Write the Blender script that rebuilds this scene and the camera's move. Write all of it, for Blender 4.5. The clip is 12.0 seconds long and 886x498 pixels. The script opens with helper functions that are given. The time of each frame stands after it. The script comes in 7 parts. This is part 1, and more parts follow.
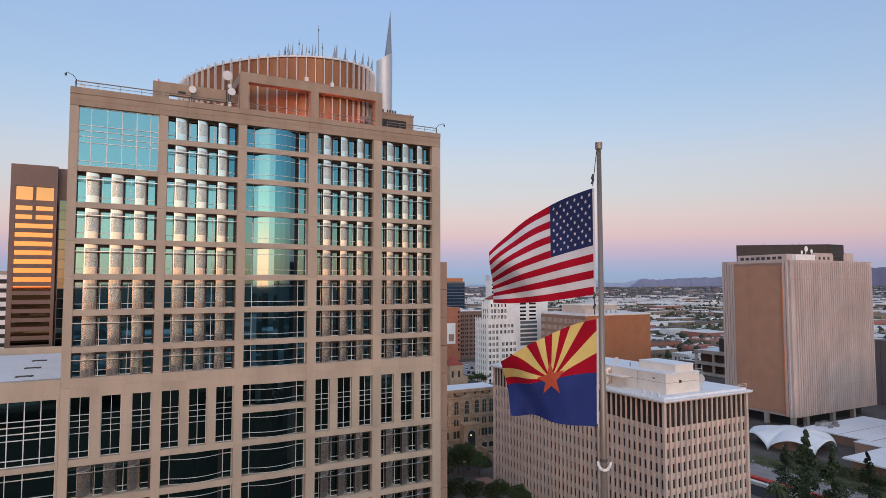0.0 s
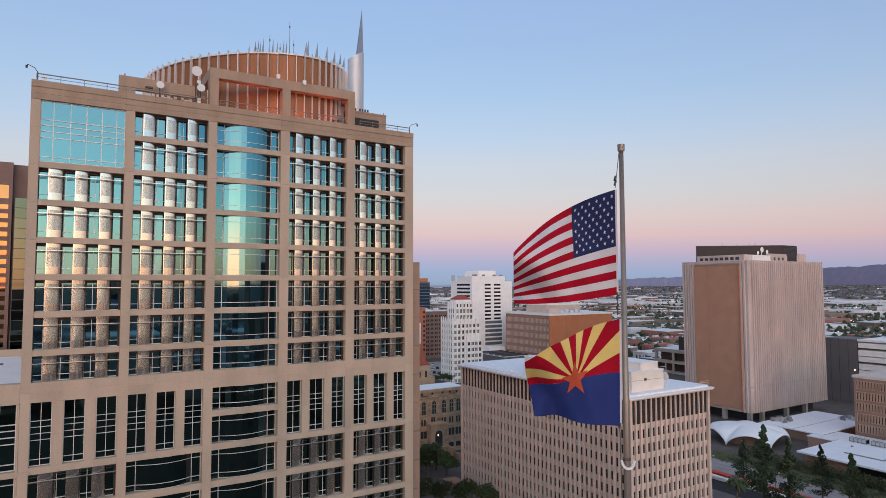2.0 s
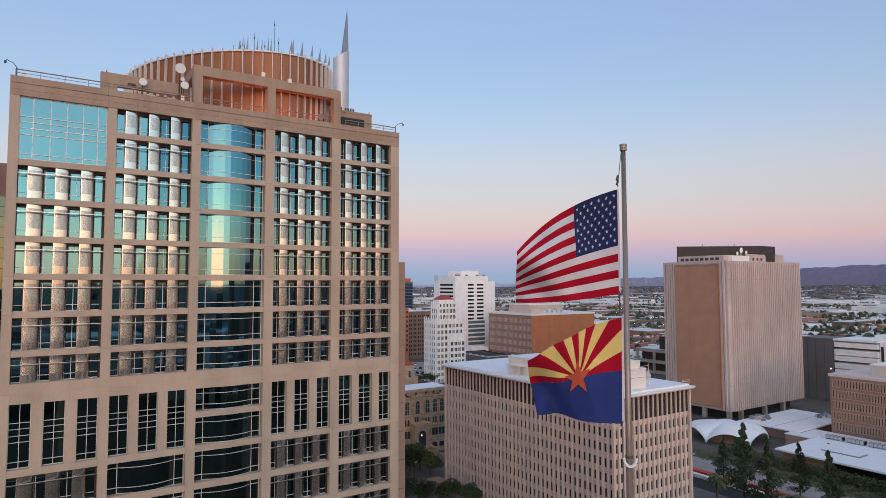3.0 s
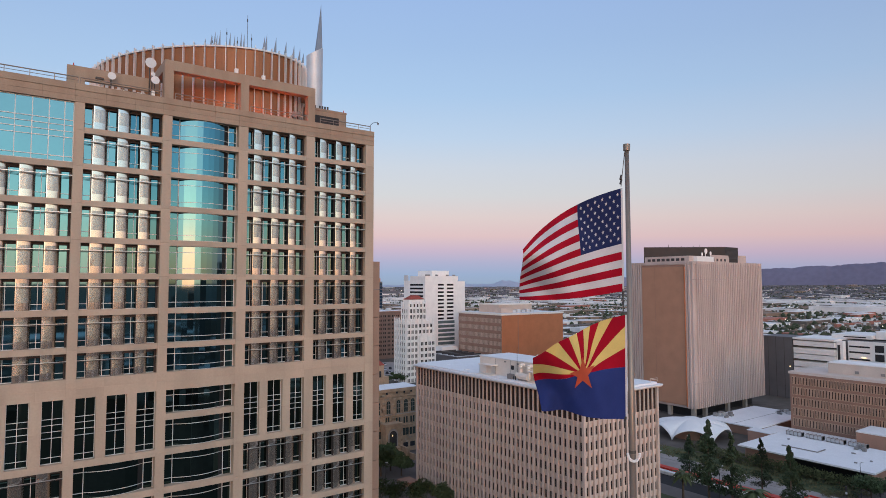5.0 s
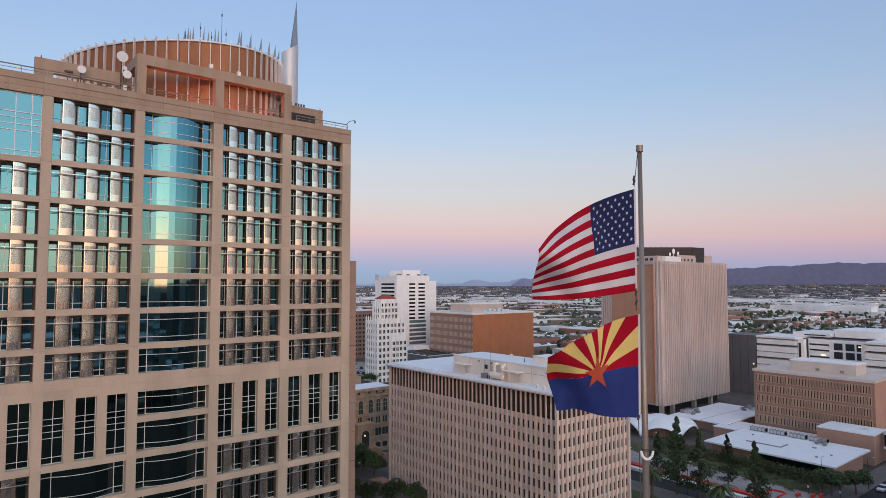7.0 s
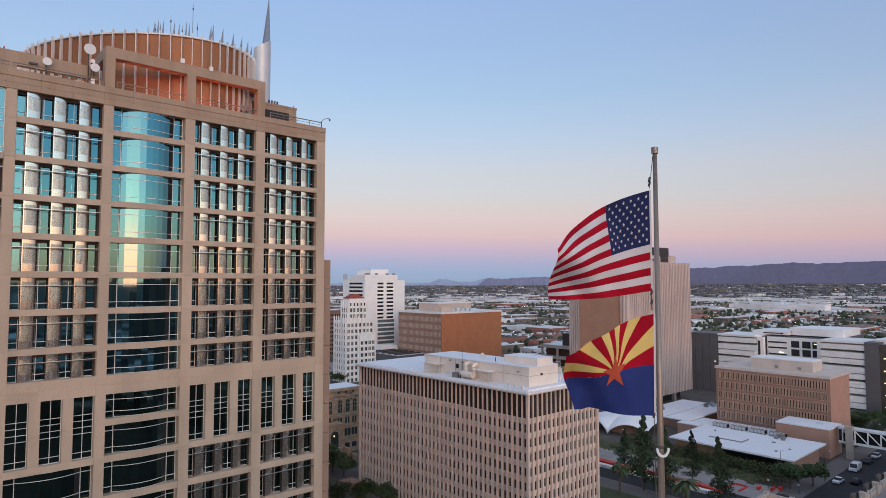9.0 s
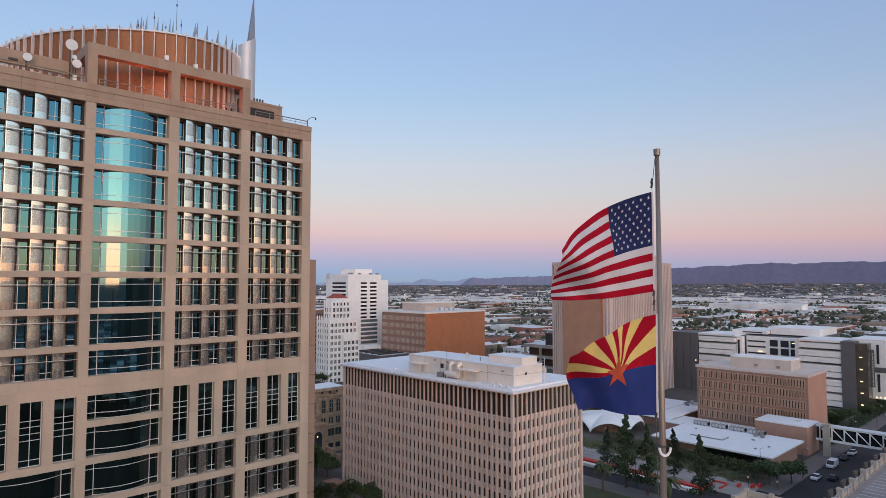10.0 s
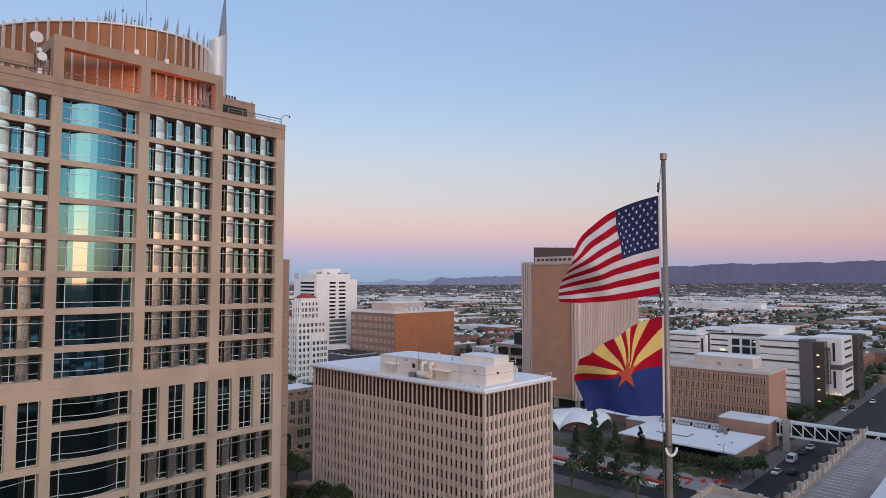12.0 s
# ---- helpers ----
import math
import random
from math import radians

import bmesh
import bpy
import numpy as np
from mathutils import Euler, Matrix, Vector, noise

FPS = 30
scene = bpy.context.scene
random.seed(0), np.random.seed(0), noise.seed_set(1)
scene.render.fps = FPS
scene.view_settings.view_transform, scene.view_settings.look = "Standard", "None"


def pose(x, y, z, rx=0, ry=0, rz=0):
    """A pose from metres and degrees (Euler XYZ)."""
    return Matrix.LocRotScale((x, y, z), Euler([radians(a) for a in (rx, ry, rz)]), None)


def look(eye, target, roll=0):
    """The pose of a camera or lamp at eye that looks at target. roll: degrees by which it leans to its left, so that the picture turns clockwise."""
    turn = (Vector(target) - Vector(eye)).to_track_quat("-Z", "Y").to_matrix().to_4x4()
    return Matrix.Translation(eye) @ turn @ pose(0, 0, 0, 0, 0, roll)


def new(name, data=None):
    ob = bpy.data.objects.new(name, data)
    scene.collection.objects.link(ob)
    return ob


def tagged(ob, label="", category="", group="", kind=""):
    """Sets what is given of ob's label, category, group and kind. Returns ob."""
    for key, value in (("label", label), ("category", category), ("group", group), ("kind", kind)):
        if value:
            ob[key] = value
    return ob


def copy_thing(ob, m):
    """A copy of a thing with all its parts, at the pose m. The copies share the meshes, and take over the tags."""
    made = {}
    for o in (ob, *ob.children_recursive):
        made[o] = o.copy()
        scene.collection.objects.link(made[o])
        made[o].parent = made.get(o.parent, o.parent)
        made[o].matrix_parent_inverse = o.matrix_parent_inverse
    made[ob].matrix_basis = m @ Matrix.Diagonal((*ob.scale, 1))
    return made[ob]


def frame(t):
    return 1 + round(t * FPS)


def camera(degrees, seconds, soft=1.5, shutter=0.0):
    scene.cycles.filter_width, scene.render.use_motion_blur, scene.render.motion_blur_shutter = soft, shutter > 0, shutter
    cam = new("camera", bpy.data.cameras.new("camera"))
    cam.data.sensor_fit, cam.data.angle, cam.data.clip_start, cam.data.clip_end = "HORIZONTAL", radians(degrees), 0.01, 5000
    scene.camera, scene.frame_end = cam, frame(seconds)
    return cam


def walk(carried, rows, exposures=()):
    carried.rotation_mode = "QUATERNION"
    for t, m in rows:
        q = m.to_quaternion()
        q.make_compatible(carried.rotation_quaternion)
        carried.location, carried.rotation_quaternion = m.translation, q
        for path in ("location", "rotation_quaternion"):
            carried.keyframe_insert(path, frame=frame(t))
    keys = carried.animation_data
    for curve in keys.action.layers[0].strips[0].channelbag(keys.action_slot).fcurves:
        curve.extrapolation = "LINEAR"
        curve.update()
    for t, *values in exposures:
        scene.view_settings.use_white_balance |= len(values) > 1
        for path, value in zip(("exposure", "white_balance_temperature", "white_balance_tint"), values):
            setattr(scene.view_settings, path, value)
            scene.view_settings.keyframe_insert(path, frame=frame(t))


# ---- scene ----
cam = camera(71.38, 12.0, soft=0.68)
# seconds, x, y, z, yaw, pitch, roll
ROWS = [
    (0.0, -19.256, -15.881, 55.750, -28.122, 3.310, 0.088),
    (0.5, -19.552, -15.672, 55.771, -28.960, 3.297, 0.121),
    (1.0, -19.836, -15.483, 55.777, -29.797, 3.291, 0.155),
    (1.5, -20.094, -15.326, 55.777, -30.648, 3.298, 0.159),
    (2.0, -20.315, -15.188, 55.768, -31.488, 3.306, 0.158),
    (2.5, -20.502, -15.056, 55.756, -32.316, 3.308, 0.153),
    (3.0, -20.674, -14.937, 55.744, -33.112, 3.309, 0.139),
    (5.0, -21.326, -14.494, 55.693, -35.985, 3.305, 0.097),
    (5.5, -21.496, -14.359, 55.688, -36.709, 3.290, 0.100),
    (6.0, -21.682, -14.217, 55.687, -37.432, 3.274, 0.091),
    (6.5, -21.869, -14.053, 55.696, -38.039, 3.260, 0.083),
    (7.0, -22.057, -13.864, 55.701, -38.751, 3.246, 0.079),
    (9.0, -22.884, -13.111, 55.714, -41.815, 3.182, 0.069),
    (9.5, -23.066, -12.939, 55.728, -42.608, 3.170, 0.062),
    (10.0, -23.207, -12.783, 55.735, -43.396, 3.150, 0.038),
    (10.5, -23.348, -12.623, 55.746, -44.142, 3.141, 0.021),
    (11.0, -23.504, -12.465, 55.759, -44.914, 3.135, 0.008),
    (11.5, -23.666, -12.296, 55.773, -45.652, 3.123, -0.002),
    (12.0, -23.832, -12.106, 55.795, -46.336, 3.119, -0.004),
]
walk(cam, [(t, pose(x, y, z, 90 + pitch, roll, yaw)) for t, x, y, z, yaw, pitch, roll in ROWS])

# ---- world and light ----
TO_SUN = Vector((-0.375, -0.927, 0.0)).normalized()   # the glow of the set sun, behind the camera


def build_world():
    w = bpy.data.worlds.new("dusk_sky")
    scene.world = w
    w.use_nodes = True
    nt = w.node_tree
    nt.nodes.clear()
    n = nt.nodes.new
    tc, sep, nrm = n("ShaderNodeTexCoord"), n("ShaderNodeSeparateXYZ"), n("ShaderNodeVectorMath")
    nrm.operation = "NORMALIZE"
    nt.links.new(tc.outputs["Generated"], nrm.inputs[0])
    nt.links.new(nrm.outputs[0], sep.inputs[0])
    zr = n("ShaderNodeMapRange")
    zr.inputs["From Min"].default_value, zr.inputs["From Max"].default_value = -0.1, 0.9
    nt.links.new(sep.outputs["Z"], zr.inputs["Value"])

    def ramp(stops, height=None):
        r = n("ShaderNodeValToRGB")
        e = r.color_ramp.elements
        while len(e) > 1:
            e.remove(e[-1])
        for i, (z, c) in enumerate(stops):
            p = z + 0.1
            if i == 0:
                e[0].position = p
                e[0].color = (*c, 1)
            else:
                e.new(p).color = (*c, 1)
        nt.links.new(height or zr.outputs[0], r.inputs[0])
        return r
    sunny = ramp(SUN_SKY)
    dot = n("ShaderNodeVectorMath")
    dot.operation = "DOT_PRODUCT"
    dot.inputs[1].default_value = TO_SUN
    nt.links.new(nrm.outputs[0], dot.inputs[0])
    k = n("ShaderNodeMapRange")
    k.interpolation_type = "SMOOTHSTEP"
    k.inputs["From Min"].default_value, k.inputs["From Max"].default_value = -0.15, 0.97
    nt.links.new(dot.outputs["Value"], k.inputs["Value"])
    mix = n("ShaderNodeMix")
    mix.data_type = "RGBA"
    nt.links.new(k.outputs[0], mix.inputs["Factor"])
    # the sky is darkest square to the sun and lighter straight across from it
    side, shade, dim = n("ShaderNodeMapRange"), n("ShaderNodeMix"), n("ShaderNodeVectorMath")
    side.inputs["From Min"].default_value, side.inputs["From Max"].default_value = -1.0, -0.45
    lift = n("ShaderNodeMath")
    lift.operation = "MULTIPLY_ADD"
    lift.inputs[1].default_value = 0.02
    nt.links.new(side.outputs[0], lift.inputs[0])
    nt.links.new(zr.outputs[0], lift.inputs[2])
    away = ramp(ANTI_SKY, lift.outputs[0])
    shade.data_type = "RGBA"
    shade.inputs["A"].default_value, shade.inputs["B"].default_value = (1.09, 1.13, 1.13, 1), (0.90, 0.875, 0.885, 1)
    dim.operation = "MULTIPLY"
    nt.links.new(dot.outputs["Value"], side.inputs["Value"])
    nt.links.new(side.outputs[0], shade.inputs["Factor"])
    nt.links.new(away.outputs[0], dim.inputs[0])
    nt.links.new(shade.outputs["Result"], dim.inputs[1])
    nt.links.new(dim.outputs[0], mix.inputs["A"])
    nt.links.new(sunny.outputs[0], mix.inputs["B"])
    # the bright core of the afterglow, low over the horizon
    core, low, prod, add = n("ShaderNodeMapRange"), n("ShaderNodeMapRange"), n("ShaderNodeMath"), n("ShaderNodeMix")
    core.interpolation_type = low.interpolation_type = "SMOOTHSTEP"
    core.inputs["From Min"].default_value, core.inputs["From Max"].default_value = 0.925, 0.992
    low.inputs["From Min"].default_value, low.inputs["From Max"].default_value = 0.13, 0.015
    nt.links.new(dot.outputs["Value"], core.inputs["Value"])
    nt.links.new(sep.outputs["Z"], low.inputs["Value"])
    prod.operation = "MULTIPLY"
    nt.links.new(core.outputs[0], prod.inputs[0])
    nt.links.new(low.outputs[0], prod.inputs[1])
    add.data_type, add.blend_type = "RGBA", "ADD"
    add.inputs["B"].default_value = (7.5, 0.5, 0.0, 1)
    nt.links.new(prod.outputs[0], add.inputs["Factor"])
    nt.links.new(mix.outputs["Result"], add.inputs["A"])
    # a paler, taller glow round it
    halo, high, prod2, add2 = n("ShaderNodeMapRange"), n("ShaderNodeMapRange"), n("ShaderNodeMath"), n("ShaderNodeMix")
    halo.interpolation_type = high.interpolation_type = "SMOOTHSTEP"
    halo.inputs["From Min"].default_value, halo.inputs["From Max"].default_value = 0.91, 0.985
    high.inputs["From Min"].default_value, high.inputs["From Max"].default_value = 0.36, 0.06
    nt.links.new(dot.outputs["Value"], halo.inputs["Value"])
    nt.links.new(sep.outputs["Z"], high.inputs["Value"])
    prod2.operation = "MULTIPLY"
    nt.links.new(halo.outputs[0], prod2.inputs[0])
    nt.links.new(high.outputs[0], prod2.inputs[1])
    add2.data_type, add2.blend_type = "RGBA", "ADD"
    add2.inputs["B"].default_value = (2.0, 1.30, 0.55, 1)
    nt.links.new(prod2.outputs[0], add2.inputs["Factor"])
    nt.links.new(add.outputs["Result"], add2.inputs["A"])
    bg, out = n("ShaderNodeBackground"), n("ShaderNodeOutputWorld")
    bg.inputs["Strength"].default_value = SKY_STRENGTH
    nt.links.new(add2.outputs["Result"], bg.inputs["Color"])
    nt.links.new(bg.outputs[0], out.inputs["Surface"])


SKY_STRENGTH = 1.0
ANTI_SKY = [(-0.10, (0.10, 0.10, 0.13)), (-0.012, (0.24, 0.28, 0.37)), (0.004, (0.29, 0.365, 0.50)), (0.018, (0.305, 0.385, 0.555)),
            (0.037, (0.40, 0.40, 0.56)), (0.056, (0.54, 0.425, 0.54)), (0.080, (0.69, 0.495, 0.505)), (0.110, (0.69, 0.565, 0.555)), (0.145, (0.62, 0.61, 0.63)),
            (0.19, (0.57, 0.61, 0.69)), (0.235, (0.48, 0.59, 0.75)), (0.30, (0.39, 0.54, 0.76)), (0.37, (0.345, 0.49, 0.74)), (0.45, (0.315, 0.455, 0.74)), (0.62, (0.36, 0.45, 0.67)), (0.9, (0.40, 0.465, 0.64))]
SUN_SKY = [(-0.10, (0.05, 0.045, 0.04)), (-0.012, (0.20, 0.12, 0.09)), (0.004, (2.0, 0.90, 0.42)), (0.03, (2.3, 1.25, 0.68)), (0.065, (2.2, 1.60, 1.02)),
           (0.11, (1.5, 1.75, 1.50)), (0.17, (0.88, 1.36, 1.58)), (0.28, (0.58, 0.92, 1.34)), (0.50, (0.58, 0.79, 1.08)), (0.9, (0.44, 0.55, 0.76))]
build_world()
sun_data = bpy.data.lights.new("sun", "SUN")
sun_data.energy, sun_data.angle, sun_data.color = 1.0, radians(60), (1.0, 0.785, 0.60)
sun = new("sun", sun_data)
sun.matrix_world = look(TO_SUN * 300 + Vector((0, 0, 45)), (0, 0, 0))
scene.view_settings.exposure = 0.0


# ---- materials ----
def material(name, color, rough=0.8, metal=0.0, vary=0.12, size=2.0, grain=0.06, bump=0.0, second=None, spec=0.5, streak=0.0):
    """A surface with stains at one scale, grain at a finer one, and a shade of its own for each piece."""
    m = bpy.data.materials.new(name)
    m.use_nodes = True
    nt = m.node_tree
    n, ln = nt.nodes.new, nt.links.new
    b = nt.nodes["Principled BSDF"]
    b.inputs["Roughness"].default_value, b.inputs["Metallic"].default_value = rough, metal
    b.inputs["Specular IOR Level"].default_value = spec
    geo = n("ShaderNodeNewGeometry")
    mp = n("ShaderNodeMapping")
    mp.inputs["Scale"].default_value = (1, 1, 0.25 if streak else 1)
    ln(geo.outputs["Position"], mp.inputs[0])
    big, fine = n("ShaderNodeTexNoise"), n("ShaderNodeTexNoise")
    big.inputs["Scale"].default_value, big.inputs["Detail"].default_value = 1.0 / size, 4
    fine.inputs["Scale"].default_value, fine.inputs["Detail"].default_value = 14.0 / size, 3
    ln(mp.outputs[0], big.inputs["Vector"])
    ln(geo.outputs["Position"], fine.inputs["Vector"])
    info = n("ShaderNodeObjectInfo")

    def scaled(sock, amount):
        a = n("ShaderNodeMath")
        a.operation = "MULTIPLY_ADD"
        a.inputs[1].default_value, a.inputs[2].default_value = amount * 2, -amount
        ln(sock, a.inputs[0])
        return a.outputs[0]
    s1, s2, s3 = scaled(big.outputs["Fac"], vary * 2), scaled(fine.outputs["Fac"], grain * 2), scaled(info.outputs["Random"], 0.05)
    add = n("ShaderNodeMath")
    add.operation = "ADD"
    ln(s1, add.inputs[0])
    ln(s2, add.inputs[1])
    add2 = n("ShaderNodeMath")
    add2.operation = "ADD"
    ln(add.outputs[0], add2.inputs[0])
    ln(s3, add2.inputs[1])
    one = n("ShaderNodeMath")
    one.operation = "ADD"
    one.inputs[1].default_value = 1.0
    ln(add2.outputs[0], one.inputs[0])
    col = n("ShaderNodeMix")
    col.data_type = "RGBA"
    col.inputs["A"].default_value = (*color, 1)
    col.inputs["B"].default_value = (*(second or color), 1)
    st = n("ShaderNodeMapRange")
    st.inputs["From Min"].default_value, st.inputs["From Max"].default_value = 0.42, 0.62
    ln(big.outputs["Fac"], st.inputs["Value"])
    ln(st.outputs[0], col.inputs["Factor"])
    mul = n("ShaderNodeVectorMath")
    mul.operation = "SCALE"
    ln(col.outputs["Result"], mul.inputs[0])
    ln(one.outputs[0], mul.inputs["Scale"])
    ln(mul.outputs[0], b.inputs["Base Color"])
    if bump:
        bp = n("ShaderNodeBump")
        bp.inputs["Strength"].default_value, bp.inputs["Distance"].default_value = bump, 0.05
        ln(fine.outputs["Fac"], bp.inputs["Height"])
        ln(bp.outputs[0], b.inputs["Normal"])
    return m


def glass(name, tint, metal=0.8, rough=0.03, wave=0.02):
    """Coated facade glass: dark behind, a tinted mirror in front, with slightly uneven panes."""
    m = material(name, tint, rough, metal, 0.04, 6.0, 0.02)
    nt = m.node_tree
    b = nt.nodes["Principled BSDF"]
    tx, bp = nt.nodes.new("ShaderNodeTexNoise"), nt.nodes.new("ShaderNodeBump")
    tx.inputs["Scale"].default_value, tx.inputs["Detail"].default_value = 0.35, 1
    bp.inputs["Strength"].default_value, bp.inputs["Distance"].default_value = wave, 1.0
    nt.links.new(tx.outputs["Fac"], bp.inputs["Height"])
    nt.links.new(bp.outputs[0], b.inputs["Normal"])
    return m


def glowing(name, color, strength):
    m = bpy.data.materials.new(name)
    m.use_nodes = True
    b = m.node_tree.nodes["Principled BSDF"]
    b.inputs["Base Color"].default_value = (*color, 1)
    b.inputs["Emission Color"].default_value = (*color, 1)
    b.inputs["Emission Strength"].default_value = strength
    return m


STONE = material("tan_stone", (0.455, 0.363, 0.279), 0.8, 0, 0.14, 3.0, 0.05, 0.1, streak=1)
# Stain streaks, over a base darkened for the dimmer tower top.
STONE_TOP = material("stained_dimmed_tan_stone", (0.395, 0.295, 0.215), 0.85, 0, 0.20, 1.8, 0.08, 0.15, second=(0.30, 0.215, 0.155), streak=1)
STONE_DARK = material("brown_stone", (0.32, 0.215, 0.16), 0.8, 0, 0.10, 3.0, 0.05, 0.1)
# Near black: dark joints, and recess shade put into the colour.
JOINT_SHADE = material("dark_joint_and_shade", (0.04, 0.032, 0.03), 0.9)
TEAL = glass("teal_glass", (0.085, 0.195, 0.232), 1.0, 0.03, 0.008)
# Tint darkened to carry the dark city that the lower storeys mirror.
TEAL_DARK = glass("dark_reflection_teal_glass", (0.062, 0.100, 0.090), 1.0, 0.03, 0.012)
MULLION = material("white_mullion", (0.64, 0.65, 0.64), 0.45, 0.1, 0.05)
SCOOP = material("white_metal_panel", (0.71, 0.645, 0.575), 0.16, 0.94, 0.06, 2.0)
SCREEN = material("wrinkled_grey_screen", (0.575, 0.515, 0.45), 0.20, 0.96, 0.20, 0.55, 0.10, 0.25, second=(0.43, 0.405, 0.365), streak=1)
COPPER = material("copper_cladding", (0.265, 0.107, 0.042), 0.45, 0.3, 0.22, 2.5, 0.08, streak=1)
STEEL = material("brushed_steel", (0.62, 0.62, 0.62), 0.32, 0.85, 0.06)
PALE_METAL = material("pale_painted_metal", (0.66, 0.66, 0.66), 0.5, 0.2, 0.06)
DARK_METAL = material("dark_metal", (0.06, 0.055, 0.055), 0.5, 0.4, 0.1)
WHITE = material("white_paint", (0.85, 0.825, 0.80), 0.6, 0, 0.06, 3.0)
ROOF_WHITE = material("white_roof_membrane", (0.85, 0.85, 0.865), 0.7, 0, 0.10, 6.0, 0.05, second=(0.75, 0.75, 0.765))
TENT = material("white_tent_membrane", (0.88, 0.88, 0.88), 0.6, 0, 0.05, 5.0, 0.03)
CONCRETE_PINK = material("pinkish_precast_concrete", (0.64, 0.505, 0.435), 0.85, 0, 0.10, 3.0, 0.06, 0.1)
SLOT = glass("smoky_window_glass", (0.018, 0.018, 0.02), 0.0, 0.15)
BRONZE = glass("bronze_window_glass", (0.04, 0.026, 0.022), 0.0, 0.15)
GREY_RIB = material("grey_beige_ribbed_panel", (0.54, 0.435, 0.395), 0.85, 0, 0.14, 5.0, 0.07, streak=1)
ORANGE_PANEL = material("ochre_brick_panel", (0.41, 0.22, 0.14), 0.85, 0, 0.10, 5.0, 0.05)
BRICK_ORANGE = material("orange_brick", (0.47, 0.17, 0.075), 0.85, 0, 0.10, 5.0, 0.05)
BRICK_BROWN = material("brown_brick", (0.315, 0.18, 0.13), 0.85, 0, 0.12, 4.0, 0.06)
BRICK_TAN = material("tan_brick", (0.45, 0.255, 0.19), 0.85, 0, 0.08, 4.0, 0.05)
BRICK_DARK = material("dark_hotel_brick", (0.22, 0.145, 0.12), 0.85, 0, 0.12, 4.0, 0.06)
BRICK_RED = material("red_brick", (0.42, 0.155, 0.09), 0.85, 0, 0.12, 4.0, 0.06)
SANDSTONE = material("weathered_sandstone", (0.49, 0.335, 0.22), 0.9, 0, 0.22, 1.6, 0.16, 0.3)
GREY_WALL = material("charcoal_wall_panel", (0.125, 0.118, 0.122), 0.7, 0, 0.1, 5.0)
MID_GREY = material("grey_concrete", (0.24, 0.225, 0.22), 0.85, 0, 0.14, 4.0, 0.06)
CONCRETE = material("beige_concrete", (0.42, 0.36, 0.31), 0.88, 0, 0.14, 4.0, 0.06, 0.1)
CREAM = material("cream_plant_paint", (0.84, 0.755, 0.67), 0.7, 0, 0.08, 3.0, 0.05)
DECK = material("worn_grey_deck", (0.285, 0.248, 0.238), 0.9, 0, 0.18, 5.0, 0.08)
DARK_OPEN = material("dark_opening", (0.025, 0.025, 0.028), 0.7)
TILE_RED = material("red_roof_tile", (0.30, 0.06, 0.04), 0.8, 0, 0.15, 1.5)
ASPHALT = material("asphalt", (0.026, 0.0245, 0.026), 0.9, 0, 0.15, 7.0, 0.08)
PAVING = material("pale_paving", (0.15, 0.132, 0.124), 0.9, 0, 0.15, 6.0, 0.07)
PAVE_LIGHT = material("light_concrete_paving", (0.31, 0.28, 0.265), 0.9, 0, 0.16, 4.0, 0.08)
GRASS = material("lawn", (0.072, 0.088, 0.038), 0.95, 0, 0.2, 5.0, 0.1)
LEAF = material("dark_leaf", (0.042, 0.066, 0.030), 0.8, 0, 0.25, 1.0, 0.15)
LEAF_PALM = material("palm_leaf", (0.066, 0.088, 0.035), 0.75, 0, 0.2, 1.0, 0.15)
LEAF_GREEN = material("green_leaf", (0.050, 0.078, 0.028), 0.8, 0, 0.25, 1.0, 0.15)
BARK = material("bark", (0.12, 0.085, 0.06), 0.95, 0, 0.2, 0.5, 0.1)
STREET_MARK = material("worn_white_line", (0.60, 0.58, 0.56), 0.9, 0, 0.15, 2.0)
RED_PLASTIC = material("red_plastic", (0.62, 0.05, 0.03), 0.5, 0, 0.1)
CLOTH_RED = material("red_cloth", (0.33, 0.006, 0.020), 0.9, 0, 0.08, 0.4, 0.04, spec=0.1)
CLOTH_WHITE = material("white_cloth", (0.55, 0.53, 0.545), 0.9, 0, 0.06, 0.4, 0.04, spec=0.1)
CLOTH_NAVY = material("navy_cloth", (0.021, 0.029, 0.090), 0.9, 0, 0.08, 0.4, 0.04, spec=0.1)
CLOTH_BLUE = material("blue_cloth", (0.026, 0.042, 0.165), 0.9, 0, 0.08, 0.4, 0.04, spec=0.1)
CLOTH_GOLD = material("yellow_cloth", (0.66, 0.50, 0.17), 0.9, 0, 0.08, 0.4, 0.04, spec=0.1)
CLOTH_COPPER = material("copper_cloth", (0.45, 0.085, 0.045), 0.9, 0, 0.08, 0.4, 0.04, spec=0.1)
GREY_METAL_POLE = material("brushed_aluminium_pole", (0.27, 0.225, 0.19), 0.38, 0.45, 0.12, 0.5, 0.06)
LAMP_WARM = glowing("warm_lamp", (1.0, 0.72, 0.35), 2.5)
GROUND = material("city_ground", (0.12, 0.10, 0.088), 0.95, 0, 0.25, 60.0, 0.2, second=(0.06, 0.055, 0.045))
# Hill colours have the evening haze mixed in, palest for the farthest.
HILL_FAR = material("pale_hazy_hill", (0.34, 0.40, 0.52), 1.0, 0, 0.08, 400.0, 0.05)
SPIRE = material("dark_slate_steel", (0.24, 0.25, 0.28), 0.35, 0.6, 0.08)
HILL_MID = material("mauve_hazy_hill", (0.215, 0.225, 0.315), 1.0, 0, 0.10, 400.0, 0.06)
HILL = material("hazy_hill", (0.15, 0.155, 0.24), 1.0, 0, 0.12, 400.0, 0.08)


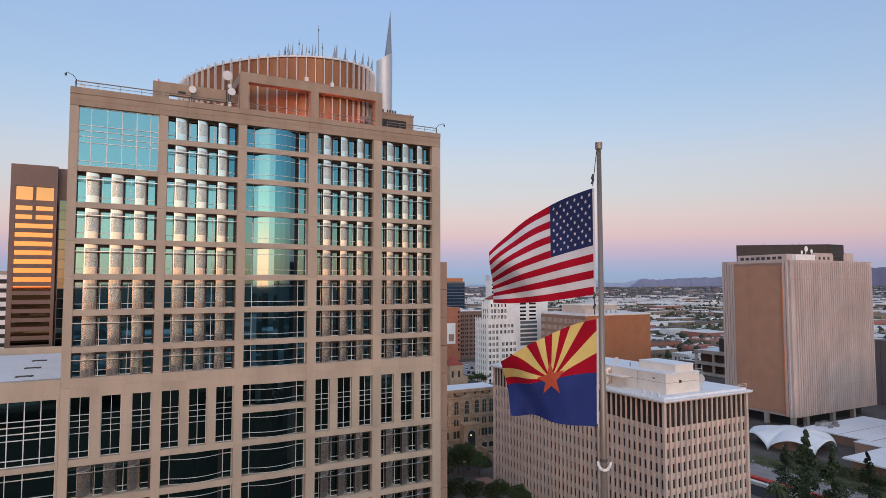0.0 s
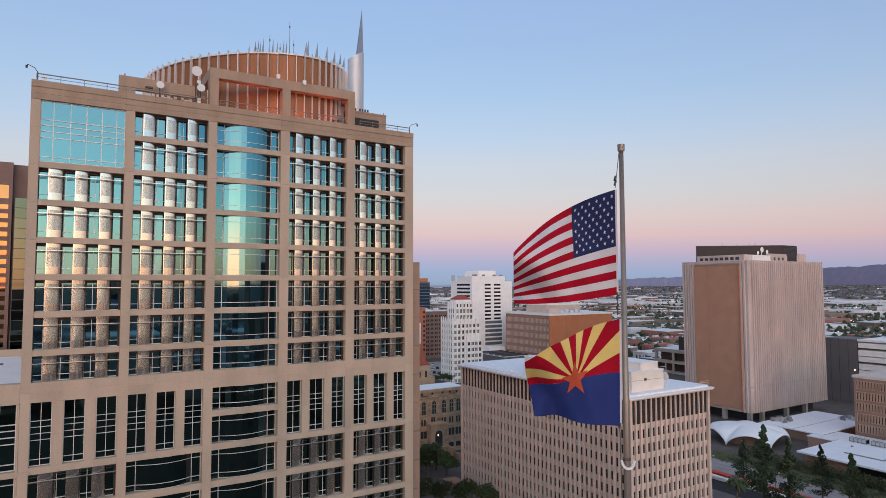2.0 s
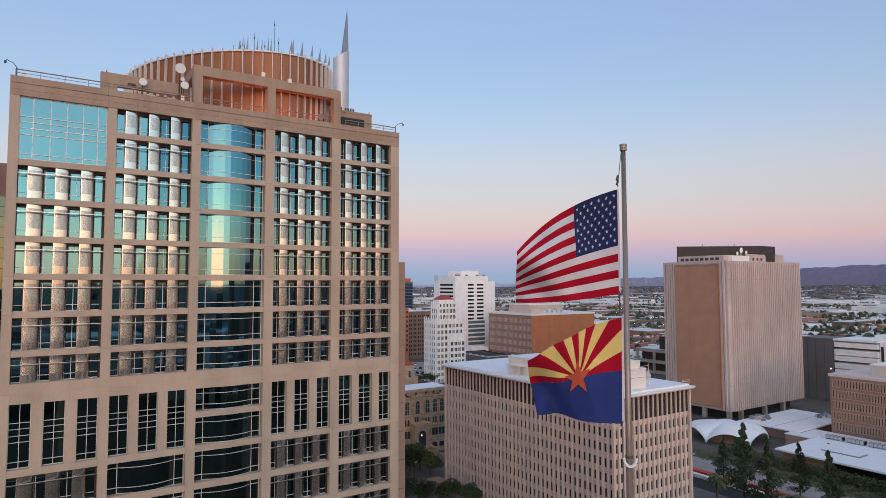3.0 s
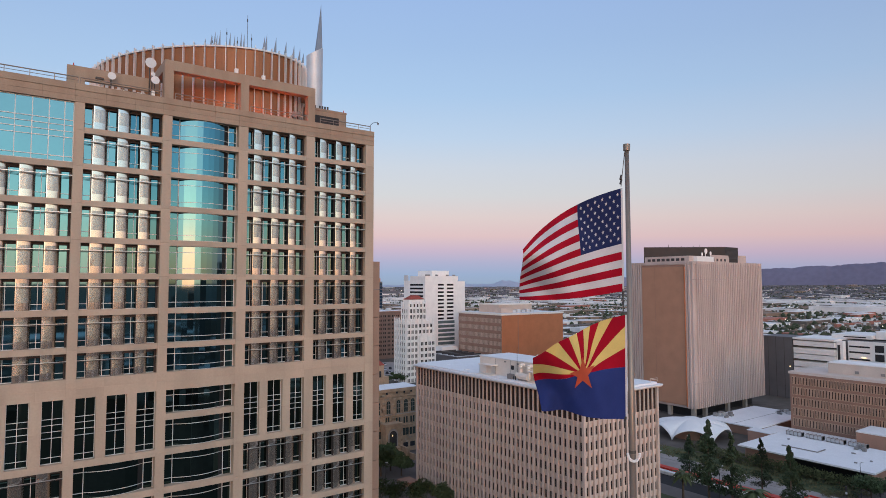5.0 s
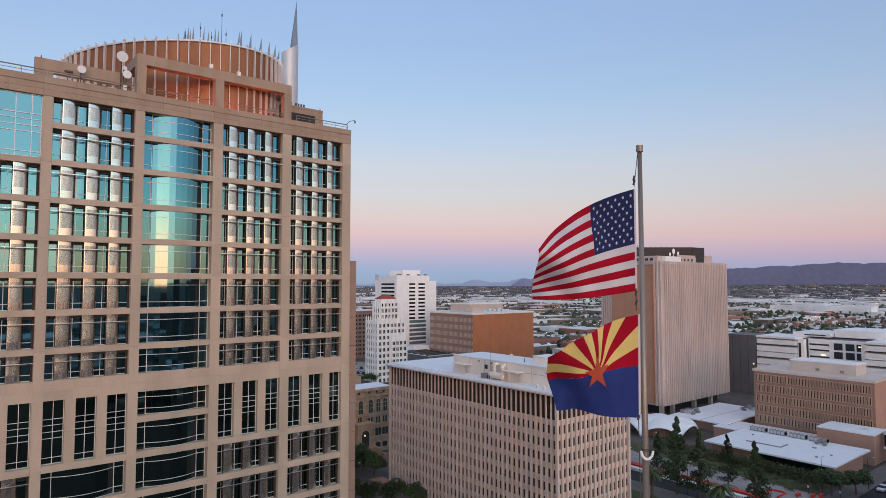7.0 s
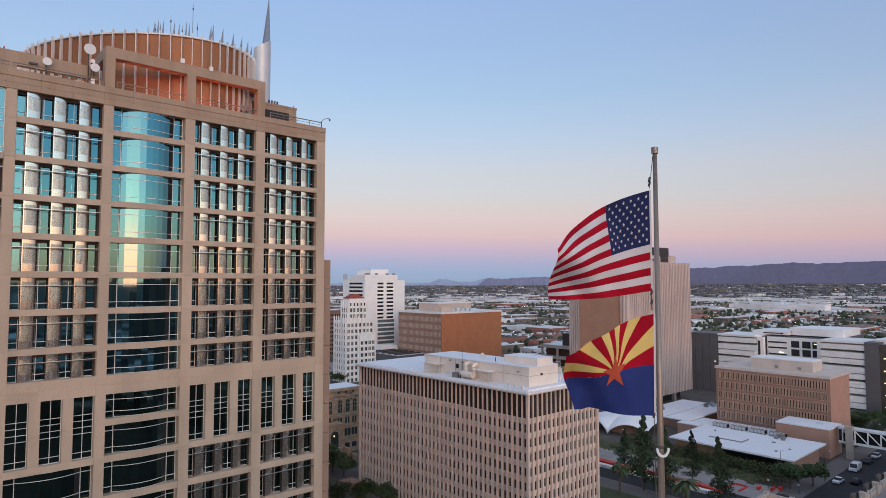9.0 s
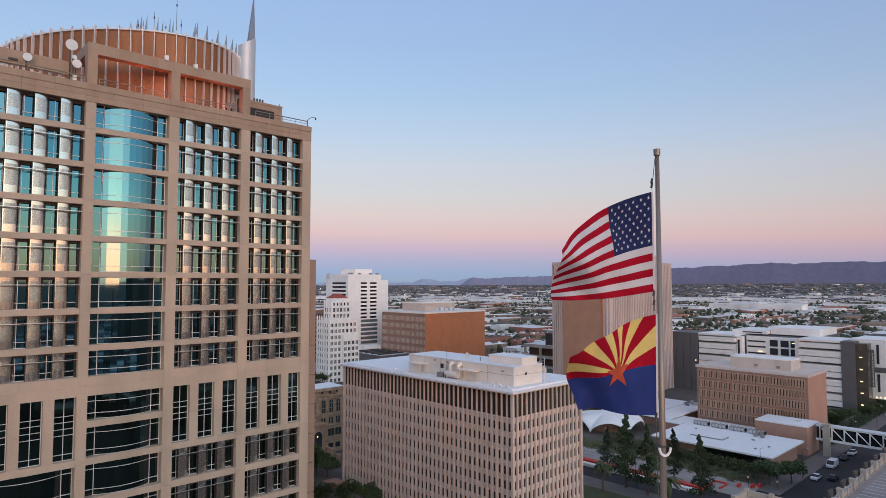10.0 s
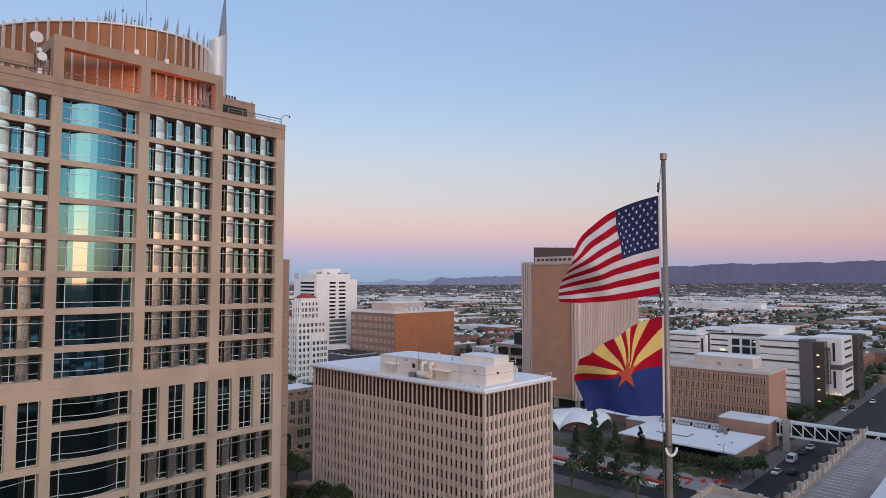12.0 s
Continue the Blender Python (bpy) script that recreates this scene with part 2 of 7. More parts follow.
# ---- building helpers ----
class Geo:
    """Collects vertices and faces of one mesh, in world metres."""

    def __init__(self):
        self.v, self.f = [], []

    def poly(self, pts):
        k = len(self.v)
        self.v += [tuple(p) for p in pts]
        self.f.append(tuple(range(k, k + len(pts))))
        return self

    def box(self, x0, y0, z0, x1, y1, z1):
        k = len(self.v)
        self.v += [(x0, y0, z0), (x1, y0, z0), (x1, y1, z0), (x0, y1, z0), (x0, y0, z1), (x1, y0, z1), (x1, y1, z1), (x0, y1, z1)]
        self.f += [(k, k + 3, k + 2, k + 1), (k + 4, k + 5, k + 6, k + 7), (k, k + 1, k + 5, k + 4), (k + 1, k + 2, k + 6, k + 5),
                   (k + 2, k + 3, k + 7, k + 6), (k + 3, k, k + 4, k + 7)]
        return self

    def prism(self, outline, z0, z1, top=True, bottom=True):
        """An upright prism over an outline that runs counter-clockwise."""
        k, n = len(self.v), len(outline)
        self.v += [(x, y, z0) for x, y in outline] + [(x, y, z1) for x, y in outline]
        for i in range(n):
            j = (i + 1) % n
            self.f.append((k + i, k + j, k + n + j, k + n + i))
        if top:
            self.f.append(tuple(range(k + n, k + 2 * n)))
        if bottom:
            self.f.append(tuple(reversed(range(k, k + n))))
        return self

    def rod(self, p, q, r, r2=None, n=8):
        """A round bar from p to q, tapering from r to r2."""
        p, q = Vector(p), Vector(q)
        d = (q - p).normalized()
        a = d.orthogonal().normalized()
        b = d.cross(a)
        r2 = r if r2 is None else r2
        k = len(self.v)
        for c, rad in ((p, r), (q, r2)):
            for i in range(n):
                t = 2 * math.pi * i / n
                self.v.append(tuple(c + a * rad * math.cos(t) + b * rad * math.sin(t)))
        for i in range(n):
            j = (i + 1) % n
            self.f.append((k + i, k + j, k + n + j, k + n + i))
        self.f.append(tuple(reversed(range(k, k + n))))
        self.f.append(tuple(range(k + n, k + 2 * n)))
        return self

    def sheet(self, rows):
        """A grid of points, rows of equal length."""
        k, w = len(self.v), len(rows[0])
        for r in rows:
            self.v += [tuple(p) for p in r]
        for i in range(len(rows) - 1):
            for j in range(w - 1):
                a = k + i * w + j
                self.f.append((a, a + 1, a + w + 1, a + w))
        return self


PLACE = {}
FOOT = Vector((-22.0, -13.5, 0.0))


def town(x, y):
    """Where a spot of the town plan lies, and the plan's scale there: it grows towards the east."""
    s = 1.0 / (0.9908 - 0.00015 * x + 0.000063 * y)
    return FOOT + s * (Vector((x, y, 0.0)) - FOOT), s


def thing(name, at, label, category, group="", kind="", planned=True, near=1.0):
    """The foot of a thing; planned: its parts are drawn on the town plan; near: it stands that much closer."""
    ob = new(name)
    ob.empty_display_size = 1.0
    ob.location = at
    if planned:
        ob.location, s = town(at[0], at[1])
        ob.location = FOOT + near * (ob.location - FOOT)
        ob.scale = (s * near, s * near, s)
    PLACE[ob.name] = Vector(at)
    return tagged(ob, label, category, group, kind)


def mesh_of(name, g, mat, origin=(0, 0, 0), smooth=False):
    me = bpy.data.meshes.new(name)
    o = origin
    me.from_pydata([(x - o[0], y - o[1], z - o[2]) for x, y, z in g.v], [], g.f)
    me.materials.append(mat)
    if smooth:
        me.polygons.foreach_set("use_smooth", [True] * len(me.polygons))
    me.update()
    return me


def part(name, g, mat, parent, label="", smooth=False):
    """One mesh under a thing or under a part of it; g is in world metres."""
    o = PLACE[parent.name]
    ob = new(name, mesh_of(name, g, mat, o, smooth))
    ob.parent = parent
    PLACE[ob.name] = o
    return tagged(ob, label)


def whole(name, g, mat, label, category, at=(0, 0, 0), kind="", smooth=False, group=""):
    """A thing that is one mesh."""
    ob = new(name, mesh_of(name, g, mat, at, smooth))
    ob.location = at
    PLACE[ob.name] = Vector(at)
    return tagged(ob, label, category, group, kind)


def pieces(name, me, parent, spots):
    """Alike parts on one mesh, at world spots."""
    o = PLACE[parent.name]
    for s in spots:
        ob = new(name, me)
        ob.parent = parent
        ob.location = Vector(s) - o
    return None


# ---- ground ----
def rise(x, y):
    """The plain climbs gently towards the hills."""
    r = math.hypot(x + 22, y + 14)
    az = math.degrees(math.atan2(x + 22, y + 14))
    high = 35.0 + 15.0 * min(1.0, max(0.0, (az - 45.0) / 27.0))
    return 0.0 if r < 2200 else high * ((r - 2200) / 2350.0) ** 1.3


g = Geo()
SPOKES = 144
for r in (2190.0, 2400.0, 2800.0, 3200.0, 3600.0, 4000.0, 4300.0, 4600.0, 4900.0):
    for i in range(SPOKES):
        x, y = r * math.sin(2 * math.pi * i / SPOKES) - 22, r * math.cos(2 * math.pi * i / SPOKES) - 14
        g.v.append((x, y, rise(x, y)))
for j in range(8):
    for i in range(SPOKES):
        a, b = j * SPOKES + i, j * SPOKES + (i + 1) % SPOKES
        g.f.append((a, a + SPOKES, b + SPOKES, b))
g.f.append(tuple(range(SPOKES - 1, -1, -1)))
whole("ground", g, GROUND, "dusty grey-brown city ground reaching the horizon", "ground", kind="structure")


# ---- the stone and glass tower ----
FRONT, GLASS_Y = 60.0, 61.0
COLS = [(-23.80, -22.93), (-15.08, -14.16), (-6.42, -5.44), (2.17, 3.30), (10.90, 12.10), (19.63, 20.89)]
BAYS = [(COLS[i][1], COLS[i + 1][0]) for i in range(5)]
UPPER = [(72.10, 0.31), (68.26, 0.31), (64.35, 0.31), (60.47, 0.31), (56.65, 0.31), (52.81, 0.31), (48.93, 0.31)]
LOWER = [(37.20, 0.36), (33.02, 0.37), (28.8, 0.35), (24.6, 0.35), (20.4, 0.35), (16.2, 0.35), (12.0, 0.35), (7.8, 0.35)]
tower = thing("office_tower", (-1.4, 60.0, 0), "tall tan stone tower with gridded teal windows and copper roof drum", "building", planned=False)
part("core", Geo().box(-23.7, 61.35, 0, 20.8, 92, 75.0), JOINT_SHADE, tower, "dark core behind the windows")
part("roof", Geo().box(-23.7, 60.5, 75.05, 20.8, 92, 75.9), MID_GREY, tower, "grey roof deck")
part("side_wall", Geo().box(-23.80, 61.36, 0, -23.72, 92, 77.0), STONE, tower)
part("side_wall", Geo().box(20.82, 61.36, 0, 20.89, 92, 77.0), STONE, tower)
part("rear_wall", Geo().box(-23.80, 92.01, 0, 20.89, 92.3, 77.0), STONE, tower)
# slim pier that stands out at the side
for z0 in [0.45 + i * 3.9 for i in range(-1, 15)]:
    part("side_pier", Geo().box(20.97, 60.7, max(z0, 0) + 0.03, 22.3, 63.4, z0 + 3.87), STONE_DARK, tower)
# column blocks, one a storey
levels = [0.0] + sorted([z for z, h in UPPER + LOWER] + [44.98]) + [75.02]
for x0, x1 in COLS:
    for a, b in zip(levels[:-1], levels[1:]):
        part("column_block", Geo().box(x0, FRONT, a + 0.007, x1, 61.34, b - 0.007), STONE, tower)
# parapet in three courses of long blocks
for i in range(5):
    x0, x1 = COLS[i][0], COLS[i + 1][0] if i < 4 else COLS[5][1]
    for za, zb, out in ((75.03, 75.66, 0.03), (75.66, 76.30, 0.03), (76.30, 77.0, 0.10)):
        for k in range(3):
            xa, xb = x0 + (x1 - x0) * k / 3, x0 + (x1 - x0) * (k + 1) / 3
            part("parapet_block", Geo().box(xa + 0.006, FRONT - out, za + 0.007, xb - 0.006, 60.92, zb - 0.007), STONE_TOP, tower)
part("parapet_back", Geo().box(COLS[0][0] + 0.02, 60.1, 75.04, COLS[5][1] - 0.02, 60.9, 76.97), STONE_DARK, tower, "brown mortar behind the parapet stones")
# beams in each bay
for i, (x0, x1) in enumerate(BAYS):
    for z, h in UPPER:
        if i == 0 and z > 70:
            continue
        part("beam", Geo().box(x0 + 0.01, FRONT + 0.04, z - h, x1 - 0.01, 61.3, z + h), STONE, tower)
    for za, zb in ((43.97, 44.976), (44.984, 45.98)):
        for k in range(3):
            xa, xb = x0 + (x1 - x0) * k / 3, x0 + (x1 - x0) * (k + 1) / 3
            part("band_block", Geo().box(xa + 0.003, FRONT + 0.03, za, xb - 0.003, 61.3, zb), STONE, tower)
    if i != 2:
        for z, h in LOWER:
            part("beam", Geo().box(x0 + 0.01, FRONT + 0.04, z - h, x1 - 0.01, 61.3, z + h), STONE, tower)
    else:
        for z, h in [(41.02, 0.35)] + LOWER:
            part("beam", Geo().box(x0 + 0.01, FRONT + 0.04, z - h, x1 - 0.01, 61.3, z + h), STONE, tower)


def bars(x_list, z_list, x0, x1, z0, z1, y, wide=0.07, deep=0.09):
    m = Geo()
    for x in x_list:
        m.box(x - wide / 2, y - deep, z0, x + wide / 2, y, z1)
    for z in z_list:
        m.box(x0, y - deep * 0.8, z - wide / 2, x1, y - 0.004, z + wide / 2)
    return m


def framed(name, x_list, z_list, x0, x1, z0, z1, y, wide, parent):
    """A window frame with each of its bars a part of its own."""
    o = Geo().box(x0, y - 0.07, z0, x0 + wide, y, z1).box(x1 - wide, y - 0.07, z0, x1, y, z1)
    o.box(x0, y - 0.07, z0, x1, y - 0.003, z0 + wide).box(x0, y - 0.07, z1 - wide, x1, y - 0.003, z1)
    w = part(name, o, MULLION, parent)
    for x in x_list:
        part("mullion", Geo().box(x - wide / 2, y - 0.09, z0, x + wide / 2, y, z1), MULLION, w)
    for z in z_list:
        part("transom", Geo().box(x0, y - 0.075, z - wide / 2, x1, y - 0.004, z + wide / 2), MULLION, w)
    return w


def pane(window, x0, x1, z0, z1, y, mat, lean=0.0):
    part("pane", Geo().poly([(x0, y, z0), (x1, y + lean, z0), (x1, y + lean, z1), (x0, y, z1)]), mat, window)


def scoop_window(x0, x1, z0, z1, shelf=True, mat=TEAL):
    """A window with four strips of glass and three curved white panels that stand before it."""
    w = x1 - x0
    f = [0.0, 0.115, 0.30, 0.42, 0.595, 0.715, 0.885, 1.0]
    xs = [x0 + w * t for t in f]
    sill = z0 + 0.62
    frame_geo = Geo()
    for k in (0, 2, 4, 6):
        a, b = xs[k], xs[k + 1]
        if k < 6:
            xx = (b - 0.06, 0, a + 0.10, 0, a + 0.55 * (b - a))[k]
            frame_geo.box(xx - 0.028, GLASS_Y - 0.06, z0, xx + 0.028, GLASS_Y, z1)
        frame_geo.box(a, GLASS_Y - 0.08, sill - 0.03, b, GLASS_Y - 0.004, sill + 0.03)
    frame_geo.box(x0, GLASS_Y - 0.1, z0, x1, GLASS_Y, z0 + 0.06)
    win = part("window", frame_geo, MULLION, tower)
    # Dark strips stand in for the shaded window head and jambs.
    part("head_panel", Geo().box(x0 + 0.005, GLASS_Y - 0.34, z1 - 0.30, x1 - 0.005, GLASS_Y - 0.004, z1 - 0.005), JOINT_SHADE, win, "dark strip standing for the shade under the beam")
    part("jamb_panel", Geo().box(x0 + 0.005, GLASS_Y - 0.55, z0, x0 + 0.07, GLASS_Y - 0.005, z1 - 0.31), JOINT_SHADE, win, "dark strip standing for shade at the jamb")
    part("jamb_panel", Geo().box(x1 - 0.20, GLASS_Y - 0.30, z0, x1 - 0.005, GLASS_Y - 0.005, z1 - 0.31), JOINT_SHADE, win, "dark strip standing for shade at the jamb")
    for k in (0, 2, 4, 6):
        a, b = xs[k], xs[k + 1]
        pane(win, a - 0.3 if k else a, b + 0.3 if k < 6 else b, z0, z1, GLASS_Y + 0.01 * random.random(), mat, random.uniform(-0.006, 0.006))
    for k in (1, 3, 5):
        a, b = xs[k], xs[k + 1]
        top, low = z1 - 0.42, z0 + 0.78

        def arc(za, zb, grow=0.0, steps=9):
            rows = []
            for z in (za, zb):
                r = []
                for s in range(steps):
                    t = math.pi / 2 * s / (steps - 1)
                    r.append((a + (b - a) * math.sin(t), 61.02 - (0.72 - grow) * math.cos(t), z))
                rows.append(r)
            return rows
        shade = part("sunshade", Geo().sheet(arc(z0, low)), SCOOP, tower, smooth=True)
        part("upper_band", Geo().sheet(arc(top, z1)), SCOOP, shade, smooth=True)
        folds = []
        for i in range(7):
            z = low + (top - low) * i / 6
            row = []
            for q in range(15):
                t = math.pi / 2 * q / 14
                x = a + (b - a) * math.sin(t)
                crease = 0.028 * noise.noise(Vector((x * 6.0, z * 0.55, 3.1 * k))) + 0.012 * noise.noise(Vector((x * 3.0, z * 2.4, k)))
                row.append((x, 61.02 - 0.69 * math.cos(t) + (crease if 0 < q < 14 else 0.0), z))
            folds.append(row)
        cloth = part("screen", Geo().sheet(folds), SCREEN, shade, smooth=True)
        if 52.0 < z0 < 58.0:
            ties = Geo()
            for i in range(5):
                z = low + (top - low) * (0.14 + 0.17 * i)
                ties.box(a + 0.12, 60.305, z, a + 0.20, 60.335, z + 0.10)
            part("lacing", ties, MID_GREY, cloth, "grey ties along the edge")
        part("leading_edge", Geo().box(a - 0.03, 60.26, z0, a + 0.04, 60.34, z1), SCOOP, shade)
        # Near black carries the shaded gap beside each curved panel.
        part("return", Geo().box(a - 0.02, 60.345, z0, a + 0.02, 60.99, z1), JOINT_SHADE, shade, "dark return edge")
    if shelf:
        ledge = part("light_shelf", Geo().box(x0, 60.06, z1 - 0.80, x1, 60.11, z1 - 0.745), STEEL, tower, "slim steel light shelf")
        part("shelf_blade", Geo().box(x0, 60.115, z1 - 0.785, x1, 60.255, z1 - 0.765), STEEL, ledge)
        # Dark bar added below the shelf for its shaded underside.
        part("shelf_tube", Geo().box(x0, 60.20, z1 - 0.93, x1, 60.25, z1 - 0.88), DARK_METAL, ledge)


# Last bow facet is coloured near black in place of a dark reflection.
END_FACET = material("dark_reflection_facet", (0.012, 0.016, 0.02), 0.3, 0, 0.1)


def curved_window(x0, x1, z0, z1, mat=TEAL):
    """A window that bows out between two narrow flat lights."""
    a, b = x0 + 1.0, x1 - 1.0
    c = (a + b) / 2
    half, sag = (b - a) / 2, 0.85
    rad = (half * half + sag * sag) / (2 * sag)
    top = math.asin(half / rad)
    n = 9
    fr = bars([x0 + 0.05, a, b, x1 - 0.05], [], x0, x1, z0, z1, GLASS_Y, 0.065)
    arc = [(c + rad * math.sin(-top + 2 * top * i / n), GLASS_Y + 0.02 - (rad * math.cos(-top + 2 * top * i / n) - (rad - sag))) for i in range(n + 1)]
    for zz in (z0 + 0.62, z1 - 0.72):
        for (xa, ya), (xb, yb) in zip(arc[:-1], arc[1:]):
            fr.poly([(xa, ya - 0.05, zz - 0.028), (xb, yb - 0.05, zz - 0.028), (xb, yb - 0.05, zz + 0.028), (xa, ya - 0.05, zz + 0.028)])
            fr.poly([(xa, ya - 0.05, zz + 0.028), (xb, yb - 0.05, zz + 0.028), (xb, yb, zz + 0.028), (xa, ya, zz + 0.028)])
        fr.box(x0, GLASS_Y - 0.08, zz - 0.035, a, GLASS_Y - 0.004, zz + 0.035)
        fr.box(b, GLASS_Y - 0.08, zz - 0.035, x1, GLASS_Y - 0.004, zz + 0.035)
    for zz in (z0 + 0.01, z1 - 0.05):
        fr.prism([(x, y - 0.03) for x, y in arc] + [(b, GLASS_Y + 0.2), (a, GLASS_Y + 0.2)], zz, zz + 0.04)
    win = part("bow_window", fr, MULLION, tower)
    pane(win, x0, a, z0, z1, GLASS_Y, mat)
    pane(win, b, x1, z0, z1, GLASS_Y, mat)
    for i, ((xa, ya), (xb, yb)) in enumerate(zip(arc[:-1], arc[1:])):
        end = i == n - 1
        part("dark_end_panel" if end else "pane", Geo().poly([(xa, ya, z0), (xb, yb, z0), (xb, yb, z1), (xa, ya, z1)]), END_FACET if end else mat, win)


def tall_window(x0, x1, z0, z1, cols=2, mat=TEAL_DARK):
    """A window two storeys high with close bars at its middle."""
    h = z1 - z0
    zs = [z0 + h * t for t in (0.10, 0.40, 0.50, 0.605, 0.70)]
    win = framed("window", [x0 + (x1 - x0) * i / cols for i in range(1, cols)], zs, x0, x1, z0, z1, GLASS_Y - 0.35, 0.055, tower)
    for i in range(cols):
        for za, zb in zip([z0] + zs, zs + [z1]):
            pane(win, x0 + (x1 - x0) * i / cols, x0 + (x1 - x0) * (i + 1) / cols, za, zb, GLASS_Y - 0.35, mat, random.uniform(-0.004, 0.004))


for r in range(8):
    z1 = 75.02 if r == 0 else UPPER[r - 1][0] - 0.31
    z0 = UPPER[r][0] + 0.31 if r < 7 else 45.99
    for i, (x0, x1) in enumerate(BAYS):
        if i == 2:
            curved_window(x0, x1, z0, z1)
        elif i == 0 and r < 2:
            continue
        else:
            scoop_window(x0, x1, z0, z1, shelf=r > 0)
# large flush curtain wall at the top of the first bay
x0, x1 = BAYS[0]
grid_win = framed("curtain_wall", [x0 + (x1 - x0) * t for t in (0.15, 0.345, 0.53, 0.715, 0.89)], [68.58 + 6.43 * t for t in (0.085, 0.40, 0.50, 0.60, 0.69)],
                  x0, x1, 68.58, 75.01, 60.35, 0.08, tower)
for a, b in zip((0, 0.15, 0.345, 0.53, 0.715, 0.89), (0.15, 0.345, 0.53, 0.715, 0.89, 1)):
    for c, d in zip((0, 0.085, 0.40, 0.50, 0.60, 0.69), (0.085, 0.40, 0.50, 0.60, 0.69, 1)):
        pane(grid_win, x0 + (x1 - x0) * a, x0 + (x1 - x0) * b, 68.58 + 6.43 * c, 68.58 + 6.43 * d, 60.35, TEAL, random.uniform(-0.003, 0.003))
# the storeys below the broad band
for i, wins in ((0, [(-23.0, -21.06), (-20.02, -18.12), (-17.08, -15.18)]), (1, [(-14.2, -12.27), (-11.29, -9.38), (-8.39, -6.48)]),
                (3, [(3.25, 5.18), (6.2, 8.1), (9.11, 11.04)]), (4, [(12.03, 13.95), (14.96, 16.87), (17.92, 19.86)])):
    x0, x1 = BAYS[i]
    edges = [x0] + [e for w in wins for e in w] + [x1]
    for a, b in zip(edges[0::2], edges[1::2]):
        if b - a > 0.05:
            for za, zb in ((37.57, 40.7), (40.72, 43.96)):
                part("wall_pier", Geo().box(a + 0.006, FRONT + 0.05, za, b - 0.006, 61.3, zb), STONE, tower)
    for a, b in wins:
        tall_window(max(a, x0), min(b, x1), 37.57, 43.96)
for r in range(len(LOWER) - 1):
    z1, z0 = LOWER[r][0] - LOWER[r][1], LOWER[r + 1][0] + LOWER[r + 1][1]
    for i, (x0, x1) in enumerate(BAYS):
        if i in (0, 3, 4):
            if r < 4:
                scoop_window(x0, x1, z0, z1, True, TEAL_DARK)
        elif i == 1 and r < 4:
            curved_window(x0, x1, z0, z1, TEAL_DARK)
        if r >= 4 and i != 2:
            pane(tower, x0, x1, z0, z1, GLASS_Y, TEAL_DARK)
bow_beams = [(44.32, 0.36), (41.02, 0.35)] + LOWER[:6]
for (za, ha), (zb, hb) in zip(bow_beams[:-1], bow_beams[1:]):
    curved_window(*BAYS[2], zb + hb, za - ha, TEAL_DARK)

# the lower wing beside the tower
wing = thing("office_wing", (-40, 75, 0), "lower tan stone wing with flat white roof and dark windows", "building", planned=False)
part("body", Geo().box(-60, 61.35, 0, -24.05, 100, 45.3), JOINT_SHADE, wing)
for x0, x1, z0, z1 in ((-60, -23.82, 43.95, 45.95), (-60, -23.82, 36.75, 37.35), (-60, -23.82, 32.65, 33.4), (-24.03, -23.82, 37.36, 43.94), (-33.6, -32.6, 37.36, 43.94), (-24.03, -23.82, 0, 36.74),
                       (-60, -23.82, 28.45, 29.15), (-60, -23.82, 24.25, 24.95)):
    part("wall_band", Geo().box(x0, FRONT + (0.02 if x1 - x0 > 5 else 0.0), z0 + 0.01, x1, 61.3, z1 - 0.01), STONE, wing)
for a, b in ((-42.2, -33.62), (-32.58, -24.04)):
    n = 6
    zs = [37.36 + 6.58 * t for t in (0.10, 0.40, 0.50, 0.60, 0.69)]
    w = framed("window", [a + (b - a) * i / n for i in range(1, n)], zs, a, b, 37.36, 43.94, 60.6, 0.09, wing)
    for i in range(n):
        for za, zb in zip([37.36] + zs, zs + [43.94]):
            pane(w, a + (b - a) * i / n, a + (b - a) * (i + 1) / n, za, zb, 60.6, TEAL_DARK, random.uniform(-0.004, 0.004))
for z0, z1 in ((33.41, 36.74), (29.16, 32.64), (24.96, 28.44)):
    w = framed("window", [-31.6, -30.2, -28.4, -26.9], [z0 + 0.6, z1 - 0.8], -33, -24.05, z0, z1, 60.9, 0.08, wing)
    pane(w, -60, -24.05, z0, z1, 60.95, TEAL_DARK)
    part("sunshade", Geo().box(-30.2, 60.4, z0, -28.8, 60.8, z1), SCREEN, wing)
    part("sunshade", Geo().box(-33.4, 60.4, z0, -32.0, 60.8, z1), SCREEN, wing)
part("roof", Geo().box(-60, 61.31, 45.31, -23.85, 94, 45.6), ROOF_WHITE, wing, "flat white roof membrane")
part("rear_parapet", Geo().box(-60, 93.6, 45.61, -23.85, 94.1, 46.6), STONE, wing)
part("end_parapet", Geo().box(-36.5, 70, 45.61, -36.1, 93.5, 46.6), STONE, wing)
for x, y in ((-27.6, 83.3), (-27.6, 75.0), (-27.6, 67.0)):
    part("pipe_rack", Geo().box(x - 0.8, y - 0.12, 45.61, x + 0.8, y + 0.12, 45.75).box(x - 0.9, y - 0.45, 45.61, x - 0.6, y + 0.45, 45.7).box(x + 0.4, y - 0.45, 45.61, x + 0.7, y + 0.45, 45.7), DARK_METAL, wing)
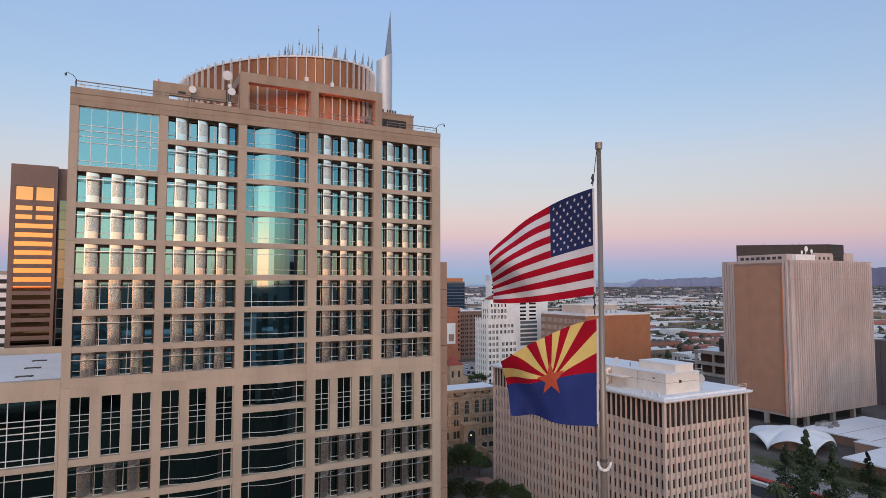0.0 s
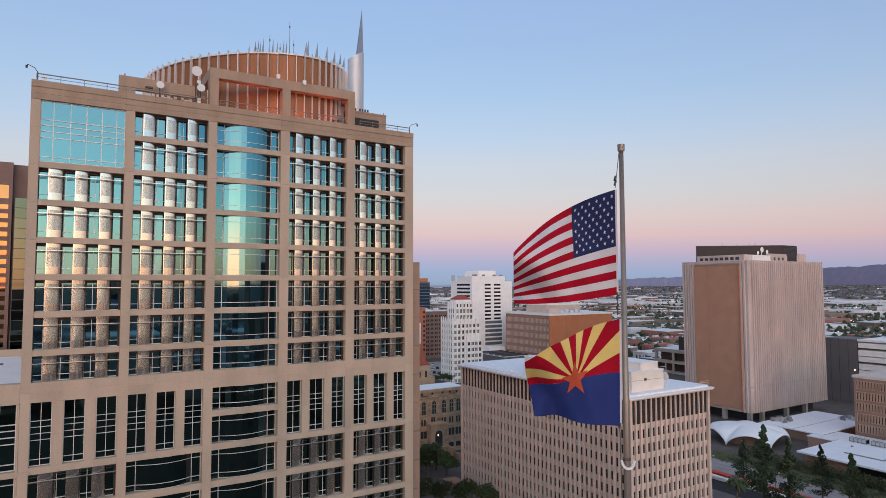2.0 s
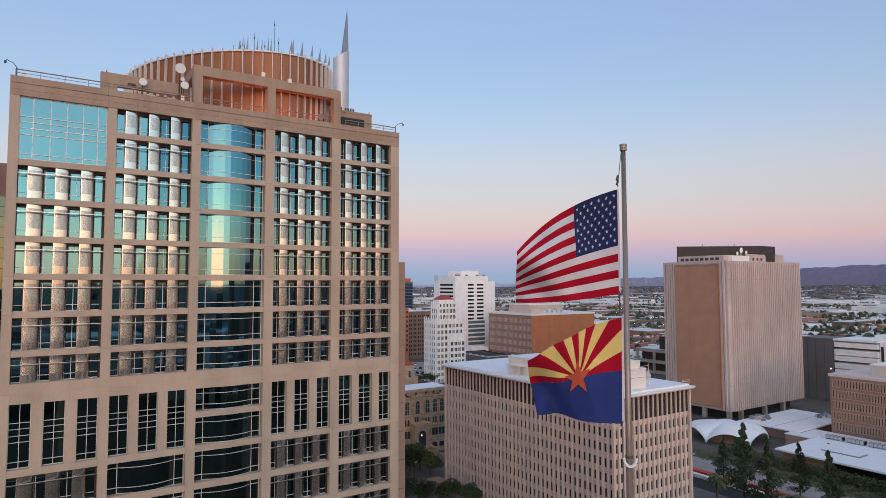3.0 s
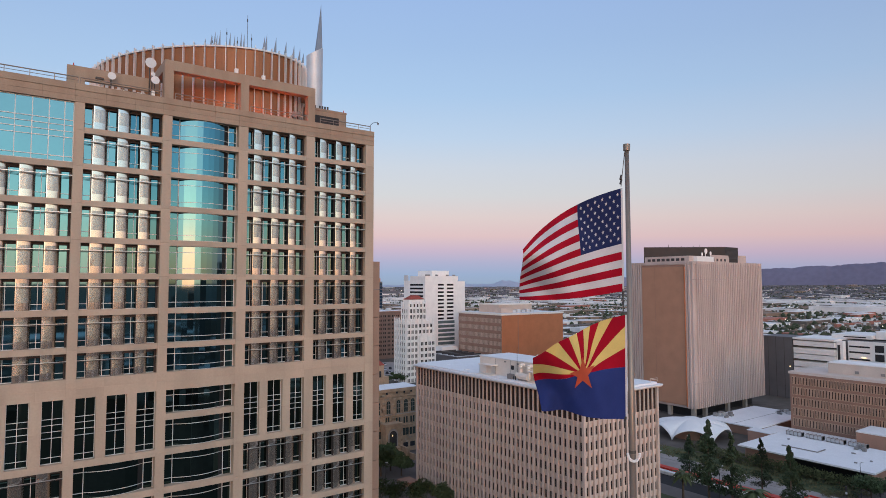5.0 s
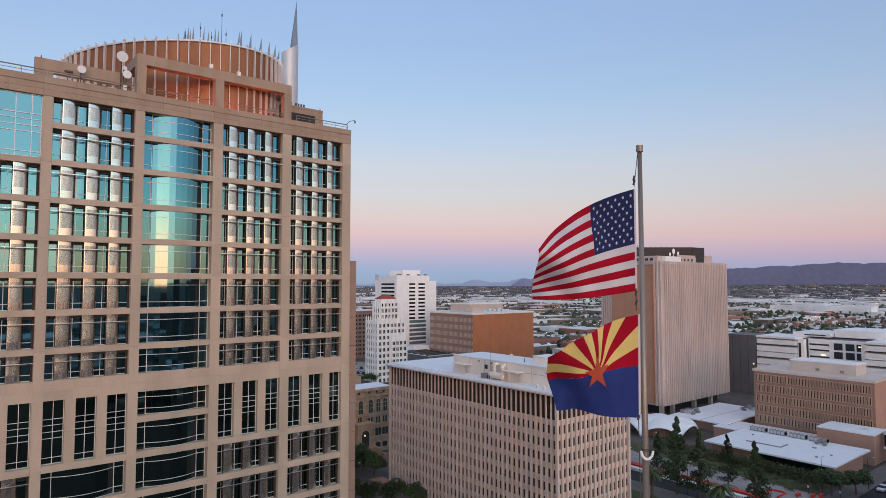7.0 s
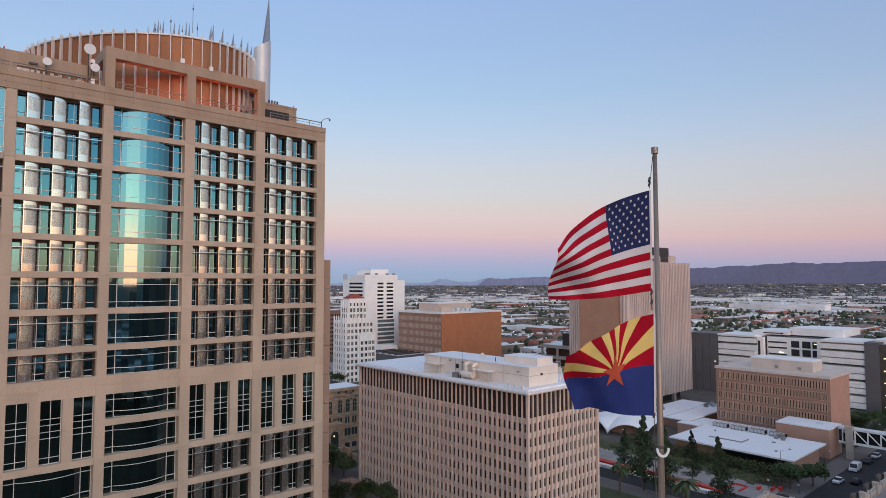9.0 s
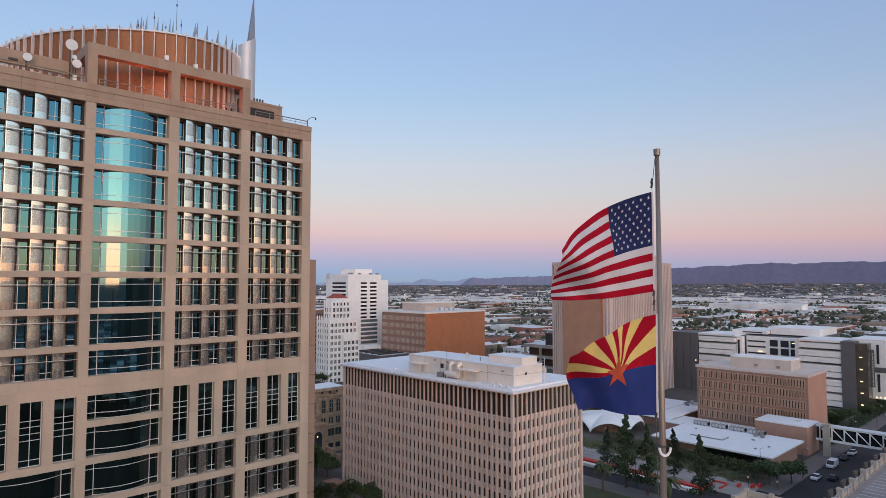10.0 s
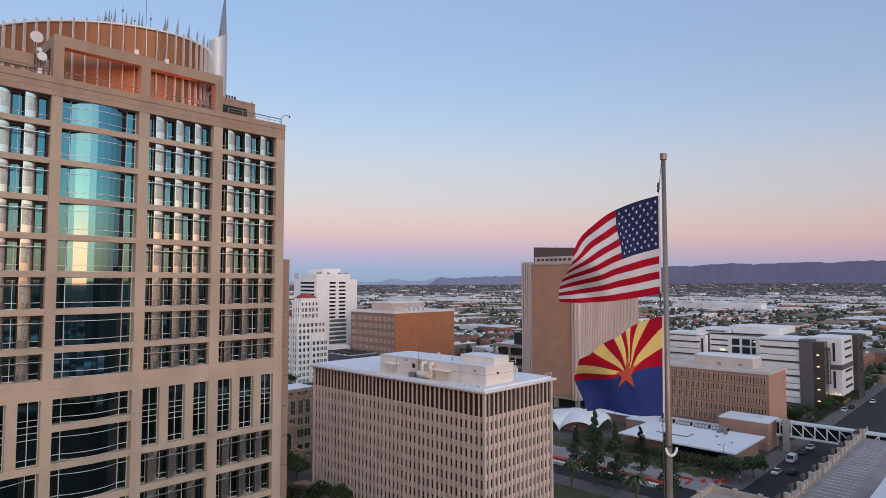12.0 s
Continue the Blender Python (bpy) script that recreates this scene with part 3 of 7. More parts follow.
# railing on the tower's parapet
for x0, x1 in ((-23.4, -14.8), (-14.6, -6.5), (-5.1, 2.2), (3.7, 11.2), (13.0, 20.6)):
    r = Geo().rod((x0, 60.5, 77.82), (x1, 60.5, 77.82), 0.06, n=6).rod((x0, 60.5, 77.48), (x1, 60.5, 77.48), 0.028, n=6)
    n = 4
    for i in range(n + 1):
        x = x0 + (x1 - x0) * i / n
        r.rod((x, 60.5, 77.0), (x, 60.5, 77.82), 0.035, n=6)
    part("railing", r, GREY_METAL_POLE, tower)
# roof-edge cameras on bent arms
for x, s in ((-23.3, -1), (20.5, 1)):
    c = Geo().rod((x, 60.4, 77.0), (x, 60.4, 77.95), 0.05).rod((x, 60.4, 77.93), (x + 0.28 * s, 60.2, 78.28), 0.035).rod((x + 0.28 * s, 60.2, 78.28), (x + 0.85 * s, 59.9, 78.45), 0.035)
    c.rod((x + 0.85 * s, 59.9, 78.46), (x + 0.95 * s, 59.85, 78.28), 0.035).rod((x + 0.95 * s, 59.85, 78.3), (x + 0.95 * s, 59.85, 78.05), 0.12, 0.09)
    part("security_camera", c, DARK_METAL, tower, "dark dome camera on a bent arm")
part("roof_box", Geo().box(-22.9, 60.6, 77.0, -22.5, 61.0, 77.6), PALE_METAL, tower)
part("roof_box", Geo().box(-7.6, 60.6, 77.0, -7.25, 60.9, 77.75), WHITE, tower)

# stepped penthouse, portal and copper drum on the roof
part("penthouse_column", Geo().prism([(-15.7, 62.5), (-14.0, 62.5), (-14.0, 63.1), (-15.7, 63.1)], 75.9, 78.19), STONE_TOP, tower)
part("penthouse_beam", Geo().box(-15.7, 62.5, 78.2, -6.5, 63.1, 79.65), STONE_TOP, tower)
part("penthouse_back_wall", Geo().box(-10.6, 63.6, 75.9, -6.5, 64.2, 78.1), DARK_METAL, tower)
part("penthouse_lamp", Geo().box(-13.0, 62.3, 78.55, -12.2, 62.49, 78.75), DARK_METAL, tower)
for k in range(4):
    part("roof_unit", Geo().box(-12.0 + 1.1 * k, 63.12, 75.9, -11.1 + 1.1 * k, 63.55, 77.8 + 0.2 * (k % 2)), PALE_METAL, tower)
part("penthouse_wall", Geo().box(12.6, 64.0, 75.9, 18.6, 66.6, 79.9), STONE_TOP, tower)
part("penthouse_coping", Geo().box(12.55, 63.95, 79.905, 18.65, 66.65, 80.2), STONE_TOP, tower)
part("penthouse_opening", Geo().box(13.0, 63.9, 77.2, 17.4, 63.99, 79.2), DARK_OPEN, tower)
for x0, x1 in ((-6.18, -5.19), (2.60, 3.63), (11.49, 12.48)):
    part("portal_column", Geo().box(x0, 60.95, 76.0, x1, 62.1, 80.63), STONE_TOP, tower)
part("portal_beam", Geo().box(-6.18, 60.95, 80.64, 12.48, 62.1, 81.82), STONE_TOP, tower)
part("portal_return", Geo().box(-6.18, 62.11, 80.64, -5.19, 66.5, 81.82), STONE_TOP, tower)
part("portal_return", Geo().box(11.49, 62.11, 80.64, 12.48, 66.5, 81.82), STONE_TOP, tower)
DRUM_C, DRUM_TOP = (1.72, 77.97), 85.75
DRUM_A, DRUM_B, DRUM_TURN = 10.75, 17.06, radians(29.9)
N_RIB = 72


def on_drum(t, more=0.0):
    """A point of the drum's oval outline, pushed outwards by more, and the way outwards there."""
    c, s = math.cos(DRUM_TURN), math.sin(DRUM_TURN)
    u, v = DRUM_A * math.cos(t), DRUM_B * math.sin(t)
    nu, nv = math.cos(t) / DRUM_A, math.sin(t) / DRUM_B
    k = math.hypot(nu, nv)
    u, v = u + more * nu / k, v + more * nv / k
    return (DRUM_C[0] + u * c - v * s, DRUM_C[1] + u * s + v * c), ((nu * c - nv * s) / k, (nu * s + nv * c) / k)


def ring(more, n=96):
    return [on_drum(2 * math.pi * i / n, more)[0] for i in range(n)]


drum = part("copper_drum", Geo().prism(ring(0.0), 75.9, DRUM_TOP), COPPER, tower, "reddish copper drum", smooth=False)
part("drum_rim", Geo().prism(ring(0.22), DRUM_TOP + 0.005, DRUM_TOP + 0.20), PALE_METAL, drum, "pale rim")
for i in range(N_RIB):
    (px, py), (nx, ny) = on_drum(2 * math.pi * (i + 0.3) / N_RIB)
    if ny > 0.6:
        continue
    m = Geo()
    o = [(0.02, -0.038), (0.42, -0.038), (0.42, 0.038), (0.02, 0.038)]
    m.prism([(px + a * nx - b * ny, py + a * ny + b * nx) for a, b in o], 76.0, DRUM_TOP + 0.5)
    part("rib", m, PALE_METAL, drum)
# sharp steel blades and masts above the drum
for x, top in ((0.15, 88.55), (0.95, 89.35), (1.4, 89.75), (1.65, 89.35), (2.05, 90.05), (3.4, 90.15), (4.0, 89.95), (4.9, 90.5), (5.3, 90.35), (8.05, 90.75), (8.35, 91.05), (9.7, 90.95), (11.2, 90.7), (12.4, 90.45), (13.3, 90.15), (13.85, 89.55)):
    y = 69.0
    w = 0.68 if x > 8 else 0.42
    m = Geo()
    base = [(x - w, y - 0.1, DRUM_TOP - 0.4), (x + w * 0.6, y - 0.1, DRUM_TOP - 0.4), (x + w * 0.6, y + 0.35, DRUM_TOP - 0.4)]
    tip = (x + w * 0.5, y, top)
    m.poly([base[0], base[1], tip]).poly([base[1], base[2], tip]).poly([base[2], base[0], tip])
    part("blade", m, SPIRE, drum)
for x, top in ((3.1, 90.55), (5.9, 93.05), (6.5, 90.55), (1.2, 88.95), (4.55, 89.65)):
    part("antenna", Geo().rod((x, 69, DRUM_TOP), (x, 69, top), 0.045, 0.02, 6).rod((x, 69, top - 0.9), (x, 69, top - 0.6), 0.08, n=6), DARK_METAL, drum)
# steel pylon with its spire
SPX, SPY = 18.97, 76.0
PYLON = material("satin_metal_panel", (0.52, 0.52, 0.53), 0.4, 0.35, 0.08, 3.0)
half_ring = [(SPX + 1.35 * math.cos(math.pi * i / 30 + math.pi), SPY + 1.35 * math.sin(math.pi * i / 30 + math.pi)) for i in range(31)]
pyl = Geo()
k = len(half_ring)
low = [(x, y, 75.9) for x, y in half_ring]
up = [(x, y, 92.05 + (x - SPX + 1.35) * 0.62) for x, y in half_ring]
for i in range(k - 1):
    pyl.poly([low[i], low[i + 1], up[i + 1], up[i]])
pyl.poly([low[-1], low[0], up[0], up[-1]])
pyl.poly(list(up))
pylon = part("pylon", pyl, PYLON, tower, "pale metal half-round pylon")
sp = Geo()
b = [(19.17, 75.7, 93.1), (20.22, 75.7, 93.72), (20.22, 76.3, 93.72), (19.17, 76.3, 93.1)]
tip = (20.07, 76.0, 101.1)
for i in range(4):
    sp.poly([b[i], b[(i + 1) % 4], tip])
part("spire", sp, SPIRE, pylon, "sharp steel spire")
part("back_fin", Geo().box(20.02, 75.6, 75.9, 20.25, 76.4, 93.72), STEEL, pylon)
# dishes on the roof
for x, y, z, r in ((-7.55, 62.0, 81.3, 0.60), (-7.1, 61.6, 79.25, 0.46), (-11.5, 61.9, 78.95, 0.42), (-7.35, 61.6, 79.9, 0.24), (10.2, 62.6, 78.3, 0.42), (10.95, 62.8, 78.5, 0.36)):
    m = Geo()
    n = 18
    face = [(x + r * math.cos(2 * math.pi * i / n), y - 0.25, z + r * math.sin(2 * math.pi * i / n)) for i in range(n)]
    m.poly(face[::-1])
    for i in range(n):
        m.poly([face[i], face[(i + 1) % n], (x, y + 0.12, z)])
    # The two by the portal are coloured darker for the dim red light.
    dish = part("satellite_dish", m, PALE_METAL if x < 0 else MID_GREY, tower, "round white dish on a post" if x < 0 else "round dish on a post, darkened for dim light")
    part("post", Geo().rod((x, y + 0.1, z), (x, y + 0.35, z - 0.1), 0.08).rod((x, y + 0.35, 76.0), (x, y + 0.35, z + 0.2), 0.06), DARK_METAL, dish, "dark steel post")
# red-orange uplights behind the parapet, at the foot of the drum
UPLIGHT = glowing("red_orange_uplight", (1.0, 0.11, 0.025), 40.0)
for x in (-2.4, 0.9, 5.0, 9.0):
    lamp = part("uplight", Geo().box(x - 0.9, 61.15, 75.91, x + 0.9, 61.65, 76.12), DARK_METAL, tower, "low floodlight housing")
    part("lens", Geo().box(x - 0.8, 61.2, 76.13, x + 0.8, 61.6, 76.16), UPLIGHT, lamp, "glowing red-orange lens")
for x, z in ((2.0, 82.3), (5.4, 82.1)):
    part("floodlight", Geo().box(x - 0.2, 60.8, z - 0.5, x + 0.2, 61.2, z + 0.05), WHITE, tower)
for x, zb in ((-15.1, 79.65), (18.3, 80.2)):
    part("beacon", Geo().rod((x, 62.8 if x < 0 else 64.2, zb), (x, 62.8 if x < 0 else 64.2, zb + 0.35), 0.08, 0.05), RED_PLASTIC, tower)
for x in (12.9, 13.3, 13.7, 14.1, 14.8, 15.2, 15.6, 16.0):
    part("roof_nozzle", Geo().rod((x, 64.6, 80.2), (x, 64.6, 80.75), 0.13), DARK_METAL, tower)


# ---- flagpole and flags ----
POLE = (-10.35, -6.15)
ROPE = material("rope", (0.10, 0.09, 0.08), 0.9)
pole = thing("flagpole", (POLE[0], POLE[1], 46.0), "tall tapered brushed aluminium flagpole with a flat cap", "flagpole", planned=False)
part("mast", Geo().rod((*POLE, 46.02), (*POLE, 58.62), 0.088, 0.047, 24), GREY_METAL_POLE, pole, smooth=True)
part("cap", Geo().rod((*POLE, 58.58), (*POLE, 58.72), 0.072, 0.076, 20), DARK_METAL, pole).data.materials[0] = GREY_METAL_POLE
LEFT = Vector((-0.79, 0.613, 0))          # the way the wind carries the cloth
AWAY = Vector((0.613, 0.79, 0))
ring_part = part("beaded_ring", Geo().rod((POLE[0], POLE[1], 52.15), (POLE[0], POLE[1], 52.21), 0.076, n=20), ROPE, pole, "rope ring with white beads")
for i in range(13):
    t = math.pi * (1.05 + 0.9 * i / 12)
    p = Vector((POLE[0], POLE[1], 52.18)) - AWAY * 0.11 - LEFT * (0.125 * math.cos(t)) + Vector((0, 0, 0.17 * math.sin(t)))
    part("bead", Geo().rod(p - Vector((0.0, 0.0, 0.022)), p + Vector((0, 0, 0.022)), 0.026, n=8), WHITE, ring_part)
HALYARD = Vector((POLE[0], POLE[1], 0)) + LEFT * 0.135
for p, q, r in (((0.07, -0.055, 58.55), (0, 0, 57.8), 0.008), ((0, 0, 55.6), (0, 0, 55.12), 0.014), ((0, 0, 52.9), (0.03, 0, 51.0), 0.01)):
    part("halyard", Geo().rod((HALYARD.x + p[0], HALYARD.y + p[1], p[2]), (HALYARD.x + q[0], HALYARD.y + q[1], q[2]), r, n=5), ROPE, pole, "dark rope")
for z in (58.0, 57.9, 55.5, 55.3, 52.85):
    part("clip", Geo().rod((HALYARD.x - 0.02, HALYARD.y, z - 0.05), (HALYARD.x + 0.02, HALYARD.y, z + 0.05), 0.026, n=6), DARK_METAL, pole)


def us_cloth(u, v, off=0.0):
    """A point of the upper flag: u along the fly, v down the hoist, both 0 to 1."""
    along = 2.25 * u - 0.10 * u * u
    top = 0.55 * u + 0.78 * max(u, 0.0) ** 2.4
    low = 2.22 + 0.12 * u + 0.10 * math.sin(2.4 * u)
    z = top + (low - top) * (v + 0.05 * math.sin(3.1 * v) * u)
    deep = 0.30 * math.sin(5.2 * u + 2.0 * v) * max(u, 0.0) ** 0.7 + 0.10 * math.sin(10.5 * u - 4.0 * v) * u + 0.25 * u
    deep += 0.24 * math.sin(6.0 * v + 3.5 * u) * u + 0.09 * math.sin(17.0 * u + 9.0 * v) * u
    p = HALYARD + LEFT * along + AWAY * (deep + off) + Vector((0, 0, 57.76 - z))
    return p


def az_cloth(u, v, off=0.0):
    along = 1.98 * u + 0.03 * v - 0.22 * u * v
    top = 0.45 * u + 0.45 * u * u
    low = 2.20 - 0.16 * u
    z = top + (low - top) * (v + 0.05 * math.sin(6.2 * v) * u)
    deep = 0.34 * math.sin(6.0 * u + 2.6 * v + 0.5) * max(u, 0.0) ** 0.7 + 0.16 * math.sin(11.0 * u - 6.0 * v) * u + 0.07 * math.sin(19.0 * u + 7.0 * v) * u
    p = HALYARD + LEFT * (along - 0.04) + AWAY * (deep + off) + Vector((0, 0, 55.04 - z))
    return p


def cloth_patch(cloth, u0, u1, v0, v1, nu, nv, off=0.0):
    return Geo().sheet([[cloth(u0 + (u1 - u0) * i / nu, v0 + (v1 - v0) * j / nv, off) for i in range(nu + 1)] for j in range(nv + 1)])


flag = thing("flag", (HALYARD.x, HALYARD.y, 56.6), "weathered red and white striped flag with navy starred corner", "flag", planned=False)
for i in range(13):
    u0 = 0.40 if i < 7 else 0.0
    part("stripe", cloth_patch(us_cloth, u0, 1.0, i / 13, (i + 1) / 13, 40, 3), CLOTH_WHITE if i % 2 else CLOTH_RED, flag, smooth=True)
part("canton", cloth_patch(us_cloth, 0.0, 0.40, 0.0, 7 / 13, 22, 18), CLOTH_NAVY, flag, "navy canton", smooth=True)
for row in range(9):
    for c in range(6 if row % 2 == 0 else 5):
        u, v = 0.40 * (2 * c + 1 + (row % 2)) / 12, 7 / 13 * (row + 1) / 10
        for side in (-0.012, 0.012):
            m = Geo()
            pts = []
            for k in range(10):
                r = 0.021 if k % 2 == 0 else 0.009
                t = math.pi * k / 5
                pts.append(us_cloth(u + 0.62 * r * math.sin(t), v - r * math.cos(t), side))
            m.poly(pts)
            part("star", m, CLOTH_WHITE, flag)
part("heading", cloth_patch(us_cloth, -0.012, 0.004, 0.0, 1.0, 2, 12, -0.004), CLOTH_WHITE, flag, "white hoist tape")

flag2 = thing("flag", (HALYARD.x, HALYARD.y, 54.0), "flag with red and yellow rays, blue half and copper star", "flag", planned=False)
cuts = [math.pi * i / 13 for i in range(14)]
corners = [math.atan2(0.5, 0.5 * 1.5), math.pi - math.atan2(0.5, 0.5 * 1.5)]
for i in range(13):
    a0, a1 = cuts[i], cuts[i + 1]
    angles = sorted({a0, a1, *[a0 + (a1 - a0) * k / 4 for k in range(5)], *[c for c in corners if a0 < c < a1]})
    rows = []
    for s in range(11):
        r = []
        for a in angles:
            cx, cy = math.cos(a) / 1.5, math.sin(a)
            k = min(0.5 / abs(cx) if abs(cx) > 1e-6 else 9e9, 0.5 / cy if cy > 1e-6 else 9e9)
            q = k * s / 10
            r.append(az_cloth(0.5 - cx * q, 0.5 - cy * q))
        rows.append(r)
    part("ray", Geo().sheet(rows), CLOTH_RED if i % 2 == 0 else CLOTH_GOLD, flag2, smooth=True)
part("lower_half", cloth_patch(az_cloth, 0, 1, 0.5, 1.0, 36, 16), CLOTH_BLUE, flag2, "blue lower half", smooth=True)
for side in (-0.014, 0.014):
    m = Geo()
    rim = []
    for k in range(10):
        r, q = 0.235 if k % 2 == 0 else 0.095, 0.095 if k % 2 == 0 else 0.235
        for j in range(3):
            ang = [math.pi * (k + e) / 5 for e in (0, 1)]
            pa, pb = (r * math.sin(ang[0]), r * math.cos(ang[0])), (q * math.sin(ang[1]), q * math.cos(ang[1]))
            rim.append((pa[0] + (pb[0] - pa[0]) * j / 3, pa[1] + (pb[1] - pa[1]) * j / 3))
    w = len(rim)
    m.v.append(tuple(az_cloth(0.5, 0.5, side)))
    for s in range(1, 7):
        m.v += [tuple(az_cloth(0.5 + x / 1.5 * s / 6, 0.5 - y * s / 6, side)) for x, y in rim]
    for i in range(w):
        j = (i + 1) % w
        m.f.append((0, 1 + i, 1 + j))
        for s in range(5):
            m.f.append((1 + s * w + i, 1 + (s + 1) * w + i, 1 + (s + 1) * w + j, 1 + s * w + j))
    part("star", m, CLOTH_COPPER, flag2, "copper star", smooth=True)
part("heading", cloth_patch(az_cloth, -0.022, 0.002, 0.0, 1.0, 2, 12, -0.004), CLOTH_WHITE, flag2, "white hoist tape")
roof_block = thing("flagpole_building", (POLE[0], POLE[1], 0), "plain beige building under the flagpole", "building", planned=False)
part("wall", Geo().box(-16.5, -11.5, 0, -3.5, 1.5, 45.7), CONCRETE, roof_block)
part("roof", Geo().box(-16.5, -11.5, 45.71, -3.5, 1.5, 46.0), ROOF_WHITE, roof_block)


# ---- concrete office block with close upright fins ----
GX, GY, GX2, GY2 = 75.9, 71.1, 100.9, 132.4
block = thing("concrete_office_block", (88, 100, 0), "ten-storey pinkish concrete block with close fins and white roof", "building")
part("core", Geo().box(GX + 0.75, GY + 0.75, 0, GX2 - 0.75, GY2 - 0.75, 31.7), JOINT_SHADE, block)
part("eave", Geo().box(GX - 0.9, GY - 0.8, 32.0, GX2 + 0.7, GY2 + 0.7, 32.34), ROOF_WHITE, block, "thin white roof eave")
part("roof", Geo().box(GX + 0.1, GY + 0.1, 32.35, GX2 - 0.3, GY2 - 0.3, 32.78), ROOF_WHITE, block, "flat white roof")
part("soffit", Geo().box(GX - 0.7, GY - 0.6, 31.76, GX2 + 0.5, GY2 + 0.5, 31.99), CONCRETE_PINK, block)
GT, FH = 26.8, 2.98
NL, NR = 42, 16
spots_l = [(GX + 0.62, GY + 0.35 + (GY2 - GY - 0.7) * i / NL, 0) for i in range(NL + 1)]
spots_r = [(GX + 0.35 + (GX2 - GX - 0.7) * i / NR, GY + 0.62, 0) for i in range(NR + 1)]
for za, zb, hw, dp in ((0, GT, 0.27, 0.50), (GT, 31.75, 0.14, 0.50)):
    pieces("fin", mesh_of("fin", Geo().box(-dp, -hw, za, 0.0, hw, zb), CONCRETE_PINK), block, spots_l)
    pieces("fin", mesh_of("fin", Geo().box(-hw, -dp, za, hw, 0.0, zb), CONCRETE_PINK), block, spots_r)
for x, y in ((GX - 0.05, GY - 0.05), (GX2 - 0.55, GY - 0.05), (GX - 0.05, GY2 - 0.55)):
    part("corner_pier", Geo().box(x, y, 0, x + 0.6, y + 0.6, 31.75), CONCRETE_PINK, block)
for k in range(10):
    zt = GT - FH * k
    # a sill that flares out under each row of windows
    prof = [(0.74, -1.28), (0.62, -1.28), (0.46, -0.46), (0.41, -0.34), (0.41, 0.0), (0.74, 0.0)]
    a, b = Geo(), Geo()
    for q, (d0, h0) in enumerate(prof):
        d1, h1 = prof[(q + 1) % len(prof)]
        a.poly([(GX + d0, GY + d0, zt + h0), (GX + d0, GY2, zt + h0), (GX + d1, GY2, zt + h1), (GX + d1, GY + d1, zt + h1)][::-1])
        b.poly([(GX + d0, GY + d0, zt + h0), (GX2, GY + d0, zt + h0), (GX2, GY + d1, zt + h1), (GX + d1, GY + d1, zt + h1)])
    if zt > 1.5:
        part("spandrel", a, CONCRETE_PINK, block)
        part("spandrel", b, CONCRETE_PINK, block)
    z0, z1 = zt - FH, zt - 1.28
    if z0 > -1:
        part("ribbon_window", Geo().poly([(GX + 0.60, GY2, max(z0, 0)), (GX + 0.60, GY + 0.60, max(z0, 0)), (GX + 0.60, GY + 0.60, z1), (GX + 0.60, GY2, z1)]), SLOT, block)
        part("ribbon_window", Geo().poly([(GX + 0.60, GY + 0.60, max(z0, 0)), (GX2, GY + 0.60, max(z0, 0)), (GX2, GY + 0.60, z1), (GX + 0.60, GY + 0.60, z1)]), SLOT, block)
part("top_floor_glazing", Geo().poly([(GX + 0.42, GY2, GT), (GX + 0.42, GY + 0.42, GT), (GX + 0.42, GY + 0.42, 31.75), (GX + 0.42, GY2, 31.75)]), BRONZE, block, "tall dark top-floor windows")
part("top_floor_glazing", Geo().poly([(GX + 0.42, GY + 0.42, GT), (GX2, GY + 0.42, GT), (GX2, GY + 0.42, 31.75), (GX + 0.42, GY + 0.42, 31.75)]), BRONZE, block, "tall dark top-floor windows")
part("planter_wall", Geo().box(70.9, 129.5, 0, 75.0, 134.5, 0.9), BRICK_BROWN, block, "low brown brick planter wall")
# roof plant
WX, WY = 78.8, 73.2
part("plant_room", Geo().box(WX, WY, 32.79, 88.6, 107.5, 36.75), CREAM, block, "long cream plant room")
part("plant_room_roof", Geo().box(WX - 0.12, WY - 0.12, 36.755, 88.7, 107.6, 36.95), ROOF_WHITE, block)
part("upper_plant", Geo().box(81.9, WY + 0.3, 36.96, 87.2, 83.2, 38.45), CREAM, block)
part("upper_plant_coping", Geo().box(81.8, WY + 0.2, 38.455, 87.3, 83.3, 38.58), ROOF_WHITE, block)
for y in (80.6, 88.4, 96.0, 101.5):
    part("wall_seam", Geo().box(WX - 0.03, y, 33.0, WX - 0.002, y + 0.07, 36.7), MID_GREY, block)
part("wall_seam", Geo().box(WX - 0.03, WY + 0.2, 35.0, WX - 0.002, 86.0, 35.06), MID_GREY, block)
for y0, y1 in ((100.6, 105.6), (83.0, 88.2)):
    part("awning", Geo().prism([(WX - 2.2, y0), (WX - 0.01, y0), (WX - 0.01, y1), (WX - 2.2, y1)], 35.05, 35.22), CREAM, block)
    for yy in (y0 + 0.3, (y0 + y1) / 2, y1 - 0.3):
        part("awning_post", Geo().rod((WX - 2.0, yy, 32.79), (WX - 2.0, yy, 35.04), 0.06, n=6), PALE_METAL, block)
    part("door", Geo().box(WX - 0.06, y0 + 1.2, 32.8, WX - 0.01, y0 + 2.4, 34.9), PALE_METAL, block)
    part("roof_pad", Geo().box(WX - 2.5, y0 - 0.4, 32.785, WX - 0.1, y1 + 0.3, 32.86), CREAM, block)
part("louvre_window", Geo().box(WX - 0.05, 94.9, 34.6, WX - 0.004, 95.9, 35.6), DARK_OPEN, block)
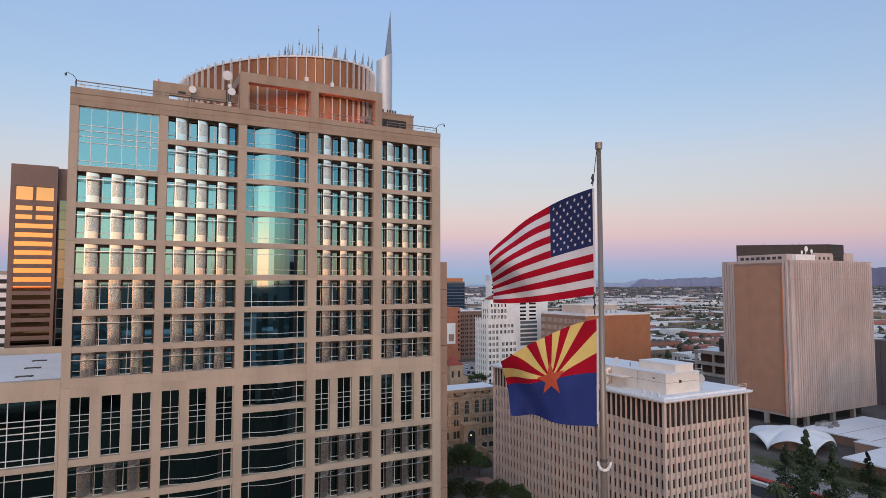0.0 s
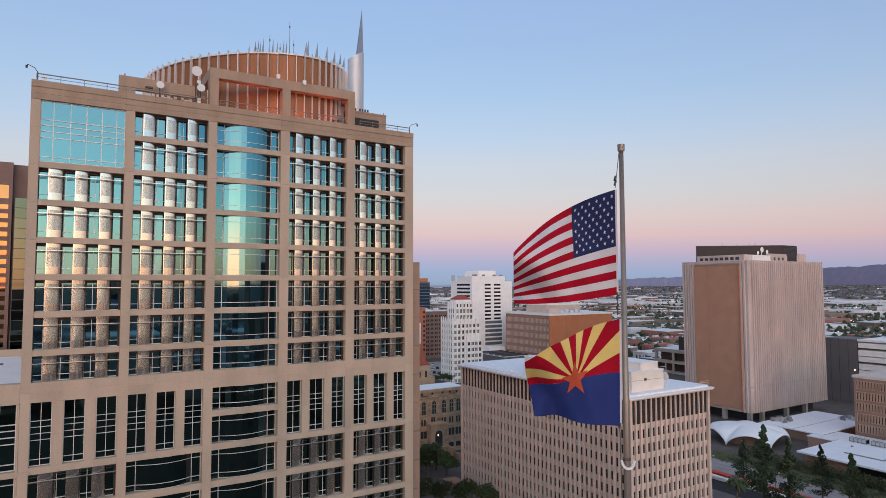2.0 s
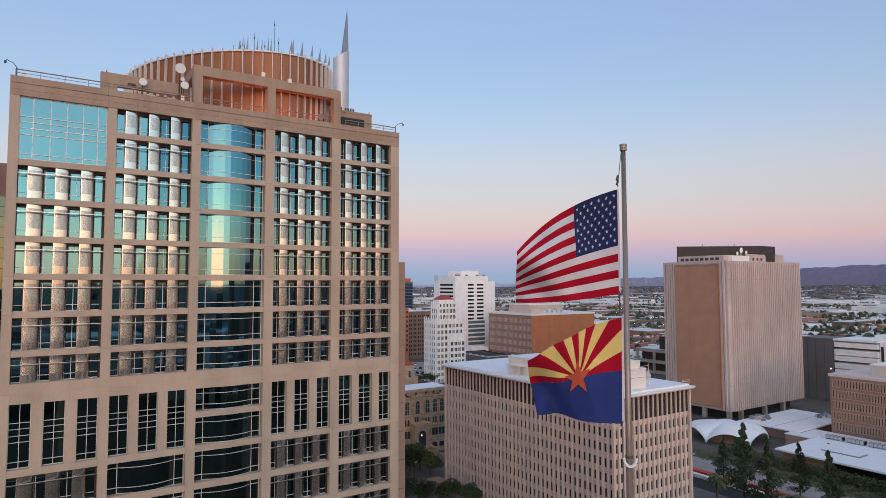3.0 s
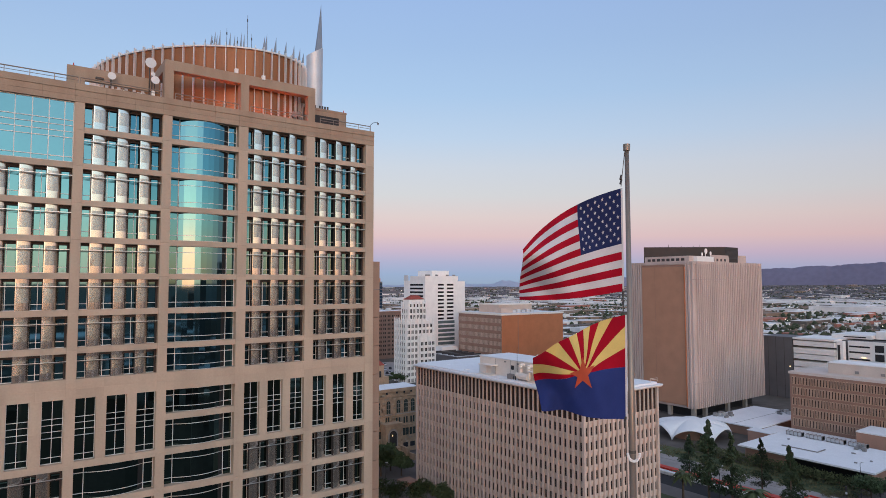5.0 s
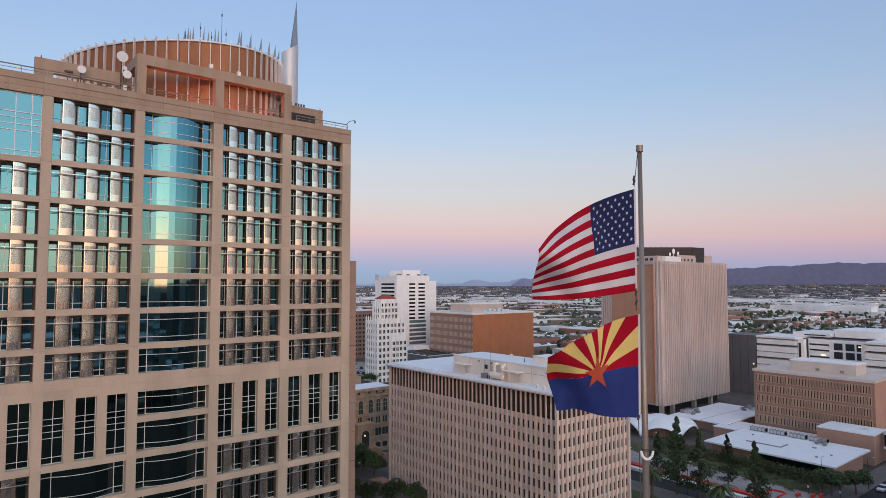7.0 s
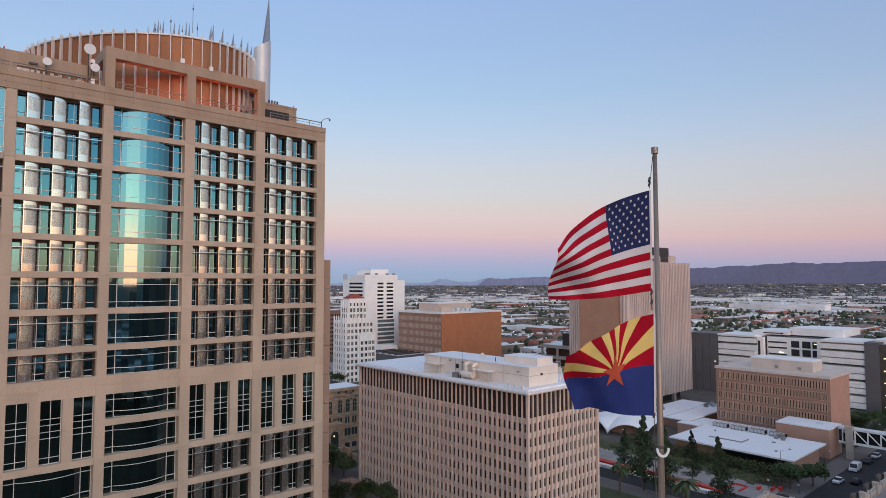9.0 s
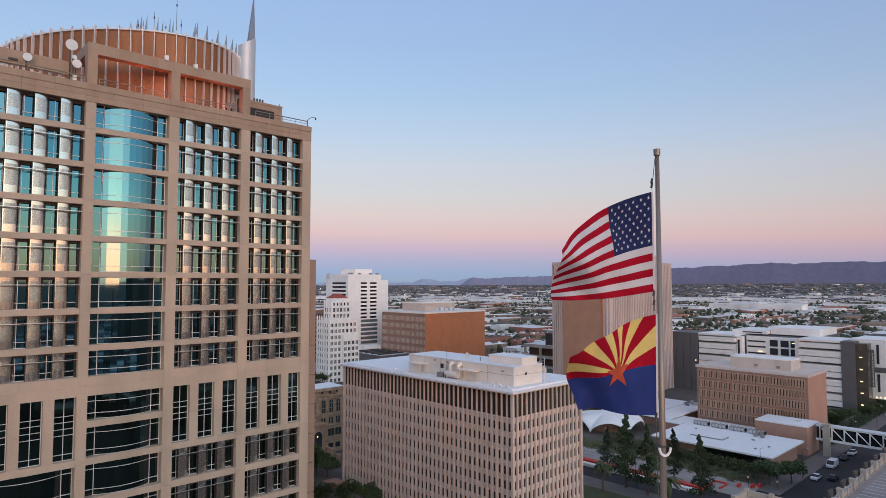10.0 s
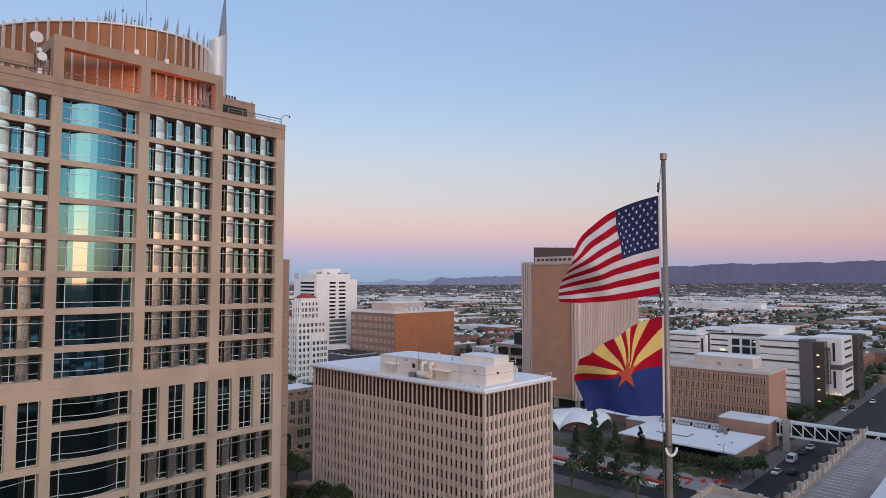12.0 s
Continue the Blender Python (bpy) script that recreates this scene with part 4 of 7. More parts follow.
for y, z in ((97.6, 36.1), (93.2, 36.0), (75.9, 35.6)):
    part("wall_vent", Geo().box(WX - 0.15, y, z, WX - 0.004, y + 0.6, z + 0.3), MID_GREY, block)
part("wall_vent", Geo().box(82.6, WY - 0.12, 34.9, 83.2, WY - 0.004, 35.4), DARK_OPEN, block)
part("wall_seam", Geo().box(WX + 0.2, WY - 0.03, 35.0, 88.4, WY - 0.002, 35.06), MID_GREY, block)
part("tank", Geo().rod((77.3, 88.4, 33.75), (77.3, 92.2, 33.75), 0.72, n=16), CREAM, block)
part("tank_stand", Geo().box(76.9, 89.0, 32.79, 77.7, 91.6, 33.1), MID_GREY, block)
part("cabinet", Geo().box(76.6, 93.4, 32.79, 77.6, 94.9, 33.9), MID_GREY, block)
for k in range(4):
    part("pipe_stand", Geo().box(76.5 + 0.3 * k, 91.9 + 0.9 * k, 32.79, 76.7 + 0.3 * k, 92.1 + 0.9 * k, 33.7 - 0.15 * k), DARK_METAL, block)
for y in (88.6, 91.2):
    bend = [(77.5, y, 33.4), (77.5, y, 35.5), (77.6, y + 0.15, 35.95), (77.9, y + 0.3, 36.1), (WX, y + 0.3, 36.1)]
    d = Geo()
    for p, q in zip(bend[:-1], bend[1:]):
        d.rod(p, q, 0.42, n=12)
    part("duct", d, CREAM, block)
part("pipe", Geo().rod((WX - 0.2, 94.0, 35.9), (WX - 0.2, 89.5, 35.9), 0.09, n=6).rod((WX - 0.2, 94.0, 33.0), (WX - 0.2, 94.0, 35.9), 0.09, n=6), CREAM, block)
part("roof_pipe", Geo().rod((81.0, 85.0, 36.95), (81.0, 85.0, 37.9), 0.10, n=6), DARK_METAL, block)
for x, y in ((78.6, 118.0), (80.5, 123.5), (84.0, 111.0), (77.4, 111.5), (86.0, 120.0)):
    part("roof_patch", Geo().box(x, y, 32.781, x + 1.1, y + 0.9, 32.80 + 0.18 * (int(x) % 2)), TENT, block)
part("south_rail", Geo().rod((86.8, WY - 0.2, 36.2), (89.2, WY - 0.2, 36.2), 0.05, n=6).rod((89.2, WY - 0.2, 32.8), (89.2, WY - 0.2, 38.0), 0.06, n=6).rod((89.2, WY - 0.2, 37.4), (86.8, WY - 0.2, 37.4), 0.04, n=6), PALE_METAL, block)
for i in range(7):
    part("roof_vent", Geo().rod((97.0 - 2.3 * (i % 2), 80 + 7.2 * i, 32.78), (97.0 - 2.3 * (i % 2), 80 + 7.2 * i, 33.25), 0.22, n=10), PALE_METAL, block)
for i in range(9):
    part("roof_bracket", Geo().box(75.9 + 0.45 * (i % 3), 72.4 + 0.62 * i, 32.79, 76.15 + 0.45 * (i % 3), 72.62 + 0.62 * i, 33.4), WHITE, block)
for x, y, z, r in ((89.8, 73.6, 35.2, 0.85), (83.0, 91.0, 37.55, 0.75)):
    n = 16
    face = [(x - 0.1, y + r * math.cos(2 * math.pi * i / n), z + r * math.sin(2 * math.pi * i / n)) for i in range(n)]
    m = Geo().poly(face)
    for i in range(n):
        m.poly([face[i], face[(i + 1) % n], (x + 0.35, y, z)])
    m.rod((x + 0.3, y, 32.8), (x + 0.3, y, z), 0.07)
    part("satellite_dish", m, CREAM, block)
part("antenna", Geo().rod((77.9, 92.8, 33), (77.9, 92.8, 40.2), 0.07, 0.03, 6), DARK_METAL, block)
r = Geo()
for z in (33.3, 33.6):
    r.rod((98.6, GY + 0.4, z), (101.2, GY + 0.4, z), 0.05, n=6)
r.rod((101.2, GY + 0.4, 32.8), (101.2, GY + 0.4, 33.6), 0.05, n=6).rod((98.6, GY + 0.4, 32.8), (98.6, GY + 0.4, 33.6), 0.05, n=6)
part("rail", r, RED_PLASTIC, block).data.materials[0] = CONCRETE_PINK

# ---- ribbed tower ----
FX, FY, FX2, FY2, FZ0, FZ1 = 205.0, 127.0, 260.4, 157.1, 4.05, 63.0
rib = thing("ribbed_tower", (230, 138, 0), "windowless grey-beige tower with close upright ribs and an ochre panel", "building")
part("core", Geo().box(FX + 0.6, FY + 0.6, FZ0, FX2 - 0.6, FY2 - 0.6, FZ1 - 1.0), GREY_RIB, rib)
part("parapet", Geo().box(FX + 0.3, FY + 0.3, FZ1 - 1.0, FX2 - 0.3, FY2 - 0.3, FZ1), GREY_RIB, rib)
NRIB = 38
me = mesh_of("rib", Geo().prism([(-0.44, 0.62), (-0.34, 0.10), (0.34, 0.10), (0.44, 0.62)], FZ0, FZ1 + 0.02), GREY_RIB)
pieces("rib", me, rib, [(FX + 0.75 + (FX2 - FX - 1.5) * i / NRIB, FY, 0) for i in range(2, NRIB + 1)])
for k in range(3):
    c0, c1 = 2.2 - 0.72 * k, 2.2 - 0.72 * (k + 1)
    part("corner_facet", Geo().prism([(FX + 0.12 + 2.2 - c0, FY + 0.12 + c0), (FX + 0.12 + 2.2 - c1 - 0.06, FY + 0.12 + c1 + 0.06), (FX + 2.6, FY + 2.6)], FZ0, FZ1 + 0.02), GREY_RIB, rib)
me = mesh_of("rib", Geo().prism([(0.62, 0.44), (0.10, 0.34), (0.10, -0.34), (0.62, -0.44)], FZ0, FZ1 + 0.02), GREY_RIB)
n_left = 24
for i in range(n_left + 1):
    y = FY + 0.75 + (FY2 - FY - 1.5) * i / n_left
    if FY + 1.9 < y < FY + 3.4 or y > FY2 - 5.9:
        pieces("rib", me, rib, [(FX, y, 0)])
part("ochre_panel", Geo().box(FX + 0.05, FY + 3.7, FZ0 + 1.0, FX + 0.59, FY2 - 6.1, FZ1 - 2.1), ORANGE_PANEL, rib, "flat ochre panel")
part("panel_edge", Geo().box(FX - 0.35, FY + 3.45, FZ0 + 0.6, FX + 0.62, FY + 3.69, FZ1 - 2.1), BRICK_ORANGE, rib, "orange edge of the panel")
part("panel_seam", Geo().box(FX + 0.02, FY2 - 12.6, FZ0 + 1.0, FX + 0.045, FY2 - 12.5, FZ1 - 2.1), BRICK_BROWN, rib)
part("panel_head", Geo().box(FX + 0.02, FY + 3.71, FZ1 - 2.09, FX + 0.59, FY2 - 6.1, FZ1 - 1.3), BRICK_BROWN, rib)
for z in (55.6, 14.0):
    part("joint", Geo().box(FX + 0.1, FY + 0.12, z, FX2 - 0.1, FY + 0.2, z + 0.12), MID_GREY, rib)
PLANT_DARK = material("dark_brown_louvre", (0.040, 0.030, 0.027), 0.7, 0, 0.15, 3.0)
part("roof_block", Geo().box(FX + 2.5, FY + 3.0, FZ1, FX + 33.0, FY + 24.0, 65.4), GREY_RIB, rib)
part("roof_block", Geo().box(FX + 18.0, FY + 2.4, FZ1, FX + 31.5, FY + 2.98, 66.1), GREY_RIB, rib)
part("roof_block", Geo().box(FX + 44.0, FY + 5.0, FZ1, FX + 51.0, FY + 20.0, 66.6), GREY_RIB, rib)
part("louvre_block", Geo().prism([(FX + 4.6, FY + 26.0), (FX + 32.0, FY + 4.2), (FX + 42.4, FY + 4.2), (FX + 42.4, FY + 26.0)], FZ1, 70.0), PLANT_DARK, rib, "dark louvred plant screen")
for i in range(9):
    part("louvre_blade", Geo().box(FX + 32.2, FY + 4.12, 65.0 + 0.52 * i, FX + 42.3, FY + 4.19, 65.3 + 0.52 * i), DARK_METAL, rib)
for i in range(8):
    part("vent", Geo().box(FX + 2.4, FY + 5.0 + 2.3 * i, 63.4, FX + 2.49, FY + 6.5 + 2.3 * i, 64.5), DARK_METAL, rib)
for i in range(4):
    part("vent", Geo().box(FX + 19.0 + 3.0 * i, FY + 2.3, 63.5, FX + 20.2 + 3.0 * i, FY + 2.39, 64.6), DARK_METAL, rib)
for x, z, r in ((13.4, 67.5, 1.15), (16.9, 66.7, 0.8), (10.6, 66.2, 0.7)):
    n = 14
    m = Geo().poly([(FX + x + r * math.cos(2 * math.pi * i / n), FY + 2.0, z + r * math.sin(2 * math.pi * i / n)) for i in range(n)][::-1])
    m.rod((FX + x, FY + 2.2, FZ1), (FX + x, FY + 2.2, z), 0.12)
    part("satellite_dish", m, WHITE, rib)
part("white_plant", Geo().box(FX + 5.5, FY + 1.2, FZ1, FX + 17.8, FY + 2.9, 65.2), WHITE, rib)
for x, z in ((14.0, 71.2), (24.0, 70.9), (33.5, 71.4), (38.0, 72.0)):
    part("antenna", Geo().rod((FX + x, FY + 20.0, 69.6), (FX + x, FY + 20.0, z), 0.12, 0.06, 6), DARK_METAL, rib)
part("corner_louvre", Geo().box(FX + 42.41, FY + 4.1, 66.0, FX + 42.6, FY + 10.0, 69.95), PLANT_DARK, rib)
part("base_core", Geo().box(FX + 5, FY + 5, 0, FX2 - 3, FY2 - 3, FZ0), DARK_OPEN, rib, "recessed dark base")
for x, y in ((FX + 1.5, FY + 1.5), (FX + 9, FY + 1.2), (FX + 26, FY + 1.2), (FX + 40, FY + 1.2), (FX + 1.2, FY + 12), (FX + 1.2, FY + 22)):
    part("base_column", Geo().box(x, y, 0, x + 1.5, y + 1.5, FZ0), CONCRETE, rib)

# ---- brick office block with a blank orange wall ----
brick = thing("brick_office_block", (262, 300, 0), "orange and brown brick office block with a blank wall", "building")
part("blank_wall", Geo().box(236.6, 278, 0, 291.4, 322, 34.6), BRICK_ORANGE, brick)
part("joint", Geo().box(250.0, 277.94, 0, 250.5, 277.99, 34.5), BRICK_BROWN, brick)
part("coping", Geo().box(235.6, 277.6, 34.61, 291.8, 322.3, 35.7), CREAM, brick)
part("roof", Geo().box(236.4, 278.4, 35.71, 291.0, 321.5, 35.75), PALE_METAL, brick)
MULLION_BRICK = material("pale_precast_fin", (0.52, 0.37, 0.29), 0.85, 0, 0.1, 3.0)
for k in range(7):
    z0 = 1.2 + 4.75 * k
    part("brick_band", Geo().box(236.0, 278.0, z0 + 2.75, 236.59, 321.7, z0 + 4.72), BRICK_BROWN, brick)
    part("window_band", Geo().box(236.3, 278.3, z0, 236.59, 321.7, z0 + 2.74), BRONZE, brick)
    me = mesh_of("mullion", Geo().box(236.02, -0.38, z0, 236.29, 0.38, z0 + 2.74), MULLION_BRICK)
    pieces("mullion", me, brick, [(0, 278.6 + 43.0 * i / 34, 0) for i in range(35)])
PINK_PLANT = material("pinkish_beige_plant_paint", (0.62, 0.475, 0.39), 0.8, 0, 0.1, 4.0, 0.06)
part("plant_room", Geo().box(246, 292, 35.76, 276, 312, 40.6), PINK_PLANT, brick)
part("plant_coping", Geo().box(245.7, 291.7, 40.61, 276.3, 312.3, 41.2), CREAM, brick)
part("plant_unit", Geo().box(243, 286, 35.76, 253, 291.6, 38.6), PINK_PLANT, brick)
for i in range(5):
    part("plant_unit", Geo().box(254 + 4.2 * i, 287, 35.76, 256.6 + 4.2 * i, 290, 37.2 + 0.5 * (i % 2)), PALE_METAL, brick)

PALE_WALL = material("cream_wall", (0.62, 0.53, 0.47), 0.85, 0, 0.08, 4.0)
# ---- brown slotted office block and its white-roofed neighbours ----
slot = thing("slotted_office_block", (218, 74, 0), "five-storey brown brick office block with rows of narrow windows", "building")
part("body", Geo().box(208.8, 54.8, 0, 229.0, 92.4, 21.9), BRICK_TAN, slot)
part("coping", Geo().box(208.3, 54.5, 21.91, 229.4, 92.8, 22.75), PALE_WALL, slot)
part("roof", Geo().box(209.6, 55.6, 22.76, 228.2, 91.6, 22.8), PALE_WALL, slot)
part("plant_room", Geo().box(214.0, 61.5, 22.81, 224.0, 82.0, 26.3), PALE_WALL, slot, "pale roof plant room")
part("plant_room_coping", Geo().box(213.85, 61.35, 26.31, 224.15, 82.15, 26.6), WHITE, slot)
for y in (65.0, 72.5):
    part("vent", Geo().box(213.8, y, 23.4, 213.99, y + 1.2, 24.3), MID_GREY, slot)
part("front_wall", Geo().box(208.5, 54.8, 2.0, 208.79, 92.4, 21.9), BRICK_BROWN, slot)
for z in (19.0, 13.0, 8.0):
    part("course", Geo().box(208.47, 54.8, z + 1.62, 208.49, 92.4, z + 1.74), BRICK_TAN, slot)
HOOD = material("tan_precast", (0.50, 0.33, 0.24), 0.85, 0, 0.1, 2.0)
hood = Geo().box(-0.24, -0.33, 0, 0, -0.17, 2.75).box(-0.24, 0.17, 0, 0, 0.33, 2.75).box(-0.24, -0.17, 2.55, 0, 0.17, 2.75).box(-0.20, -0.17, 0, 0, 0.17, 0.14)
me_h, me_w = mesh_of("window_hood", hood, HOOD), mesh_of("window", Geo().box(-0.06, -0.165, 0.15, 0, 0.165, 2.54), BRONZE)
for k in range(5):
    z0 = 3.9 + 3.6 * k
    spots = [(208.5, 56.0 + 35.3 * i / 39, z0) for i in range(40)]
    pieces("window_hood", me_h, slot, spots)
    pieces("window", me_w, slot, spots)
pav = thing("low_pavilion", (175, 68, 0), "low tan building with a broad flat white roof", "building")
part("wall", Geo().box(165.5, 52.5, 0, 188.5, 86.2, 5.2), BRICK_TAN, pav)
part("dark_glazing", Geo().box(165.35, 53.5, 0.6, 165.49, 72, 4.6), SLOT, pav)
part("roof", Geo().box(162.0, 50.6, 5.21, 189.0, 86.6, 5.65), ROOF_WHITE, pav, "flat white roof with an overhang")
part("fascia", Geo().box(162.3, 50.9, 5.0, 188.7, 86.3, 5.2), MID_GREY, pav)
for x0, y0, x1, y1 in ((171.0, 68.0, 171.2, 78.0), (171.2, 67.9, 176.0, 68.1), (168, 57, 168.6, 57.6), (178, 61, 178.5, 62), (173, 55, 173.4, 55.6), (180, 80, 180.6, 80.5)):
    part("roof_kerb", Geo().box(x0, y0, 5.66, x1, y1, 5.95), MID_GREY, pav)
pav2 = thing("low_annex", (215, 95, 0), "low building with stepped flat white roofs and roof plant", "building")
part("wall", Geo().box(197.4, 98.4, 0, 234, 118.6, 3.0), BRICK_BROWN, pav2)
part("roof", Geo().box(196.8, 97.8, 3.01, 235, 119.4, 3.4), ROOF_WHITE, pav2)
part("link_wall", Geo().box(189.5, 66.3, 0, 208.2, 97.0, 2.5), BRICK_TAN, pav2)
part("link_roof", Geo().box(189.4, 66.2, 2.51, 208.3, 97.7, 2.9), ROOF_WHITE, pav2)
part("corner_wall", Geo().box(188.6, 90.0, 0, 193.0, 97.6, 3.9), BRICK_TAN, pav2)
part("corner_roof", Geo().box(188.4, 89.8, 3.91, 193.2, 97.8, 4.15), ROOF_WHITE, pav2)
part("roof_joint", Geo().box(197, 107.0, 3.405, 234, 107.15, 3.44), MID_GREY, pav2)
rr = random.Random(3)
for cx, cy, n in ((206.0, 115.5, 11), (229.0, 103.5, 11)):
    for i in range(n):
        x, y = cx + rr.uniform(-3.5, 3.5), cy + rr.uniform(-2.2, 2.2)
        part("roof_unit", Geo().box(x, y, 3.41, x + rr.uniform(0.6, 2.2), y + rr.uniform(0.5, 1.6), 3.8 + rr.uniform(0.1, 1.0)), MID_GREY if i % 3 else STEEL, pav2)
for i in range(4):
    y = 84.0 - 6.0 * i
    duct = part("roof_duct", Geo().box(186.6, y - 4.8, 5.9, 188.4, y, 6.8), STEEL, pav)
    for j in range(5):
        part("duct_frame", Geo().box(186.5, y - 4.8 + 1.15 * j, 5.66, 188.5, y - 4.65 + 1.15 * j, 6.95), MID_GREY, duct)
for x, y in ((183.5, 62.5), (184.6, 61.0), (183.0, 60.2), (185.4, 62.6)):
    part("roof_unit", Geo().box(x, y, 5.66, x + 1.0, y + 0.9, 6.5), MID_GREY, pav)
box = thing("brick_stair_block", (200, 58, 0), "tan brick stair block with a white roof where the footbridge lands", "building")
part("wall", Geo().box(192.8, 50.8, 0, 204, 66.1, 8.6), BRICK_TAN, box)
part("roof", Geo().box(192.6, 50.6, 8.61, 204.2, 66.15, 9.0), ROOF_WHITE, box)
part("roof_hatch", Geo().box(198, 54, 9.01, 200, 56, 9.3), PALE_METAL, box)

# ---- white tent canopy ----
TX, TY = 183.0, 115.0
tent = thing("tent_canopy", (TX, TY, 0), "white scalloped shell canopy over a forecourt", "canopy")


def tent_point(s, t):
    """s round the rim, t from the middle outwards: six feet with high arches between them."""
    a = 2 * math.pi * s
    k = abs(math.cos(3.0 * a))
    rim = 0.25 + 3.7 * k ** 0.55
    r = (13.2 - 0.9 * k) * t
    z = 5.7 + (rim - 5.7) * t ** 2.3
    return (TX + r * math.cos(a + radians(33)), TY + r * math.sin(a + radians(33)), z)


part("shell", Geo().sheet([[tent_point(i / 96, j / 14) for i in range(97)] for j in range(15)]), TENT, tent, smooth=True).modifiers.new("thickness", "SOLIDIFY").thickness = 0.15
part("inner_wall", Geo().rod((TX, TY, 0), (TX, TY, 3.6), 8.0, n=24), BRICK_BROWN, tent)

# ---- parking building of white panels ----
BROWN_PANEL = material("dark_brown_panel", (0.062, 0.055, 0.054), 0.8, 0, 0.1, 4.0)
deck = thing("parking_building", (310, 85, 0), "white-panelled parking building with dark slots and charcoal stair towers", "building")
part("body", Geo().box(284.0, 60.5, 0, 310, 78.9, 27.3), GREY_WALL, deck)
part("body", Geo().box(287.0, 78.95, 0, 345, 105.75, 27.7), GREY_WALL, deck)
part("body", Geo().box(284.0, 105.8, 0, 345, 123.5, 27.3), GREY_WALL, deck)
for y0, y1 in ((62.5, 78.8), (106.0, 123.2)):
    z0 = 0.6
    k = 0
    while z0 < 26.5:
        h = 2.55 if k % 2 else 2.2
        part("white_panel", Geo().box(279.2, y0, z0, 283.9, y1, min(z0 + h, 27.4)), WHITE, deck)
        z0 += h + (0.95 if k % 2 else 0.32)
        k += 1
    part("roof_edge", Geo().box(279.0, y0 - 0.2, 27.42, 300, y1 + 0.2, 28.3), WHITE, deck)
part("corner_block", Geo().box(281.0, 103.2, 0, 284.0, 105.7, 27.6), WHITE, deck)
part("corner_slot", Geo().box(280.9, 104.3, 10, 280.99, 105.3, 26), DARK_OPEN, deck)
part("recess_wall", Geo().box(286.0, 79.0, 0, 286.4, 103.1, 27.8), WHITE, deck)
me = mesh_of("louvre_slot", Geo().box(285.9, -4.0, 0, 285.99, 4.0, 0.7), DARK_OPEN)
pieces("louvre_slot", me, deck, [(0, 98.6, z) for z in (13.5, 16.5, 19.5, 22.5, 25.0)])
me = mesh_of("opening", Geo().box(285.9, -1.7, 0, 285.99, 1.7, 3.0), DARK_OPEN)
for z in (12.0, 16.0, 19.6, 23.4):
    pieces("opening", me, deck, [(0, y, z) for y in (82.2, 86.4, 91.0)])
me = mesh_of("opening_lamp", Geo().box(285.8, -0.9, 0, 285.89, 0.9, 0.3), LAMP_WARM)
pieces("opening_lamp", me, deck, [(0, 82.4, 25.3), (0, 97.0, 20.6)])
part("side_pier", Geo().box(280.2, 79.0, 0, 285.9, 80.4, 27.9), WHITE, deck)
part("upper_block", Geo().box(296, 74.5, 28.31, 322, 95.5, 31.6), WHITE, deck)
part("upper_block", Geo().box(292, 96.0, 28.31, 315, 112, 30.0), WHITE, deck)
part("parapet_slot", Geo().box(291.9, 98.0, 28.8, 291.99, 107.0, 29.3), DARK_OPEN, deck)
part("stair_tower", Geo().box(278.8, 57.3, 0, 286, 62.4, 28.3), GREY_WALL, deck, "charcoal stair tower with lit landings")
part("stair_glass", Geo().box(279.4, 53.0, 0.5, 285.6, 57.28, 27.6), material("smoky_stair_glass", (0.085, 0.075, 0.06), 0.25, 0, 0.2, 3.0), deck, "dark glazed stair")
me = mesh_of("landing_lamp", Geo().box(279.25, -0.5, 0, 279.39, 0.5, 0.28), LAMP_WARM)
pieces("landing_lamp", me, deck, [(0, 55.4, z) for z in (2.4, 7.2, 12.0, 16.9, 21.9)])
part("sign_board", Geo().box(284.6, 51.9, 9.5, 285.2, 52.98, 25.0), GREY_WALL, deck)
part("white_wing", Geo().box(287.2, 48.3, 4.5, 310, 60.4, 29.0), WHITE, deck)
part("wing_base", Geo().box(288.0, 49.5, 0, 309.5, 60.4, 4.49), BRICK_BROWN, deck)
for z in (7, 10, 13.8, 20, 23.5, 26.5):
    part("slot", Geo().box(294, 48.1, z, 306.5, 48.29, z + 0.9), DARK_OPEN, deck)
for z0, z1 in ((7.5, 14.8), (19.0, 27.0)):
    part("slot", Geo().box(287.1, 50.6, z0, 287.19, 51.5, z1), DARK_OPEN, deck)
part("link_band", Geo().box(286.9, 48.2, 15.5, 287.19, 53.0, 17.6), GREY_WALL, deck)
part("link_band", Geo().box(287.2, 48.05, 15.5, 310, 48.29, 17.6), GREY_WALL, deck)
for y in (49.2, 50.6, 52.0):
    part("wall_lamp", Geo().box(286.95, y - 0.2, 5.0, 287.18, y + 0.2, 5.3), LAMP_WARM, deck)
part("end_tower", Geo().box(310.1, 46.4, 0, 323, 60, 29.2), BROWN_PANEL, deck, "dark brown end tower")
for z in (6.0, 11.5, 17.0, 22.5):
    part("end_slot", Geo().box(316.0, 46.1, z, 318.5, 46.19, z + 2.2), DARK_OPEN, deck)
part("end_wing", Geo().box(279.0, 123.6, 0, 295, 138, 28.2), GREY_WALL, deck, "charcoal end wing")
for y in (127.2, 131.0, 134.6):
    part("wing_joint", Geo().box(278.96, y, 0, 278.99, y + 0.12, 28.1), JOINT_SHADE, deck)
part("wing_lamp", Geo().box(278.85, 124.5, 14.5, 278.95, 125.0, 15.0), LAMP_WARM, deck)
me = mesh_of("sign_letter_bar", Geo().box(284.5, -0.18, 0, 284.59, 0.18, 0.75), PALE_METAL)
